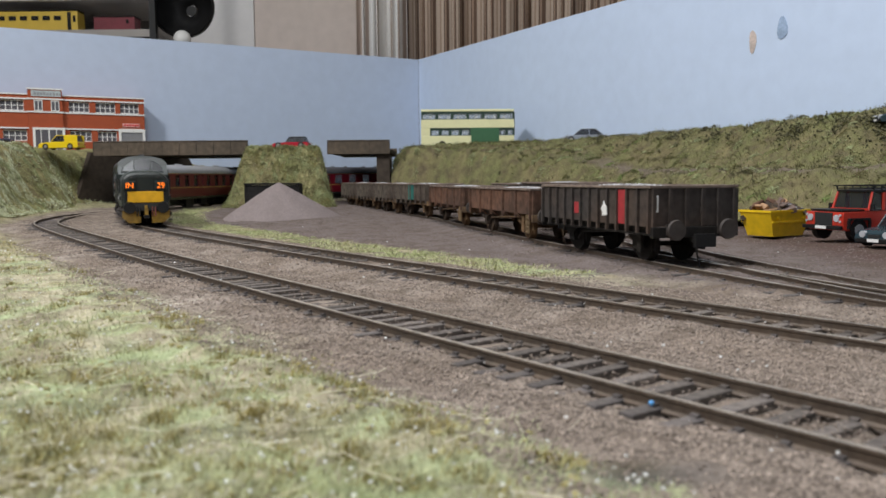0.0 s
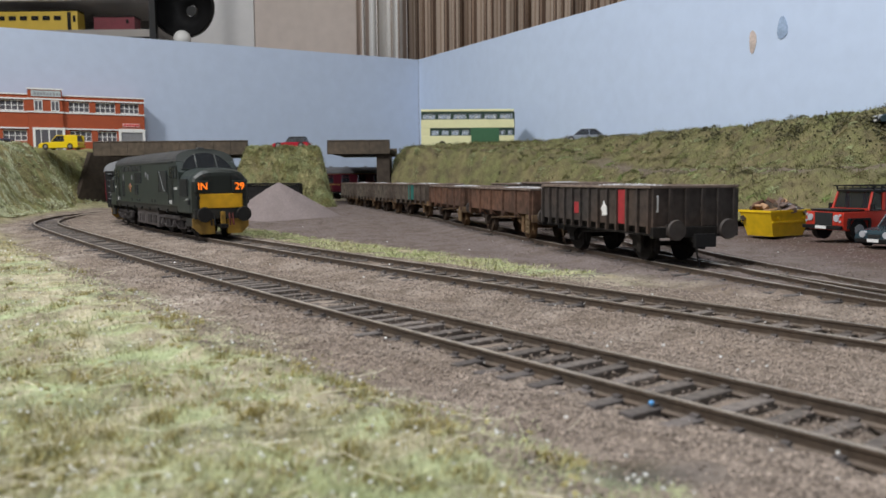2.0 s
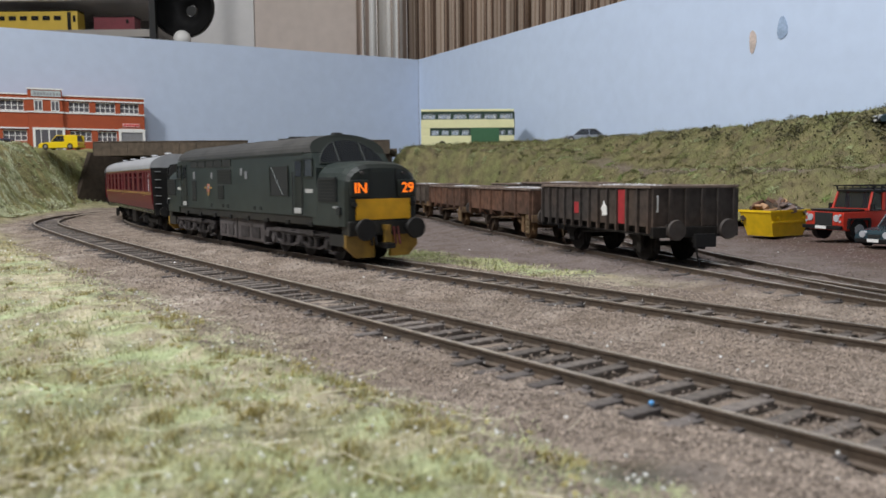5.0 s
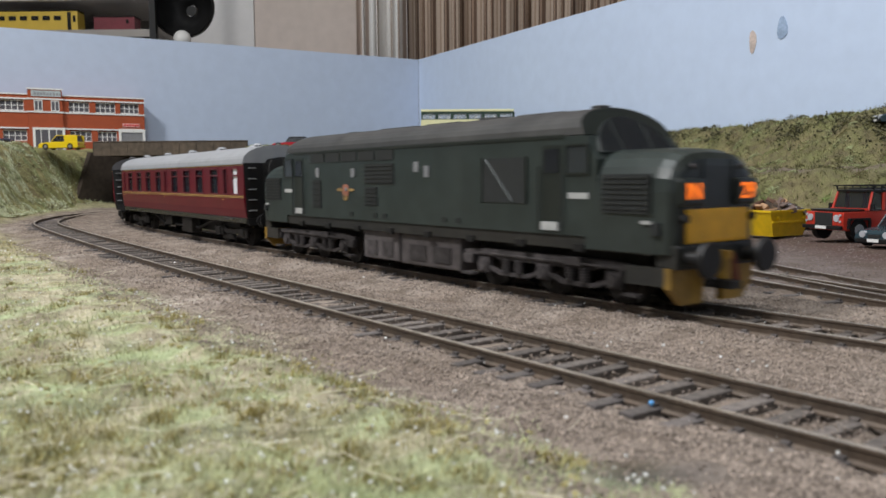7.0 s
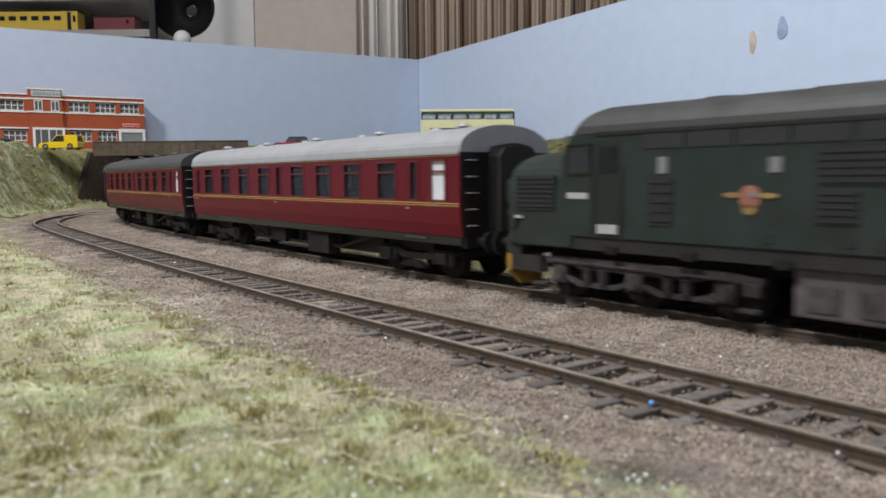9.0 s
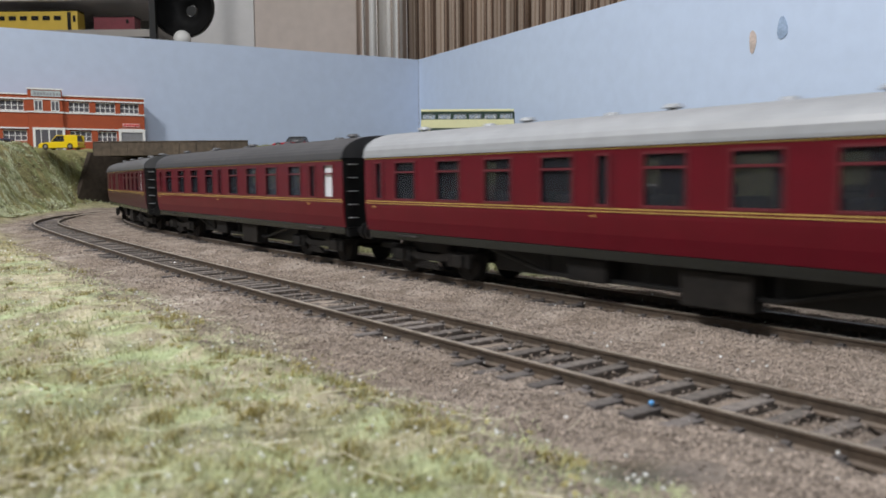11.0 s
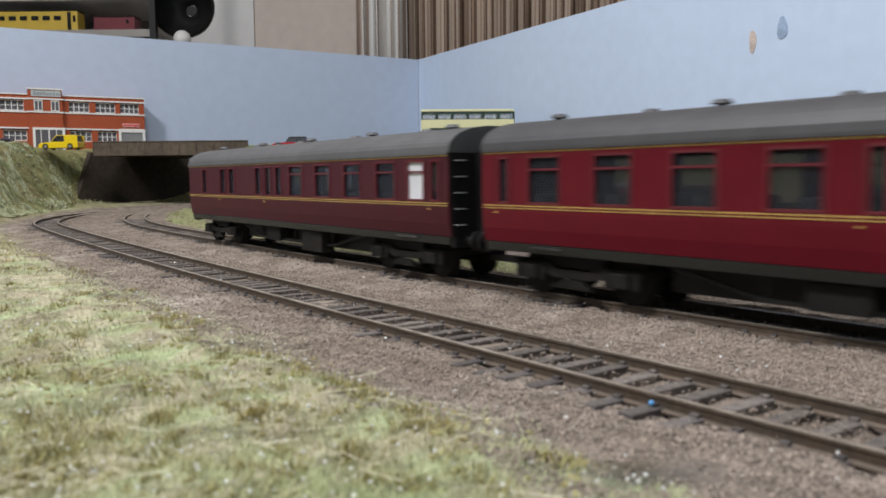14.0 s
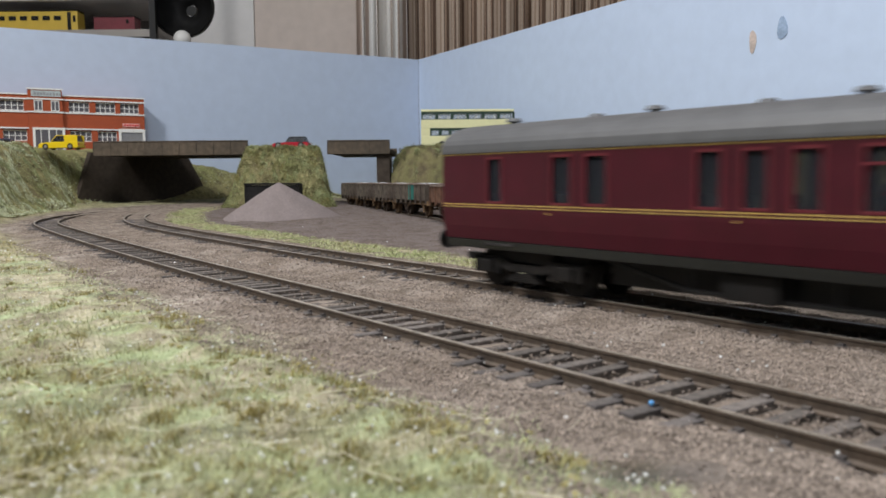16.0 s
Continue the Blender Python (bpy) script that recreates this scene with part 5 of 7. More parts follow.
def loco(lead):
    t = thing("diesel_locomotive", "dark green nosed diesel locomotive with yellow warning panels", "locomotive")
    h, w = 0.118, 0.0178
    hc = h + 0.004
    zs, zc = 0.0182, 0.0450

    def slope(x0, z):
        return x0 - 0.0095 * min(1.0, max(0.0, (z - 0.0385) / 0.014))

    n = 18
    arc = []
    for i in range(n + 1):
        a = math.pi * (1 - i / n)
        arc.append((math.cos(a) * w, zc + 0.0080 * math.sin(a) ** 0.8))
    xc = h - 0.0237
    # body sides up to the cantrail, both cab fronts raked
    lower = [(-w, zs), (-w, 0.030), (-w, 0.0385), (-w, zc - 0.0002), (w, zc - 0.0002), (w, 0.0385), (w, 0.030), (w, zs)]
    bm = loft(bmesh.new(), [[(sx * slope(xc, z), y, z) for y, z in lower] for sx in (-1, 1)])
    body = part("body", bm, M["green"], t)
    bm = loft(bmesh.new(), [[(sx * slope(xc, z), y, z) for y, z in arc] for sx in (-1, 1)])
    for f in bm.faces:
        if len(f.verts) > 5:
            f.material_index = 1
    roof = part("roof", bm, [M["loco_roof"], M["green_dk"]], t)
    part("skirt", boxes((-h + 0.006, h - 0.006, -w + 0.0006, w - 0.0006, 0.0146, zs - 0.0001)), M["skirt"], t)
    # pale band and cantrail strip
    for sy in (-1, 1):
        part("cantrail_strip", boxes((-xc + 0.012, xc - 0.012, *sorted((sy * (w + 0.0000), sy * (w + 0.0004))), zc - 0.0006, zc + 0.0003)), M["green_dk"], body)
    for sx in (-1, 1):
        # nose
        rings = []
        for x, k, drop in ((xc - 0.004, 1.0, 0.0), (h - 0.012, 0.985, 0.0), (h - 0.005, 0.965, 0.0004), (h - 0.0018, 0.93, 0.0014), (h - 0.0004, 0.87, 0.003), (h, 0.8, 0.0048)):
            ring = [(-w * k, 0.0150)]
            for i in range(13):
                a = math.pi * (1 - i / 12)
                c, s = math.cos(a), math.sin(a)
                ring.append((w * k * abs(c) ** 0.62 * (1 if c > 0 else -1 if c < 0 else 0), 0.0300 + (0.0112 - drop) * max(s, 0.0) ** 0.85))
            ring.append((w * k, 0.0150))
            rings.append([(sx * x, y, z) for y, z in ring])
        bm = loft(bmesh.new(), rings)
        # front-facing faces take the darker green: shade put into the colour
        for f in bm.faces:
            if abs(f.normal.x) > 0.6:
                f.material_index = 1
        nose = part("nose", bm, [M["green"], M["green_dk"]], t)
        part("yellow_panel", boxes((*sorted((sx * (h + 0.0001), sx * (h + 0.0006))), -0.0126, 0.0126, 0.0175, 0.0259), bevel=0.0004), M["yellow"], nose, "small warning yellow panel")
        for y in (-0.006, 0.006):
            part("nose_door_joint", boxes((*sorted((sx * h, sx * (h + 0.0003))), y - 0.0001, y + 0.0001, 0.028, 0.038)), M["black"], nose)
        for sy in (-1, 1):
            # headcode box with its lit characters
            cbox = part("headcode_box", boxes((*sorted((sx * (h - 0.004), sx * (h + 0.0014))), *sorted((sy * 0.0066, sy * 0.0152)), 0.0265, 0.0334), bevel=0.0010), M["green_dk"], nose)
            if sx > 0:
                m = Matrix(((0, 0, 1, h + 0.0015), (1, 0, 0, sy * 0.0109), (0, 1, 0, 0.0300), (0, 0, 0, 1)))
                lettering("headcode_character", "IN" if sy < 0 else "29", 0.0058, M["orange"], cbox, m)
            bm = bmesh.new()
            cyl(bm, (sx * (h + 0.0002), sy * 0.0135, 0.0236), (sx * (h + 0.0014), sy * 0.0135, 0.0236), 0.0011, 12)
            part("tail_lamp", bm, M["black"], nose)
            bm = bmesh.new()
            cyl(bm, (sx * (h - 0.002), sy * 0.0095, 0.0362), (sx * (h + 0.0006), sy * 0.0095, 0.0362), 0.0007, 12)
            part("marker_light", bm, M["bogie"], nose)
            # side grille of the nose
            part("nose_grille", boxes((*sorted((sx * (h - 0.0218), sx * (h - 0.0063))), *sorted((sy * (w - 0.0006), sy * (w + 0.0003))), 0.0247, 0.0345)), M["grille"], nose)
            for k in range(7):
                z = 0.0256 + k * 0.0013
                part("louvre", boxes((*sorted((sx * (h - 0.0213), sx * (h - 0.0068))), *sorted((sy * (w + 0.0003), sy * (w + 0.0006))), z, z + 0.0004)), M["slat"], nose)
            # windscreen pane
            poly = [(0.0062, 0.0404), (0.0062, 0.0495), (0.0085, 0.0486), (0.0115, 0.0466), (0.0143, 0.0434), (0.0155, 0.0404)]
            ring0 = [(sx * (slope(xc, z) + 0.0001), sy * y, z) for y, z in poly]
            ring1 = [(sx * (slope(xc, z) + 0.0006), sy * y, z) for y, z in poly]
            pane = part("windscreen", loft(bmesh.new(), [ring0, ring1]), M["glass"], t)
            bm = bmesh.new()
            for (y0, za), (y1, zz) in zip(poly, poly[1:] + poly[:1]):
                cyl(bm, (sx * (slope(xc, za) + 0.0006), sy * y0, za), (sx * (slope(xc, zz) + 0.0006), sy * y1, zz), 0.00022, 6)
            part("window_frame", bm, M["screen_frame"], pane)
            bm = bmesh.new()
            cyl(bm, (sx * (slope(xc, 0.041) + 0.0009), sy * 0.004, 0.0405), (sx * (slope(xc, 0.048) + 0.001), sy * 0.0085, 0.0475), 0.00018, 5)
            part("wiper", bm, M["black"], t)
            # cab side window, door, handrails
            cw = part("cab_window", boxes((*sorted((sx * (hc - 0.0385), sx * (hc - 0.0305))), *sorted((sy * (w - 0.0003), sy * (w + 0.00025))), 0.0350, 0.0422)), M["cabglass"], body)
            f = [(-0.0388, -0.0383, 0.0346, 0.0426), (-0.0307, -0.0302, 0.0346, 0.0426), (-0.0383, -0.0307, 0.0346, 0.0351), (-0.0383, -0.0307, 0.0421, 0.0426)]
            part("window_frame", boxes(*[(*sorted((sx * (hc + a), sx * (hc + b))), *sorted((sy * w, sy * (w + 0.0006))), c, d) for a, b, c, d in f]), M["green_dk"], cw)
            # door stands proud; its recess's shade is painted as darker green
            door = part("cab_door", boxes((*sorted((sx * (hc - 0.0482), sx * (hc - 0.0405))), *sorted((sy * (w - 0.0004), sy * (w + 0.00015))), 0.0217, 0.0425)), M["green_dk"], body)
            part("door_window", boxes((*sorted((sx * (hc - 0.0472), sx * (hc - 0.0415))), *sorted((sy * (w + 0.0002), sy * (w + 0.0004))), 0.035, 0.0415)), M["glass"], door)
            for x in (0.0397, 0.0490):
                bm = bmesh.new()
                cyl(bm, (sx * (hc - x), sy * (w + 0.0009), 0.019), (sx * (hc - x), sy * (w + 0.0009), 0.037), 0.00025, 6)
                part("handrail", bm, M["slat"], door)
            part("door_step", boxes((*sorted((sx * (hc - 0.048), sx * (hc - 0.0415))), *sorted((sy * (w + 0.0001), sy * (w + 0.0007))), 0.0193, 0.0216)), M["plate"], body, "pale step plate")
            part("number_bar", boxes((*sorted((sx * (hc - 0.0378), sx * (hc - 0.0305))), *sorted((sy * (w + 0.0001), sy * (w + 0.0003))), 0.0281, 0.0297)), M["plate"], body, "pale number bar")
            part("socket", boxes((*sorted((sx * (h - 0.0088), sx * (h - 0.0058))), *sorted((sy * (w - 0.001), sy * (w + 0.0003))), 0.0222, 0.0230)), M["plate"], nose)
            part("lifting_socket", boxes((*sorted((sx * (h - 0.006), sx * (h - 0.0035))), *sorted((sy * (w - 0.001), sy * (w + 0.0002))), 0.0196, 0.0226)), M["grille"], nose)
            # buffers and hoses
            bm = bmesh.new()
            cyl(bm, (sx * (h - 0.001), sy * 0.0115, 0.0140), (sx * (h + 0.0058), sy * 0.0115, 0.0140), 0.0020, 16, 0.0016)
            cyl(bm, (sx * (h + 0.0058), sy * 0.0115, 0.0140), (sx * (h + 0.0070), sy * 0.0115, 0.0140), 0.0044, 26, 0.0041)
            part("buffer", bm, M["black"], t)
            bm = bmesh.new()
            for k in range(2):
                cyl(bm, (sx * (h + 0.0004), sy * (0.0045 + 0.002 * k), 0.0145), (sx * (h + 0.0022), sy * (0.0045 + 0.002 * k), 0.0075), 0.0005, 7)
            part("brake_pipe", bm, M["hose"] if sy > 0 else M["black"], t)
            plate = [(0.0166, 0.0116), (0.0038, 0.0110), (0.0038, 0.0024), (0.0122, 0.0024), (0.0166, 0.0066)]
            part("valance", loft(bmesh.new(), [[(sx * x, sy * y, z) for y, z in plate] for x in (h - 0.0026, h - 0.0008)]), M["yellow_dirty"], t, "grimy yellow valance plate")
            part("valance_return", boxes((*sorted((sx * (h - 0.0150), sx * (h - 0.0027))), *sorted((sy * 0.0152, sy * 0.0165)), 0.0070, 0.0116)), M["skirt"], t)
        poly = [(-0.0054, 0.0404), (-0.0054, 0.0498), (0.0, 0.0506), (0.0054, 0.0498), (0.0054, 0.0404)]
        part("windscreen", loft(bmesh.new(), [[(sx * (slope(xc, z) + d), y, z) for y, z in poly] for d in (0.0001, 0.0006)]), M["glass"], t)
        part("buffer_beam", boxes((*sorted((sx * (h - 0.006), sx * (h + 0.0003))), -0.0158, 0.0158, 0.0112, 0.0172), bevel=0.0006), M["skirt"], t)
        part("coupling_hook", boxes((*sorted((sx * h, sx * (h + 0.0042))), -0.0009, 0.0009, 0.0135, 0.0155), (*sorted((sx * (h + 0.002), sx * (h + 0.0036))), -0.0013, 0.0013, 0.0085, 0.0138)), M["yellow_dirty"], t)
        bm = bmesh.new()
        box(bm, *sorted((sx * (h - 0.002), sx * (h + 0.006))), -0.002, 0.002, 0.0062, 0.0082)
        part("tow_bar", bm, M["black"], t)
    for sy in (-1, 1):
        ys = sorted((sy * (w - 0.0004), sy * (w + 0.0003)))
        yb = sorted((sy * (w + 0.0003), sy * (w + 0.0006)))
        fr = lambda a, b, z0, z1, nm, mt: part(nm, boxes((h - b, h - a, *ys, z0, z1)), mt, body)
        big = fr(0.0508, 0.0705, 0.0265, 0.0396, "radiator_grille", M["grille"])
        bm = bmesh.new()
        cyl(bm, (h - 0.069, sy * (w + 0.0004), 0.0393), (h - 0.0565, sy * (w + 0.0004), 0.0268), 0.0003, 6)
        part("grille_bar", bm, M["green"], big)
        for x in (0.0508, 0.0705):
            part("grille_edge", boxes((h - x - 0.0003, h - x + 0.0003, *yb, 0.0262, 0.0399)), M["green_dk"], big)
        for a, b, z0, z1 in ((0.1205, 0.1405, 0.0318, 0.0392), (0.1318, 0.1405, 0.0238, 0.0308), (0.1755, 0.1825, 0.022, 0.0335)):
            g = fr(a, b, z0, z1, "side_grille", M["grille"])
            for k in range(5):
                z = z0 + (z1 - z0) * (k + 0.5) / 5
                part("grille_slat", boxes((h - b + 0.0004, h - a - 0.0004, *yb, z - 0.00015, z + 0.00015)), M["slat"], g)
        for i in range(5):
            a = 0.1205 + i * 0.0130
            part("upper_grille", boxes((h - a - 0.0116, h - a, *ys, 0.0406, 0.0441)), M["grille"], body)
        for x, z0, z1 in ((0.1003, 0.0342, 0.038), (0.1065, 0.036, 0.0395), (0.1495, 0.0345, 0.0378), (0.1785, 0.0345, 0.0385)):
            part("side_window", boxes((h - x - 0.0014, h - x + 0.0014, *sorted((sy * w, sy * (w + 0.0003))), z0, z1)), M["pane_grey"], body)
        # lion crest as plain shapes
        for dx, dz, a, b, mt in ((0, 0, 0.0026, 0.0026, M["crest_red"]), (0.0042, 0.0004, 0.0024, 0.0006, M["crest_gold"]), (-0.0042, 0.0004, 0.0024, 0.0006, M["crest_gold"]), (0, -0.0027, 0.0017, 0.0012, M["crest_gold"]), (0.0007, 0.0006, 0.0009, 0.0008, M["pane_grey"])):
            ring = [(h - 0.1553 + dx + math.cos(k / 14 * math.tau) * a, sy * 1, 0.0292 + dz + math.sin(k / 14 * math.tau) * b) for k in range(14)]
            part("crest", loft(bmesh.new(), [[(x, sy * (w + 0.0001 + 0.0001 * (abs(dx) > 0.003) + 0.0002 * (dx == 0.0007)), z) for x, _, z in ring], [(x, sy * (w + 0.0003 + 0.0001 * (abs(dx) > 0.003) + 0.0002 * (dx == 0.0007)), z) for x, _, z in ring]]), mt, body)
        for x in (0.083, 0.0905, 0.127, 0.1335, 0.151):
            part("filler_cap", boxes((h - x - 0.0012, h - x + 0.0012, *sorted((sy * w, sy * (w + 0.0003))), 0.0195, 0.0212)), M["grille"], body)
        for k in range(8):
            x = h - 0.03 - k * 0.0235
            part("lifting_bracket", boxes((x - 0.0018, x + 0.0018, *sorted((sy * (w - 0.0006), sy * (w + 0.0002))), 0.0140, 0.0160)), M["black"], t)
    # fuel tanks
    part("fuel_tank", boxes((-0.002, 0.033, -0.0155, 0.0155, 0.0036, 0.0145), bevel=0.0008), M["tank"], t)
    part("battery_box", boxes((-0.028, -0.0035, -0.0155, 0.0155, 0.0040, 0.0145), bevel=0.0006), M["tank"], t)
    for sy in (-1, 1):
        for x0, x1 in ((-0.025, -0.018), (-0.014, -0.007), (0.004, 0.014), (0.018, 0.028)):
            part("tank_panel", boxes((x0, x1, *sorted((sy * 0.0155, sy * 0.0159)), 0.0055, 0.0108)), M["bogie"], t)
    # roof fittings
    for x, r in ((0.036, 0.008), (-0.055, 0.0055)):
        bm = bmesh.new()
        cyl(bm, (x, 0, 0.0520), (x, 0, 0.0530), r, 24)
        part("roof_fan", bm, M["loco_roof"], t)
    for x0, x1 in ((-0.03, -0.005), (0.0, 0.02), (0.05, 0.07)):
        part("roof_hatch", boxes((x0, x1, -0.006, 0.006, 0.0520, 0.0529), bevel=0.0002), M["loco_roof"], t)
    part("horn", boxes((h - 0.041, h - 0.037, -0.002, 0.002, 0.0527, 0.0540), bevel=0.0004), M["loco_roof"], t)
    # three-axled bogies
    bogies = []
    for bx in (0.071, -0.071):
        b = part("bogie", boxes((-0.034, 0.034, -0.0100, 0.0100, 0.0102, 0.0145)), M["under"], t)
        b.matrix_basis = pose(bx, 0, 0)
        for sy in (-1, 1):
            y = sy * 0.0142
            bm = loft(bmesh.new(), [[(x, yy, z) for x, z in ((-0.036, 0.0098), (-0.022, 0.0098), (-0.019, 0.0090), (0.019, 0.0090), (0.022, 0.0098), (0.036, 0.0098), (0.036, 0.0112), (0.026, 0.0120), (-0.026, 0.0120), (-0.036, 0.0112))]
                                    for yy in (y - 0.0008, y + 0.0008)])
            part("side_frame", bm, M["bogie"], b)
            for x0, x1 in ((-0.0245, -0.002), (0.002, 0.0245)):
                xm = (x0 + x1) / 2
                bm = loft(bmesh.new(), [[(x, yy, z) for x, z in ((x0, 0.0060), (x0 + 0.005, 0.0042), (x1 - 0.005, 0.0042), (x1, 0.0060), (x1, 0.0070), (x1 - 0.006, 0.0053), (x0 + 0.006, 0.0053), (x0, 0.0070))]
                                        for yy in (y - 0.0006, y + 0.0006)])
                part("equalising_beam", bm, M["bogie"], b)
                for dx in (-0.0027, 0.0027):
                    bm = bmesh.new()
                    for k in range(5):
                        z = 0.0055 + k * 0.0008
                        cyl(bm, (xm + dx, y + sy * 0.0003, z), (xm + dx, y + sy * 0.0003, z + 0.0005), 0.0015, 12)
                    cyl(bm, (xm + dx, y + sy * 0.0003, 0.0053), (xm + dx, y + sy * 0.0003, 0.0095), 0.0010, 10)
                    part("coil_spring", bm, M["bogie"], b)
            for ax in (-0.0265, 0.0, 0.0265):
                bm = boxes((ax - 0.0026, ax + 0.0026, y - 0.0010, y + 0.0010, 0.0046, 0.0097), bevel=0.0005)
                part("axle_box", bm, M["bogie"], b)
                bm = bmesh.new()
                cyl(bm, (ax, y, 0.0070), (ax, y + sy * 0.0017, 0.0070), 0.0018, 14)
                part("axle_cover", bm, M["bogie"], b)
            for x in (-0.0335, 0.0335):
                part("brake_cylinder", boxes((x - 0.0022, x + 0.0022, *sorted((sy * 0.0138, sy * 0.0160)), 0.0070, 0.0100), bevel=0.0004), M["bogie"], b)
            bm = bmesh.new()
            cyl(bm, (-0.030, y + sy * 0.0016, 0.0107), (0.028, y + sy * 0.0016, 0.0104), 0.0003, 6)
            part("air_pipe", bm, M["bogie"], b)
            part("sand_box", boxes((0.0095, 0.0155, *sorted((sy * 0.0150, sy * 0.0164)), 0.0098, 0.0122), bevel=0.0003), M["bogie"], b)
            part("footstep", boxes((0.0305, 0.0355, *sorted((sy * 0.0140, sy * 0.0166)), 0.0035, 0.0042)), M["bogie"], b)
            part("footstep", boxes((-0.0355, -0.0305, *sorted((sy * 0.0140, sy * 0.0166)), 0.0035, 0.0042)), M["bogie"], b)
        axles = [(wheelset(b, ax, 0.0071, M["under"]), ax) for ax in (-0.0265, 0.0, 0.0265)]
        bogies.append((b, bx, axles, 0.0071))
    TRAIN.append((t, lead, 0.071, bogies))


M["cabglass"] = glass("cab_side_glazing", (0.04, 0.045, 0.047), 0.14, 0.8)
M["pane_grey"] = mat("dull_pane", (0.2, 0.2, 0.21), 0.4)
M["screen_frame"] = mat("grey_green_frame", (0.035, 0.042, 0.039), 0.45, vary=0.1)
M["crest_gold"] = mat("crest_gold", (0.30, 0.19, 0.07), 0.6)
M["crest_red"] = mat("crest_red", (0.33, 0.13, 0.085), 0.6)
loco(0.118)


# ================= factory, road vehicles, yard =================
def factory():
    fx, fy = -BACK_DIR, Vector((-0.522, 0.853))
    o = CORNER + BACK_DIR * 0.503 - fy * 0.035
    t = thing("factory", "orange-red brick two-storey low-relief factory with white bands", "building",
              m=Matrix(((fx.x, fy.x, 0, o.x), (fx.y, fy.y, 0, o.y), (0, 0, 1, 0), (0, 0, 0, 1))))
    K = 0.00084
    X = lambda px: (px - 258) * K
    cuts = [(0, 17), (27, 63), (133, 166), (176, 209), (217, 249)]
    low = [(0, 17), (30, 66), (133, 168), (178, 210)]
    # wall built round its openings
    wall = part("wall", boxes((-0.31, 0, 0.006, 0.033, 0.066, 0.157)), M["brick"], t)
    bmw = [(-0.31, 0, 0.0, 0.006, 0.150, 0.157), (-0.31, 0, 0.0, 0.006, 0.109, 0.1325), (-0.31, 0, 0.0, 0.006, 0.066, 0.0915)]
    for row, z0, z1 in ((cuts, 0.1325, 0.150), (low + [(216, 255)], 0.0915, 0.109)):
        x = -0.31
        for a, b in row:
            if X(a) > x:
                bmw.append((x, X(a), 0.0, 0.006, z0, z1))
            x = X(b)
        if x < 0:
            bmw.append((x, 0, 0.0, 0.006, z0, z1))
    part("front_wall", boxes(*bmw), M["brick"], t)
    for row, z0, z1 in ((cuts, 0.1340, 0.1490), (low, 0.0915, 0.1065)):
        for a, b in row:
            w = part("window", boxes((X(a), X(b), 0.004, 0.0045, z0, z1)), M["office"], t)
            bars = [(X(a), X(b), 0.0025, 0.0038, z0, z0 + 0.0012), (X(a), X(b), 0.0025, 0.0038, z1 - 0.0012, z1)]
            for i in range(5):
                x = X(a) + (X(b) - X(a)) * i / 4
                bars.append((x - 0.0005, x + 0.0005, 0.0026, 0.0037, z0 + 0.0012, z1 - 0.0012))
            bars.append((X(a), X(b), 0.0027, 0.0036, (z0 + z1) / 2 - 0.0004, (z0 + z1) / 2 + 0.0004))
            part("window_frame", boxes(*bars), M["white"], w)
    for z0, z1 in ((0.1500, 0.1520), (0.1315, 0.1335), (0.1085, 0.1105), (0.1565, 0.1582)):
        part("white_band", boxes((-0.31, 0.001, -0.0014, -0.0001, z0, z1)), M["white"], t)
    tower = part("tower", boxes((X(69), X(122), -0.006, -0.0016, 0.066, 0.1655)), M["brick"], t)
    for z0, z1 in ((0.1500, 0.1520), (0.1315, 0.1335), (0.1640, 0.1660)):
        part("white_band", boxes((X(69) - 0.001, X(122) + 0.001, -0.0075, -0.0061, z0, z1)), M["white"], tower)
    for a, b in ((78, 91), (104, 117)):
        w = part("window", boxes((X(a), X(b), -0.0066, -0.0061, 0.134, 0.149)), M["office"], tower)
        part("window_frame", boxes((X(a), X(b), -0.0072, -0.0067, 0.134, 0.1352), (X(a), X(b), -0.0072, -0.0067, 0.1478, 0.149), (X(a), X(a) + 0.0009, -0.0072, -0.0067, 0.1352, 0.1478),
                                   (X(b) - 0.0009, X(b), -0.0072, -0.0067, 0.1352, 0.1478), ((X(a) + X(b)) / 2 - 0.0005, (X(a) + X(b)) / 2 + 0.0005, -0.0072, -0.0067, 0.1352, 0.1478)), M["white"], w)
    sign = part("sign", boxes((X(74), X(120), -0.0074, -0.0061, 0.1545, 0.1625)), M["sign"], tower, "pale grey-blue name board")
    for k in range(9):
        x = X(78) + k * 0.0041
        part("lettering_bar", boxes((x, x + 0.0028, -0.0078, -0.0075, 0.1562, 0.1562 + 0.0035 + 0.001 * (k % 3 == 0))), M["grey"], sign)
    d = part("entrance", boxes((X(78), X(120), -0.0066, -0.0061, 0.066, 0.1070)), M["office"], tower, "dark glazed entrance doors")
    part("door_frame", boxes((X(74), X(78), -0.008, -0.0061, 0.066, 0.1105), (X(120), X(124), -0.008, -0.0061, 0.066, 0.1105), (X(78), X(120), -0.008, -0.0061, 0.1072, 0.1105),
                             (X(98), X(100), -0.0076, -0.0067, 0.066, 0.107), (X(86), X(87), -0.0076, -0.0067, 0.066, 0.107), (X(110), X(111), -0.0076, -0.0067, 0.066, 0.107)), M["white"], tower)
    rd = part("roller_door", boxes((X(217), X(254), 0.001, 0.003, 0.066, 0.106)), M["grey"], t)
    for k in range(14):
        part("slat", boxes((X(217), X(254), 0.0004, 0.0009, 0.068 + k * 0.0027, 0.0699 + k * 0.0027)), M["grey"], rd)
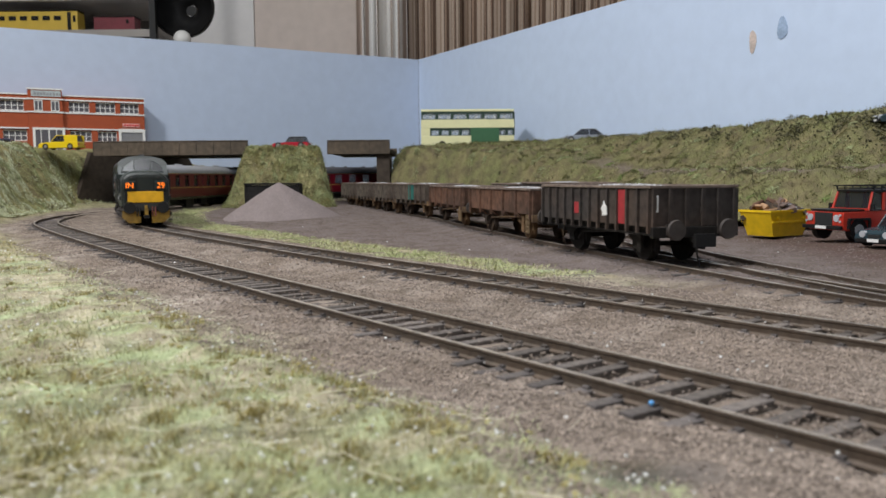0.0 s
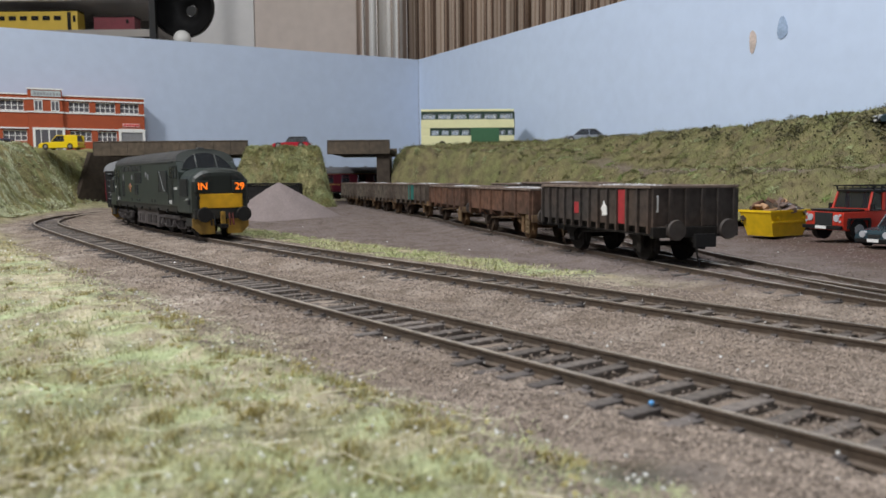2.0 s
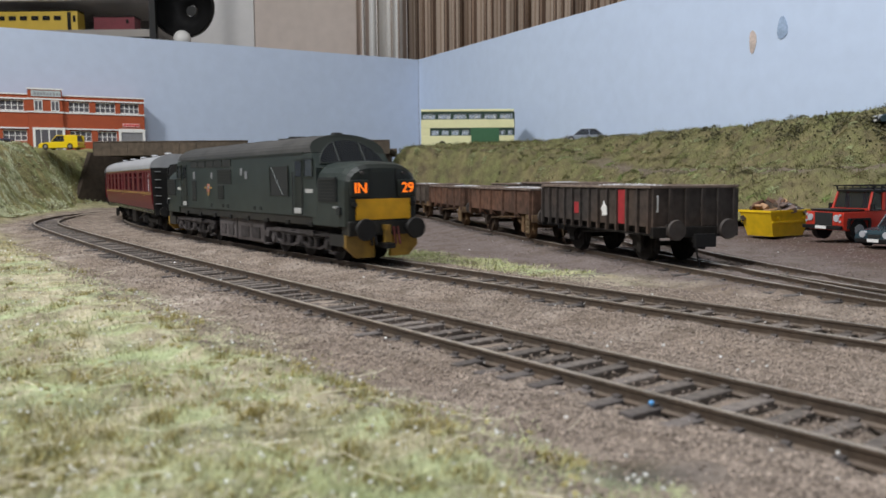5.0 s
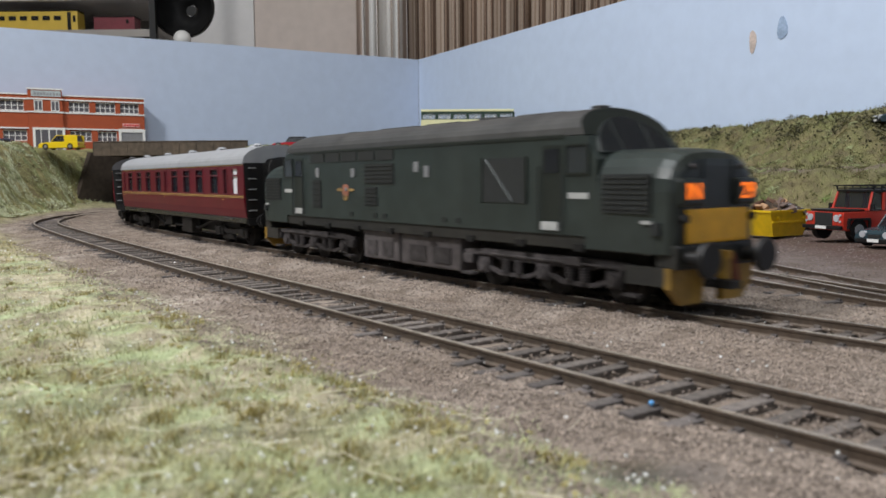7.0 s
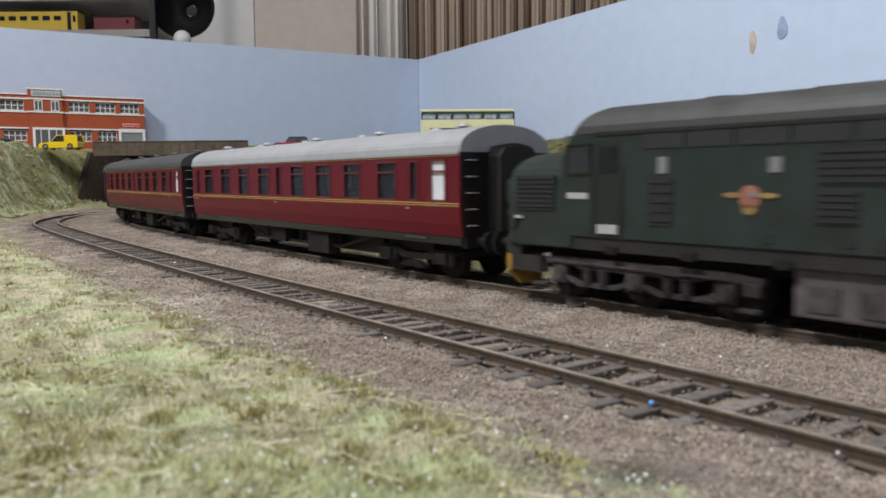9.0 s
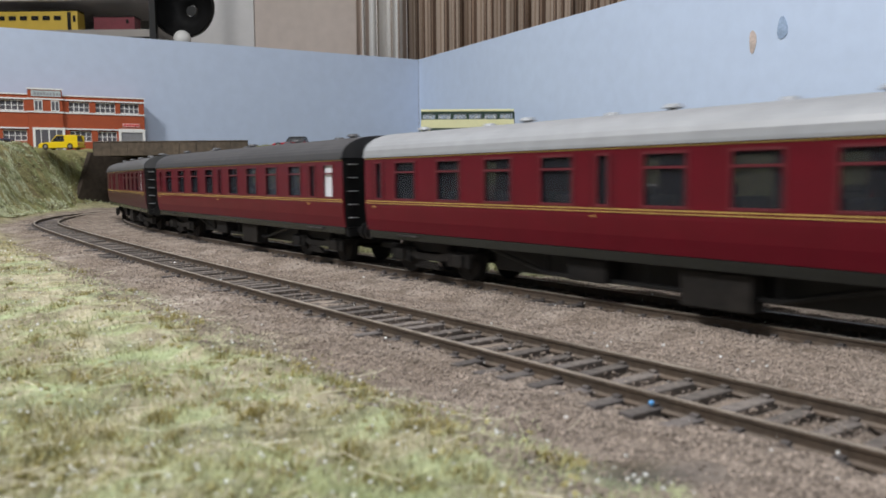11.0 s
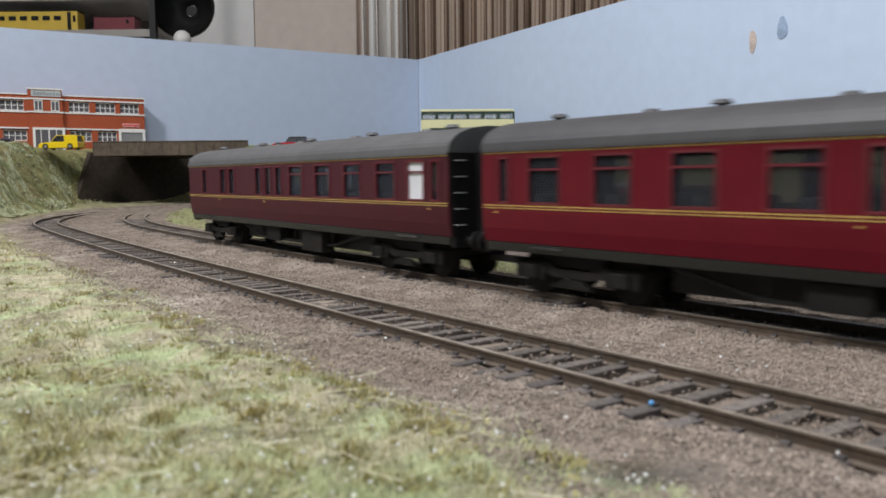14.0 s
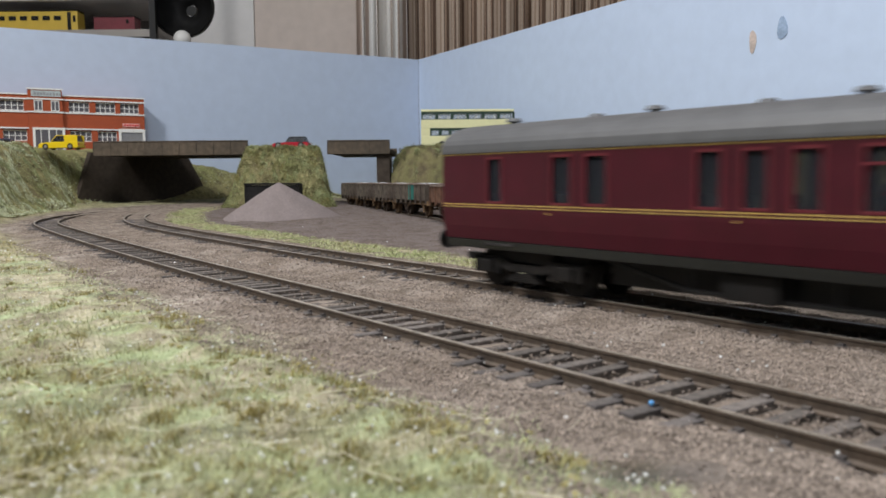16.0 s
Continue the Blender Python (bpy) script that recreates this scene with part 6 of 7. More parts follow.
    part("door_frame", boxes((X(213), X(217), -0.0013, 0.0005, 0.066, 0.111), (X(254), X(258), -0.0013, 0.0005, 0.066, 0.111), (X(217), X(254), -0.0013, 0.0005, 0.1062, 0.1115)), M["white"], t)
    s2 = part("sign", boxes((X(220), X(249), -0.0013, -0.0002, 0.1140, 0.1195)), M["pink"], t, "small pink sign board")
    for k in range(6):
        part("lettering_bar", boxes((X(222) + k * 0.0038, X(222) + k * 0.0038 + 0.0026, -0.0017, -0.0014, 0.1155, 0.118)), M["red"], s2)


M["sign"] = mat("sign_board", (0.5, 0.55, 0.56), 0.6)
M["pink"] = mat("pink_sign", (0.75, 0.35, 0.32), 0.6)
factory()


def car(name, label, category, paint, m, length, width, height, cabin, glassy=0.55, wheel=0.0042, roof=None, van=False):
    """A small die-cast car; x forward. cabin: the roof's rear, front and the screens' feet as parts of the length."""
    t = thing(name, label, category, m=m)
    h, w = length / 2, width / 2
    zb, zw = 0.0022, height * glassy
    prof = [(-h, zb + 0.001), (-h, zw * 0.85), (-h + 0.0012, zw), (-h + cabin[0] * length, zw), (-h + cabin[3] * length, zw * 0.98), (h - 0.003, zw * 0.86), (h - 0.0006, zw * 0.7), (h, zw * 0.45), (h - 0.0006, zb), (-h + 0.001, zb)]
    bm = bmesh.new()
    loft(bm, [[(x, y, z if k == 1 else zb + (z - zb) * 0.9) for x, z in prof] for y, k in ((-w, 0), (-w + 0.0012, 1), (w - 0.0012, 1), (w, 0))])
    part("body", bm, paint, t)
    a, b, c, d = [-h + f * length for f in cabin]
    ring0 = [(a, -w + 0.001), (d, -w + 0.001), (d, w - 0.001), (a, w - 0.001)]
    ring1 = [(b, -w + 0.0028), (c, -w + 0.0028), (c, w - 0.0028), (b, w - 0.0028)]
    part("glazing", loft(bmesh.new(), [[(x, y, zw - 0.0002) for x, y in ring0], [(x, y, height - 0.0008) for x, y in ring1]]), M["glass"], t)
    part("roof", boxes((b - 0.0004, c + 0.0004, -w + 0.0024, w - 0.0024, height - 0.0009, height), bevel=0.0003), roof or paint, t)
    if van:
        for sy in (-1, 1):
            part("load_panel", boxes((a - 0.0004, c - 0.011, *sorted((sy * (w - 0.0026), sy * (w - 0.0006))), zw - 0.0004, height - 0.0005), bevel=0.0003), paint, t)
    for sx, lo, hi in ((0, a, b), (1, d, c)):
        for sy in (-1, 1):
            bm = bmesh.new()
            cyl(bm, (lo, sy * (w - 0.0011), zw - 0.0003), (hi, sy * (w - 0.0027), height - 0.0006), 0.0005, 6)
            part("roof_pillar", bm, roof or paint, t)
    for sy in (-1, 1):
        bm = bmesh.new()
        xm = (b + c) / 2 - 0.001
        cyl(bm, (xm, sy * (w - 0.0011), zw - 0.0003), (xm, sy * (w - 0.0027), height - 0.0006), 0.0005, 6)
        part("roof_pillar", bm, roof or paint, t)
        for x in (-h * 0.62, h * 0.64):
            bm = bmesh.new()
            cyl(bm, (x, sy * (w - 0.0022), wheel), (x, sy * (w + 0.0003), wheel), wheel, 20)
            wh = part("wheel", bm, M["black"], t)
            bm = bmesh.new()
            cyl(bm, (x, sy * (w + 0.0003), wheel), (x, sy * (w + 0.0006), wheel), wheel * 0.6, 14)
            part("hub", bm, M["steel"], wh)
        bm = bmesh.new()
        cyl(bm, (h - 0.002, sy * (w - 0.0045), zw * 0.66), (h + 0.0003, sy * (w - 0.0045), zw * 0.66), 0.0017, 14)
        part("headlight", bm, M["lens"], t)
        part("rear_light", boxes((-h - 0.0003, -h + 0.0003, *sorted((sy * (w - 0.0035), sy * (w - 0.001))), zw * 0.6, zw * 0.8)), M["red"], t)
    part("bumper", boxes((h - 0.0012, h + 0.0008, -w + 0.001, w - 0.001, zb + 0.0006, zb + 0.0024), bevel=0.0003), M["black"], t)
    part("number_bar", boxes((h + 0.0008, h + 0.001, -0.0032, 0.0032, zb + 0.0008, zb + 0.0024)), M["white"], t)
    part("front_grille", boxes((h - 0.001, h + 0.0002, -0.0035, 0.0035, zw * 0.5, zw * 0.66)), M["grille"], t)
    return t


M["lens"] = mat("headlight_lens", (0.45, 0.46, 0.48), 0.2, vary=0.1)
M["blue_dk"] = mat("dark_blue_paint", (0.02, 0.03, 0.10), 0.3, vary=0.05)
M["teal_dk"] = mat("dark_slate_green_paint", (0.025, 0.045, 0.055), 0.25, vary=0.05)
M["van_yellow"] = mat("van_yellow_paint", (0.78, 0.55, 0.01), 0.35, vary=0.05)
M["car_red"] = mat("deep_red_paint", (0.42, 0.012, 0.03), 0.25, vary=0.05)
M["silver"] = mat("silver_grey_paint", (0.33, 0.36, 0.42), 0.3, metal=0.4, vary=0.05)
M["cream"] = mat("cream_bus_paint", (0.75, 0.72, 0.42), 0.4, vary=0.05)
M["bus_green"] = mat("bus_green_paint", (0.045, 0.13, 0.06), 0.4, vary=0.06)
M["bus_dark"] = mat("dark_green_pillar", (0.02, 0.045, 0.03), 0.4, vary=0.1)
M["lr_red"] = mat("orange_red_paint", (0.55, 0.045, 0.025), 0.35, vary=0.06)


def drop(x, y, fn):
    return float(fn(np.array([x]), np.array([y]))[0])


rx, ry = -0.4985, 1.085
car("van", "bright yellow small van on the road by the factory", "van", M["van_yellow"], pose(rx + 0.0085, ry - 0.025, 0.0742, 0, 0, 176), 0.052, 0.020, 0.0182, (0.02, 0.06, 0.56, 0.68), 0.55, 0.0038, None, True)
car("car", "dark blue saloon car parked on the road", "car", M["blue_dk"], pose(-0.575, 1.07, 0.0718, 0, 0, 186), 0.053, 0.021, 0.0175, (0.12, 0.24, 0.55, 0.7), 0.55, 0.0038)
car("car", "deep red small convertible with a black roof on the mound", "car", M["car_red"], pose(-0.187, 1.022, 0.0712, 0, 0, 176), 0.045, 0.019, 0.0148, (0.06, 0.12, 0.52, 0.62), 0.55, 0.0040, M["black"])
car("car", "silver grey saloon car parked on the hilltop", "car", M["silver"], pose(0.185, 1.06, 0.0775, 0, 0, 170), 0.056, 0.0215, 0.0175, (0.1, 0.28, 0.6, 0.76), 0.55, 0.0040)
car("car", "dark slate car parked high on the hill", "car", M["teal_dk"], pose(0.384, 0.672, 0.0740, 0, 0, 170), 0.055, 0.021, 0.0175, (0.1, 0.28, 0.6, 0.76), 0.55, 0.0040)
car("car", "dark slate blue hatchback parked in the yard", "car", M["teal_dk"], pose(0.2385, 0.418, GROUND_Z + 0.0005, 0, 0, 205), 0.050, 0.022, 0.0185, (0.05, 0.14, 0.56, 0.68), 0.55, 0.0042)


def bus(m):
    t = thing("double_decker_bus", "cream and green double-decker bus on the hilltop road", "bus", m=m)
    h, w, z1 = 0.0668, 0.0160, 0.0570
    part("lower_body", boxes((-h, h, -w, w, 0.004, 0.0195), bevel=0.0008), M["cream"], t)
    part("middle_band", boxes((-h, h, -w, w, 0.0305, 0.0425), bevel=0.0004), M["cream"], t)
    part("roof", boxes((-h, h, -w, w, 0.0535, z1), bevel=0.0012), M["cream"], t)
    part("green_panel", boxes((0.005, 0.045, -w - 0.0004, -w - 0.0001, 0.010, 0.030)), M["bus_green"], t, "dark green panel")
    part("engine_panel", boxes((0.0042, 0.045, -w + 0.0001, w - 0.0001, 0.0196, 0.0304)), M["bus_green"], t)
    for z0, z2, x0, x1, n in ((0.0426, 0.0534, -h + 0.0004, h - 0.0004, 6), (0.0196, 0.0304, -h + 0.013, 0.004, 4), (0.0196, 0.0304, 0.0455, h - 0.0004, 2)):
        for sy in (-1, 1):
            for i in range(n):
                a, b = x0 + (x1 - x0) * i / n, x0 + (x1 - x0) * (i + 1) / n
                wn = part("window", boxes((a + 0.0011, b - 0.0011, sy * (w - 0.0008) - 0.0002, sy * (w - 0.0008) + 0.0002, z0, z2)), M["clear"], t)
                part("window_frame", boxes((a, a + 0.0019, sy * (w - 0.0007) - 0.0006, sy * (w - 0.0007) + 0.0006, z0, z2), (b - 0.0019, b, sy * (w - 0.0007) - 0.0006, sy * (w - 0.0007) + 0.0006, z0, z2),
                                           (a + 0.0019, b - 0.0019, sy * (w - 0.0007) - 0.0006, sy * (w - 0.0007) + 0.0006, z2 - 0.0026, z2), (a + 0.0019, b - 0.0019, sy * (w - 0.0007) - 0.0006, sy * (w - 0.0007) + 0.0006, z0, z0 + 0.0008)), M["bus_dark"], wn)
    for i in range(9):
        x = -h + 0.012 + i * 0.0132
        for sy in (-1, 1):
            part("seat", boxes((x, x + 0.003, *sorted((sy * 0.004, sy * 0.0135)), 0.0427, 0.0475)), M["white"], t)
    part("dark_front", boxes((h + 0.0001, h + 0.0007, -w + 0.001, w - 0.001, 0.019, 0.0525)), M["glass"], t)
    part("front_corner", boxes((-h, -h + 0.0128, -w + 0.0001, w - 0.0001, 0.0196, 0.0304)), M["cream"], t)
    for x in (-h * 0.55, h * 0.62):
        for sy in (-1, 1):
            bm = bmesh.new()
            cyl(bm, (x, sy * (w - 0.003), 0.006), (x, sy * (w + 0.0002), 0.006), 0.006, 20)
            part("wheel", bm, M["black"], t)


bus(pose(0.0365, 1.195, 0.0742, 0, 0, 1.5))


def off_roader(m):
    t = thing("off_road_vehicle", "red four-wheel-drive with black bonnet and roof rack", "off-road car", m=m)
    h, w = 0.0295, 0.0118
    z0 = 0.0052
    part("body", loft(bmesh.new(), [[(x, y, z) for x, z in ((-h, z0), (-h, 0.0145), (h - 0.0005, 0.0140), (h, 0.013), (h, z0 + 0.0008), (h - 0.002, z0))] for y in (-w, w)]), M["lr_red"], t)
    part("bonnet", boxes((h - 0.0155, h - 0.0008, -w + 0.0018, w - 0.0018, 0.0142, 0.0153), bevel=0.0004), M["black"], t, "matt black bonnet")
    part("glazing", loft(bmesh.new(), [[(x, y, z) for x, y in q] for z, q in ((0.0146, ((-h, -w + 0.0004), (h - 0.0165, -w + 0.0004), (h - 0.0165, w - 0.0004), (-h, w - 0.0004))), (0.0232, ((-h + 0.0006, -w + 0.0012), (h - 0.0195, -w + 0.0012), (h - 0.0195, w - 0.0012), (-h + 0.0006, w - 0.0012))))]), M["glass"], t)
    part("roof", boxes((-h, h - 0.0188, -w + 0.0006, w - 0.0006, 0.0233, 0.0246), bevel=0.0004), M["black"], t)
    for x in (-h + 0.0008, -0.0085, 0.0035):
        for sy in (-1, 1):
            part("pillar", boxes((x - 0.0008, x + 0.0008, *sorted((sy * (w - 0.0014), sy * (w - 0.0001))), 0.0146, 0.0232)), M["lr_red"], t)
    for sy in (-1, 1):
        bm = bmesh.new()
        cyl(bm, (h - 0.0163, sy * (w - 0.0006), 0.0146), (h - 0.0192, sy * (w - 0.0012), 0.0234), 0.0006, 6)
        part("screen_pillar", bm, M["lr_red"], t)
    part("screen_bar", boxes((h - 0.0162, h - 0.0152, -w + 0.0006, w - 0.0006, 0.0147, 0.0156)), M["lr_red"], t)
    rack = part("roof_rack", boxes((-h, h - 0.017, -w, -w + 0.0006, 0.0262, 0.0268), (-h, h - 0.017, w - 0.0006, w, 0.0262, 0.0268), (h - 0.0176, h - 0.017, -w + 0.0006, w - 0.0006, 0.0262, 0.0268), (-h, -h + 0.0006, -w + 0.0006, w - 0.0006, 0.0262, 0.0268)), M["black"], t)
    for i in range(8):
        x = -h + 0.003 + i * 0.0052
        part("rack_slat", boxes((x, x + 0.0007, -w + 0.0006, w - 0.0006, 0.0250, 0.0255)), M["black"], rack)
        for sy in (-1, 1):
            part("rack_post", boxes((x, x + 0.0006, *sorted((sy * (w - 0.0008), sy * (w - 0.0002))), 0.0246, 0.0263)), M["black"], rack)
    part("front_grille", boxes((h, h + 0.0007, -0.0055, 0.0055, 0.0075, 0.0138)), M["grille"], t)
    for sy in (-1, 1):
        part("light_panel", boxes((h, h + 0.0005, *sorted((sy * 0.0057, sy * 0.0112)), 0.0078, 0.0138)), M["lr_red"], t)
        for y, z, r in ((0.0082, 0.0112, 0.0017), (0.0105, 0.0126, 0.0006), (0.0105, 0.0096, 0.0006)):
            bm = bmesh.new()
            cyl(bm, (h + 0.0004, sy * y, z), (h + 0.0011, sy * y, z), r, 16)
            part("headlight", bm, M["lens"], t)
        for x in (h - 0.0095, -h + 0.0125):
            part("wheel_arch", boxes((x - 0.0068, x + 0.0068, *sorted((sy * (w - 0.0005), sy * (w + 0.0012))), 0.0102, 0.0112), (x - 0.0072, x - 0.006, *sorted((sy * (w - 0.0005), sy * (w + 0.0012))), 0.0060, 0.0102), (x + 0.006, x + 0.0072, *sorted((sy * (w - 0.0005), sy * (w + 0.0012))), 0.0060, 0.0102)), M["black"], t)
            bm = bmesh.new()
            cyl(bm, (x, sy * (w - 0.0028), 0.0054), (x, sy * (w + 0.0006), 0.0054), 0.0054, 24)
            wh = part("wheel", bm, M["black"], t)
            bm = bmesh.new()
            cyl(bm, (x, sy * (w + 0.0006), 0.0054), (x, sy * (w + 0.0010), 0.0054), 0.0028, 16)
            part("rim", bm, M["grey"], wh)
        part("door_mirror", boxes((h - 0.0175, h - 0.0165, *sorted((sy * (w + 0.0002), sy * (w + 0.0022))), 0.0150, 0.0178)), M["black"], t)
    part("bumper", boxes((h + 0.0005, h + 0.0022, -w - 0.0004, w + 0.0004, 0.0058, 0.0076), bevel=0.0003), M["black"], t)
    part("number_bar", boxes((h + 0.0022, h + 0.0024, -0.0034, 0.0034, 0.0060, 0.0074)), M["white"], t)


off_roader(pose(0.239, 0.4565, GROUND_Z + 0.0015, 0, 0, -160) @ Matrix.Diagonal((1.1, 1.1, 1.12, 1)))


def skip():
    t = thing("skip", "yellow builder's skip heaped with scrap and rubble", "skip", m=pose(0.1995, 0.489, GROUND_Z + 0.0015, 0, 0, 29))
    h, w, z1 = 0.0180, 0.0112, 0.0142
    out0, out1 = [(-h * 0.72, -w * 0.82), (h * 0.72, -w * 0.82), (h * 0.72, w * 0.82), (-h * 0.72, w * 0.82)], [(-h, -w), (h, -w), (h, w), (-h, w)]
    bm = bmesh.new()
    rings = [[(x, y, 0.0) for x, y in out0], [(x, y, z1) for x, y in out1], [(x * 0.94, y * 0.92, z1) for x, y in out1], [(x * 0.94, y * 0.92, 0.002) for x, y in out0]]
    loft(bm, rings)
    body = part("body", bm, M["skip"], t)
    part("rim", boxes((-h - 0.0006, h + 0.0006, -w - 0.0007, -w + 0.0006, z1, z1 + 0.0012), (-h - 0.0006, h + 0.0006, w - 0.0006, w + 0.0007, z1, z1 + 0.0012), (-h - 0.0006, -h + 0.0006, -w + 0.0006, w - 0.0006, z1, z1 + 0.0012), (h - 0.0006, h + 0.0006, -w + 0.0006, w - 0.0006, z1, z1 + 0.0012)), M["skip"], t)
    for sy in (-1, 1):
        for x in (-0.011, 0.011):
            bm = bmesh.new()
            cyl(bm, (x, sy * (w + 0.0006), 0.0108), (x, sy * (w - 0.0008), 0.0108), 0.001, 10)
            part("lifting_lug", bm, M["skip"], t)
        part("side_rib", boxes((-h * 0.9, h * 0.9, *sorted((sy * w * 0.94, sy * (w * 0.94 + 0.0009))), 0.0080, 0.0090)), M["skip"], t)
    rnd = random.Random(4)
    mats = [M["rust"], M["scrap_brown"], M["grey"], M["scrap_tan"], M["wagon_brown"]]
    for k in range(46):
        x, y = rnd.uniform(-0.0145, 0.0145), rnd.uniform(-0.0085, 0.0085)
        z = 0.0125 + 0.0065 * max(0, 1 - (x / 0.017) ** 2 - (y / 0.011) ** 2) + rnd.uniform(-0.002, 0.001)
        a, b, c = rnd.uniform(0.002, 0.006), rnd.uniform(0.0012, 0.004), rnd.uniform(0.0004, 0.0016)
        o = part("scrap_piece", boxes((-a, a, -b, b, -c, c), bevel=0.0002), mats[k % 5], t)
        o.matrix_basis = pose(x, y, z, rnd.uniform(-45, 45), rnd.uniform(-45, 45), rnd.uniform(0, 180))


M["scrap_brown"] = mat("scrap_timber", (0.16, 0.11, 0.09), 0.8)
M["scrap_tan"] = mat("scrap_card", (0.42, 0.25, 0.14), 0.8)
skip()

# small things lying about
bead = bmesh.new()
bmesh.ops.create_icosphere(bead, subdivisions=3, radius=0.00044)
bead = part("bead", bead, mat("blue_bead", (0.12, 0.38, 0.75), 0.4), smooth=True)
bead.matrix_basis = pose(0.0322, 0.1243, -0.0012)
tagged(bead, "tiny blue bead lying on the ballast", "bead")
for bx, by, r in ((0.0478, 0.0945, 0.0008), (-0.0223, 0.3403, 0.0012), (-0.0056, 0.2926, 0.0010), (0.0391, 0.2335, 0.0006), (-0.118, 0.357, 0.0010)):
    bm = bmesh.new()
    bmesh.ops.create_icosphere(bm, subdivisions=1, radius=r)
    for v in bm.verts:
        v.co += Vector((noise.noise(v.co * 2500), noise.noise(v.co * 2600 + Vector((3, 1, 0))), noise.noise(v.co * 2400))) * r * 0.6
    o = part("stone", bm, M["fleck"])
    o.matrix_basis = pose(bx, by, -0.0028)
    tagged(o, "small pale stone beside the rails", "stone", "loose stones")


# ================= the room behind the layout =================
def curtain_mat(name, pale, dark, warm):
    m = mat(name, pale, 0.85, vary=0.08, scale=250, bump=0.15)
    nt = m.node_tree
    n, l = nt.nodes, nt.links
    uv = n.new("ShaderNodeAttribute")
    uv.attribute_name = "across"
    sep = n.new("ShaderNodeMath")
    sep.operation = "FRACT"
    l.new(uv.outputs["Fac"], sep.inputs[0])
    ramp = n.new("ShaderNodeValToRGB")
    ramp.color_ramp.interpolation = "CONSTANT"
    els = ramp.color_ramp.elements
    els[0].color, els[1].color, els[1].position = (*dark, 1), (*pale, 1), 0.24
    for p, c in ((0.5, warm), (0.62, pale), (0.8, dark), (0.88, warm)):
        e = els.new(p)
        e.color = (*c, 1)
    l.new(sep.outputs[0], ramp.inputs[0])
    hsv = next(k for k in n if k.type == "HUE_SAT")
    l.new(ramp.outputs[0], hsv.inputs["Color"])
    return m


def curtain(x0, x1, y, z0, z1, period, material, label, folds):
    n = 260
    verts, faces, across = [], [], []
    for i in range(n + 1):
        f = i / n
        x = x0 + (x1 - x0) * f
        d = 0.028 * math.sin(f * folds * math.tau) + 0.010 * math.sin(f * folds * 2.7 * math.tau + 1)
        for k, z in enumerate((z0, (z0 + z1) / 2, z1)):
            verts.append((x + 0.006 * math.sin(f * folds * 1.7 * math.tau + k * 0.3), y + d * (1 + 0.1 * k), z))
            across.append(f * (x1 - x0) * 1.25 / period)
    for i in range(n):
        for k in range(2):
            a = i * 3 + k
            faces.append((a, a + 3, a + 4, a + 1))
    ob = raw("curtain", verts, faces, material, smooth=True)
    at = ob.data.attributes.new("across", "FLOAT", "POINT")
    at.data.foreach_set("value", across)
    sol = ob.modifiers.new("thickness", "SOLIDIFY")
    sol.thickness = 0.0015
    return tagged(ob, label, "curtain")


curtain(-0.088, 1.2, 2.03, -0.1, 1.4, 0.030, curtain_mat("brown_stripe_curtain", (0.62, 0.5, 0.4), (0.16, 0.1, 0.07), (0.44, 0.31, 0.23)), "brown and tan vertically striped curtain in folds", 9)
curtain(-0.203, -0.083, 1.98, -0.1, 1.4, 0.034, curtain_mat("pale_stripe_curtain", (0.9, 0.88, 0.85), (0.5, 0.4, 0.34), (0.84, 0.8, 0.76)), "white and brown striped curtain edge", 2)

M["wall_beige"] = mat("beige_room_wall", (0.72, 0.62, 0.56), 0.9, vary=0.05, scale=40, bump=0.05)
M["wall_white"] = mat("white_room_wall", (0.84, 0.82, 0.81), 0.9, vary=0.04, scale=40, bump=0.05)
M["ceiling"] = mat("ceiling_paint", (0.8, 0.79, 0.77), 0.9, vary=0.03, scale=30)
M["carpet"] = mat("dark_carpet", (0.14, 0.12, 0.11), 0.95, vary=0.2, scale=200)
# west, east, south walls, ceiling and floor are unseen, added to bounce light
for nm, b, mt in (("wall_north", (-0.474, 2.6, 2.12, 2.2, -0.9, 1.9), "wall_beige"), ("wall_alcove", (-2.3, -0.475, 2.112, 2.2, -0.9, 1.9), "wall_white"), ("wall_west", (-2.4, -2.3, -1.6, 2.2, -0.9, 1.9), "wall_white"),
                  ("wall_east", (2.5, 2.6, -1.6, 2.12, -0.9, 1.9), "wall_white"), ("wall_south", (-2.3, 2.5, -1.7, -1.6, -0.9, 1.9), "wall_white"),
                  ("ceiling", (-2.4, 2.6, -1.7, 2.2, 1.9, 2.0), "ceiling"), ("floor", (-2.4, 2.6, -1.7, 2.2, -1.0, -0.9), "carpet")):
    tagged(part(nm, boxes(b), M[mt]), "plain painted room " + ("ceiling above the layout" if nm == "ceiling" else "carpeted floor below the layout" if nm == "floor" else "wall round the layout"), nm.split("_")[0], kind="structure")
tagged(part("baseboard_edge", boxes((-1.1, 1.3, -0.9, -0.02, -0.06, -0.012), (-1.1, 1.3, -0.02, 1.05, -0.06, -0.03)), M["board_edge"]), "timber baseboard under the layout scenery", "baseboard", kind="structure")


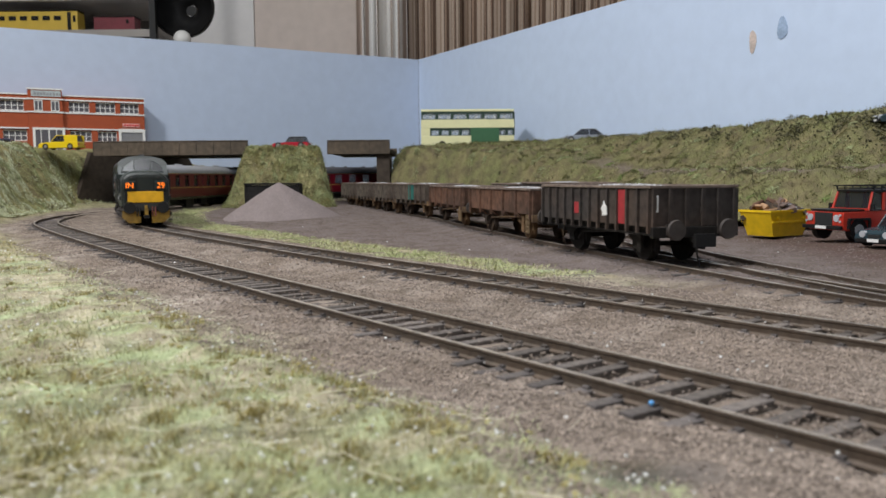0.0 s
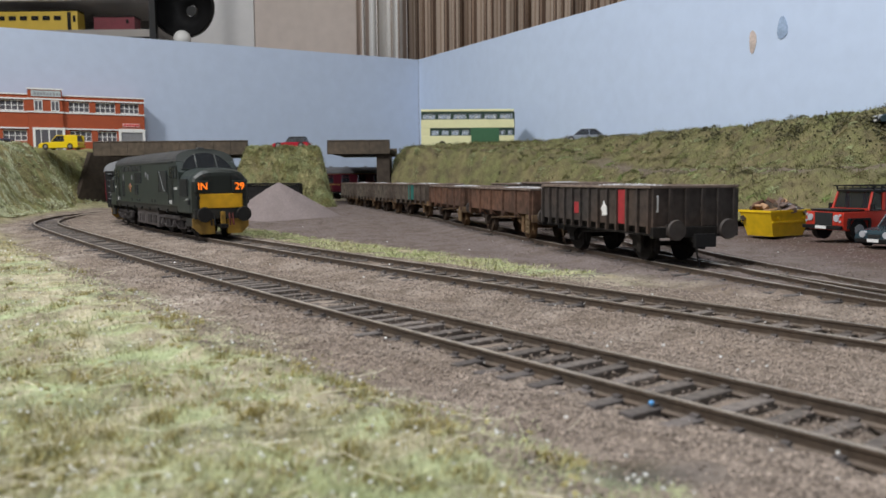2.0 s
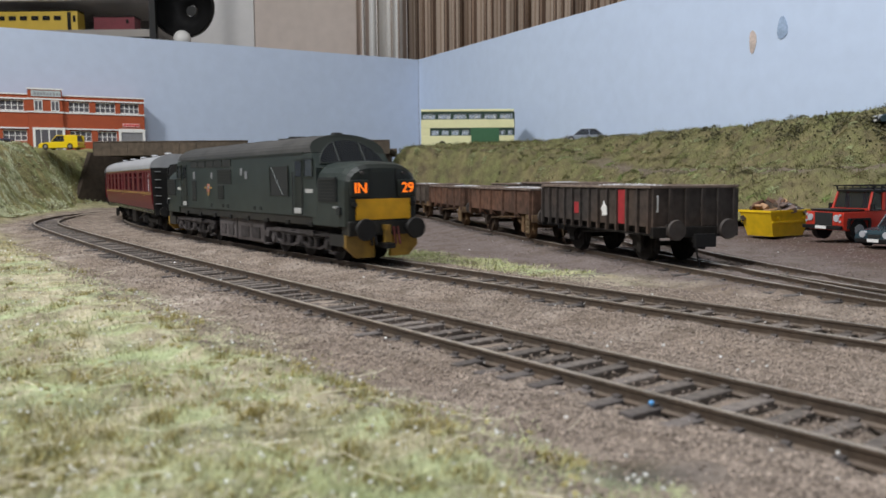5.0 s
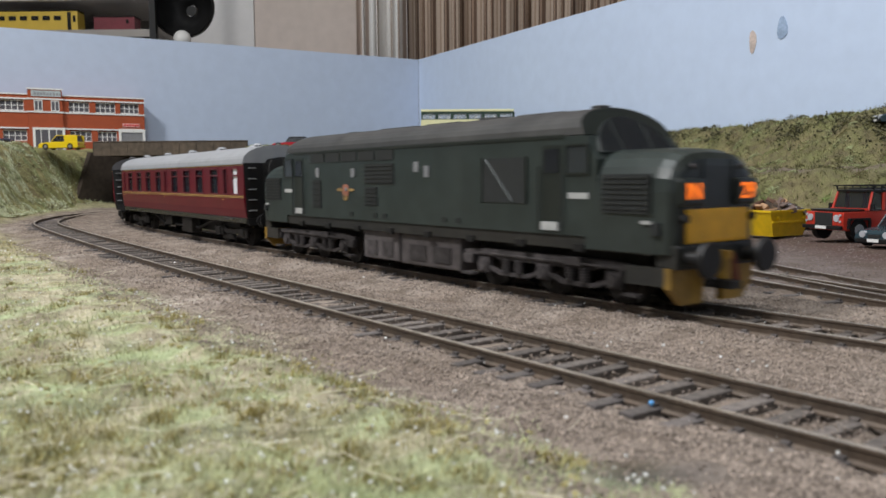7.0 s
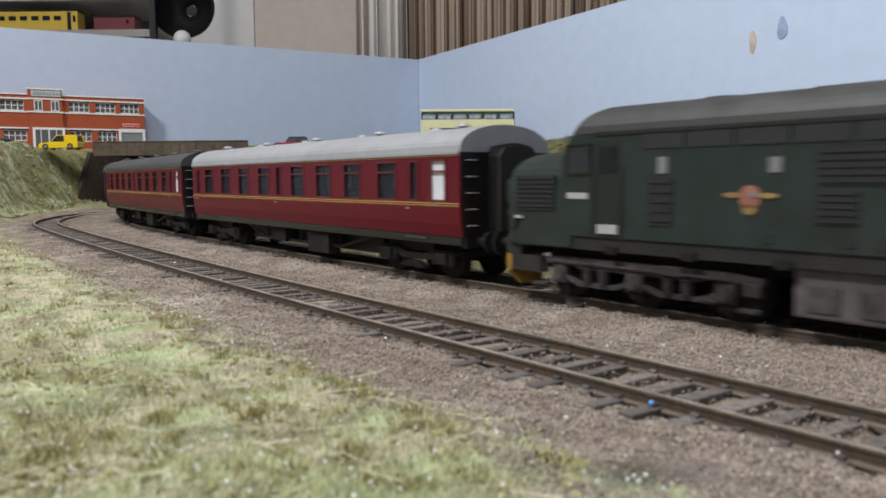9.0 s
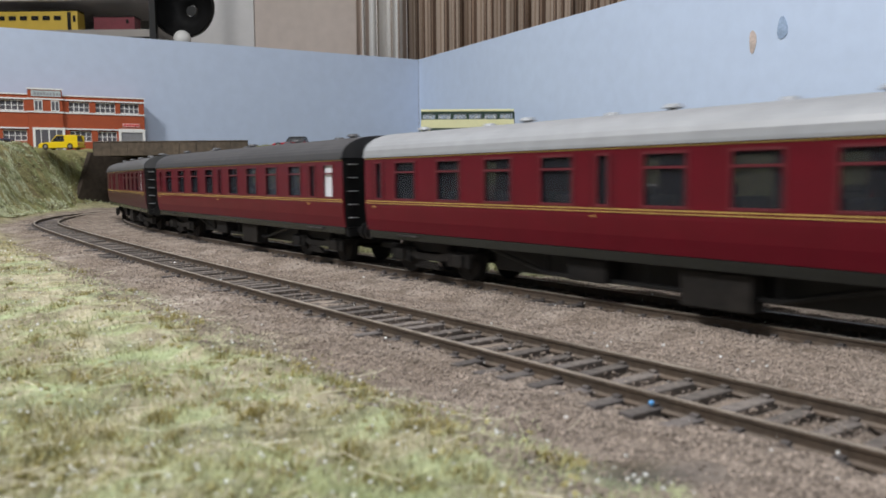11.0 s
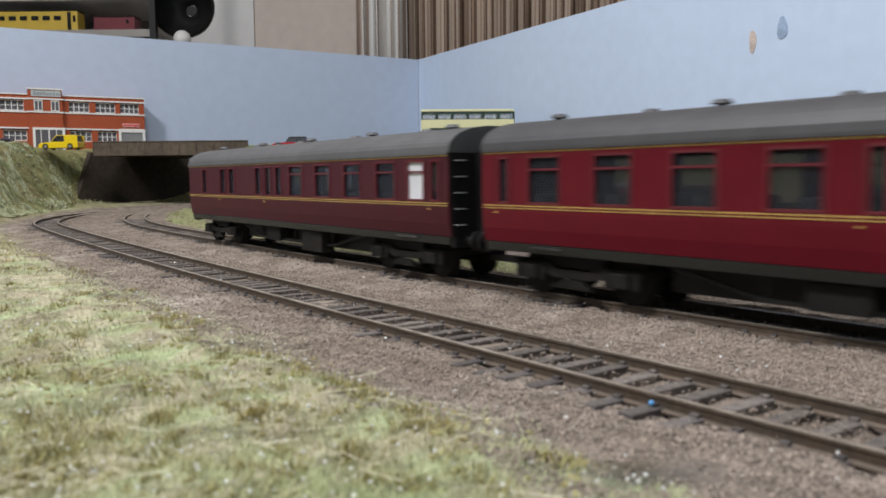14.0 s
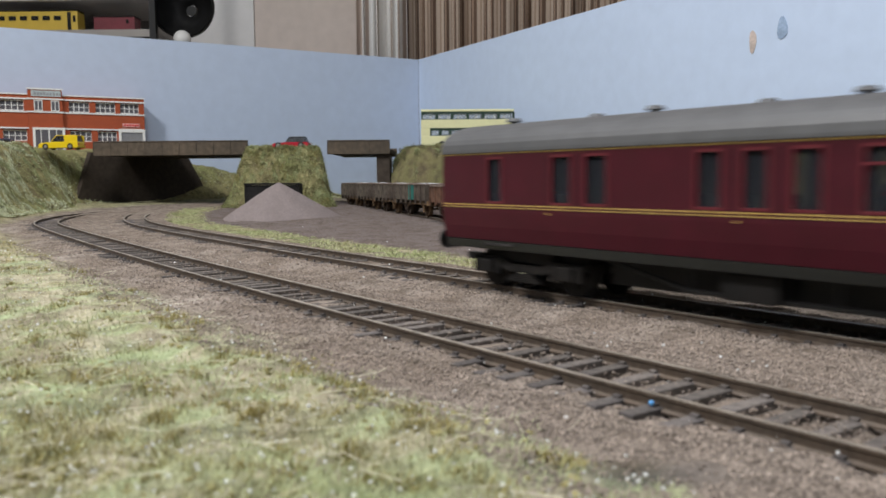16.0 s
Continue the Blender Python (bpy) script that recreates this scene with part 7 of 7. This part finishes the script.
def shelf_unit():
    t = thing("shelf_unit", "grey shelf unit with models on it behind the layout", "shelf")
    y0, y1 = 1.72, 1.95
    part("back_panel", boxes((-1.25, -0.667, y1, 2.111, -0.9, 0.75)), M["shelf"], t)
    part("shelf_board", boxes((-1.25, -0.602, y0, y1 - 0.0005, 0.330, 0.345)), M["shelf"], t)
    part("shelf_board", boxes((-1.25, -0.602, y0, y1 - 0.0005, 0.4055, 0.428)), M["wall_white"], t)
    part("side_panel", boxes((-0.6015, -0.589, y0 - 0.004, y0 + 0.012, -0.9, 0.75)), M["black"], t)
    r = thing("railcar", "yellow model railcar with dark windows on a shelf", "model railcar")
    x0, x1, yy = -0.96, -0.757, 1.735
    part("body", boxes((x0, x1, yy, yy + 0.036, 0.3455, 0.3860), bevel=0.002), M["railcar"], r)
    for i in range(7):
        x = x1 - 0.034 - i * 0.0235
        part("window", boxes((x - 0.015, x, yy - 0.0006, yy - 0.0001, 0.3675, 0.3765)), M["glass"], r)
    part("dark_band", boxes((x1 - 0.021, x1 - 0.0135, yy - 0.0007, yy - 0.0001, 0.3465, 0.384)), M["under"], r)
    part("end_window", boxes((x1 - 0.0095, x1 - 0.004, yy - 0.0006, yy - 0.0001, 0.364, 0.377)), M["glass"], r)
    part("roof", boxes((x0, x1, yy + 0.001, yy + 0.035, 0.3862, 0.3895), bevel=0.0012), M["under"], r)
    w = thing("van_wagon", "dull red model box van on a shelf", "model wagon")
    part("body", boxes((-0.728, -0.642, 1.745, 1.78, 0.3475, 0.3745), bevel=0.001), mat("dull_red_van", (0.17, 0.02, 0.03), 0.6), w)
    part("roof", boxes((-0.729, -0.641, 1.744, 1.781, 0.3747, 0.3775), bevel=0.001), M["under"], w)
    part("door_plate", boxes((-0.660, -0.654, 1.7440, 1.7448, 0.362, 0.3695)), M["under"], w)


M["shelf"] = mat("grey_beige_shelf", (0.36, 0.33, 0.30), 0.7, vary=0.06, scale=40)
M["railcar"] = mat("railcar_yellow", (0.62, 0.42, 0.05), 0.5, vary=0.08)
shelf_unit()


def reflector():
    t = thing("desk_lamp", "black bowl lamp shade with a white bulb", "lamp", m=look((-0.541, 1.74, 0.396), (-0.526, 0.3, 0.328)))
    rings = []
    for r, z in ((0.063, 0.0), (0.066, 0.002), (0.064, 0.02), (0.052, 0.05), (0.03, 0.07), (0.012, 0.076), (0.012, 0.074), (0.029, 0.067), (0.050, 0.048), (0.062, 0.019)):
        rings.append([(math.cos(k / 36 * math.tau) * r, math.sin(k / 36 * math.tau) * r, z) for k in range(36)])
    bm = loft(bmesh.new(), rings, caps=False)
    part("shade", bm, M["black"], t, smooth=True)
    bm = bmesh.new()
    bmesh.ops.create_uvsphere(bm, u_segments=20, v_segments=12, radius=0.018)
    bulb = part("bulb", bm, M["white"], t, "unlit white bulb", smooth=True)
    bulb.matrix_basis = pose(0, -0.0685, -0.006)
    bm = bmesh.new()
    cyl(bm, (0, 0, 0.07), (0, 0.0, 0.14), 0.011, 14)
    part("neck", bm, M["black"], t)


reflector()


# ================= train poses =================
# distance of the loco's leading face along the line, time by time
RUN_T = np.array([0.0, 0.5, 1.0, 1.5, 2.0, 2.5, 3.5, 4.0, 6.5, 7.0, 8.0, 9.0, 11.5, 12.0, 12.5, 13.0, 14.0, 14.5, 15.5, 16.0])
RUN_S = np.array([0.5154, 0.4636, 0.4232, 0.3915, 0.3588, 0.3305, 0.271, 0.2398, 0.0657, 0.021, -0.063, -0.154, -0.403, -0.4605, -0.518, -0.5755, -0.687, -0.7455, -0.871, -0.9365])
RUN_V = np.gradient(RUN_S, RUN_T)


def train_s(t):
    i = int(np.clip(np.searchsorted(RUN_T, t) - 1, 0, len(RUN_T) - 2))
    d = RUN_T[i + 1] - RUN_T[i]
    u = (t - RUN_T[i]) / d
    return float((2 * u ** 3 - 3 * u ** 2 + 1) * RUN_S[i] + (u ** 3 - 2 * u ** 2 + u) * d * RUN_V[i] + (3 * u ** 2 - 2 * u ** 3) * RUN_S[i + 1] + (u ** 3 - u ** 2) * d * RUN_V[i + 1])


def motions():
    times = [i * 0.25 for i in range(65)]
    spin_times = [i / 15 for i in range(241)]
    for veh, lead, pivot, bogies in TRAIN:
        def place(t, extra=0.0):
            return on_line(TRACK_B, train_s(t) + lead, pivot)
        walk(veh, [(t, place(t)) for t in times])
        for bogie, bx, axles, radius in bogies:
            rows = []
            for t in times:
                m = place(t)
                _, h = TRACK_B.at(train_s(t) + lead - bx)
                yaw = math.degrees(h) + 180 - math.degrees(m.to_euler().z)
                yaw = (yaw + 180) % 360 - 180
                rows.append((t, pose(bx, 0, 0, 0, 0, yaw)))
            walk(bogie, rows)
            for wheelset, ax in axles:
                walk(wheelset, [(t, pose(ax, 0, radius, 0, math.degrees((train_s(0) - train_s(t)) / radius), 0)) for t in spin_times])


motions()
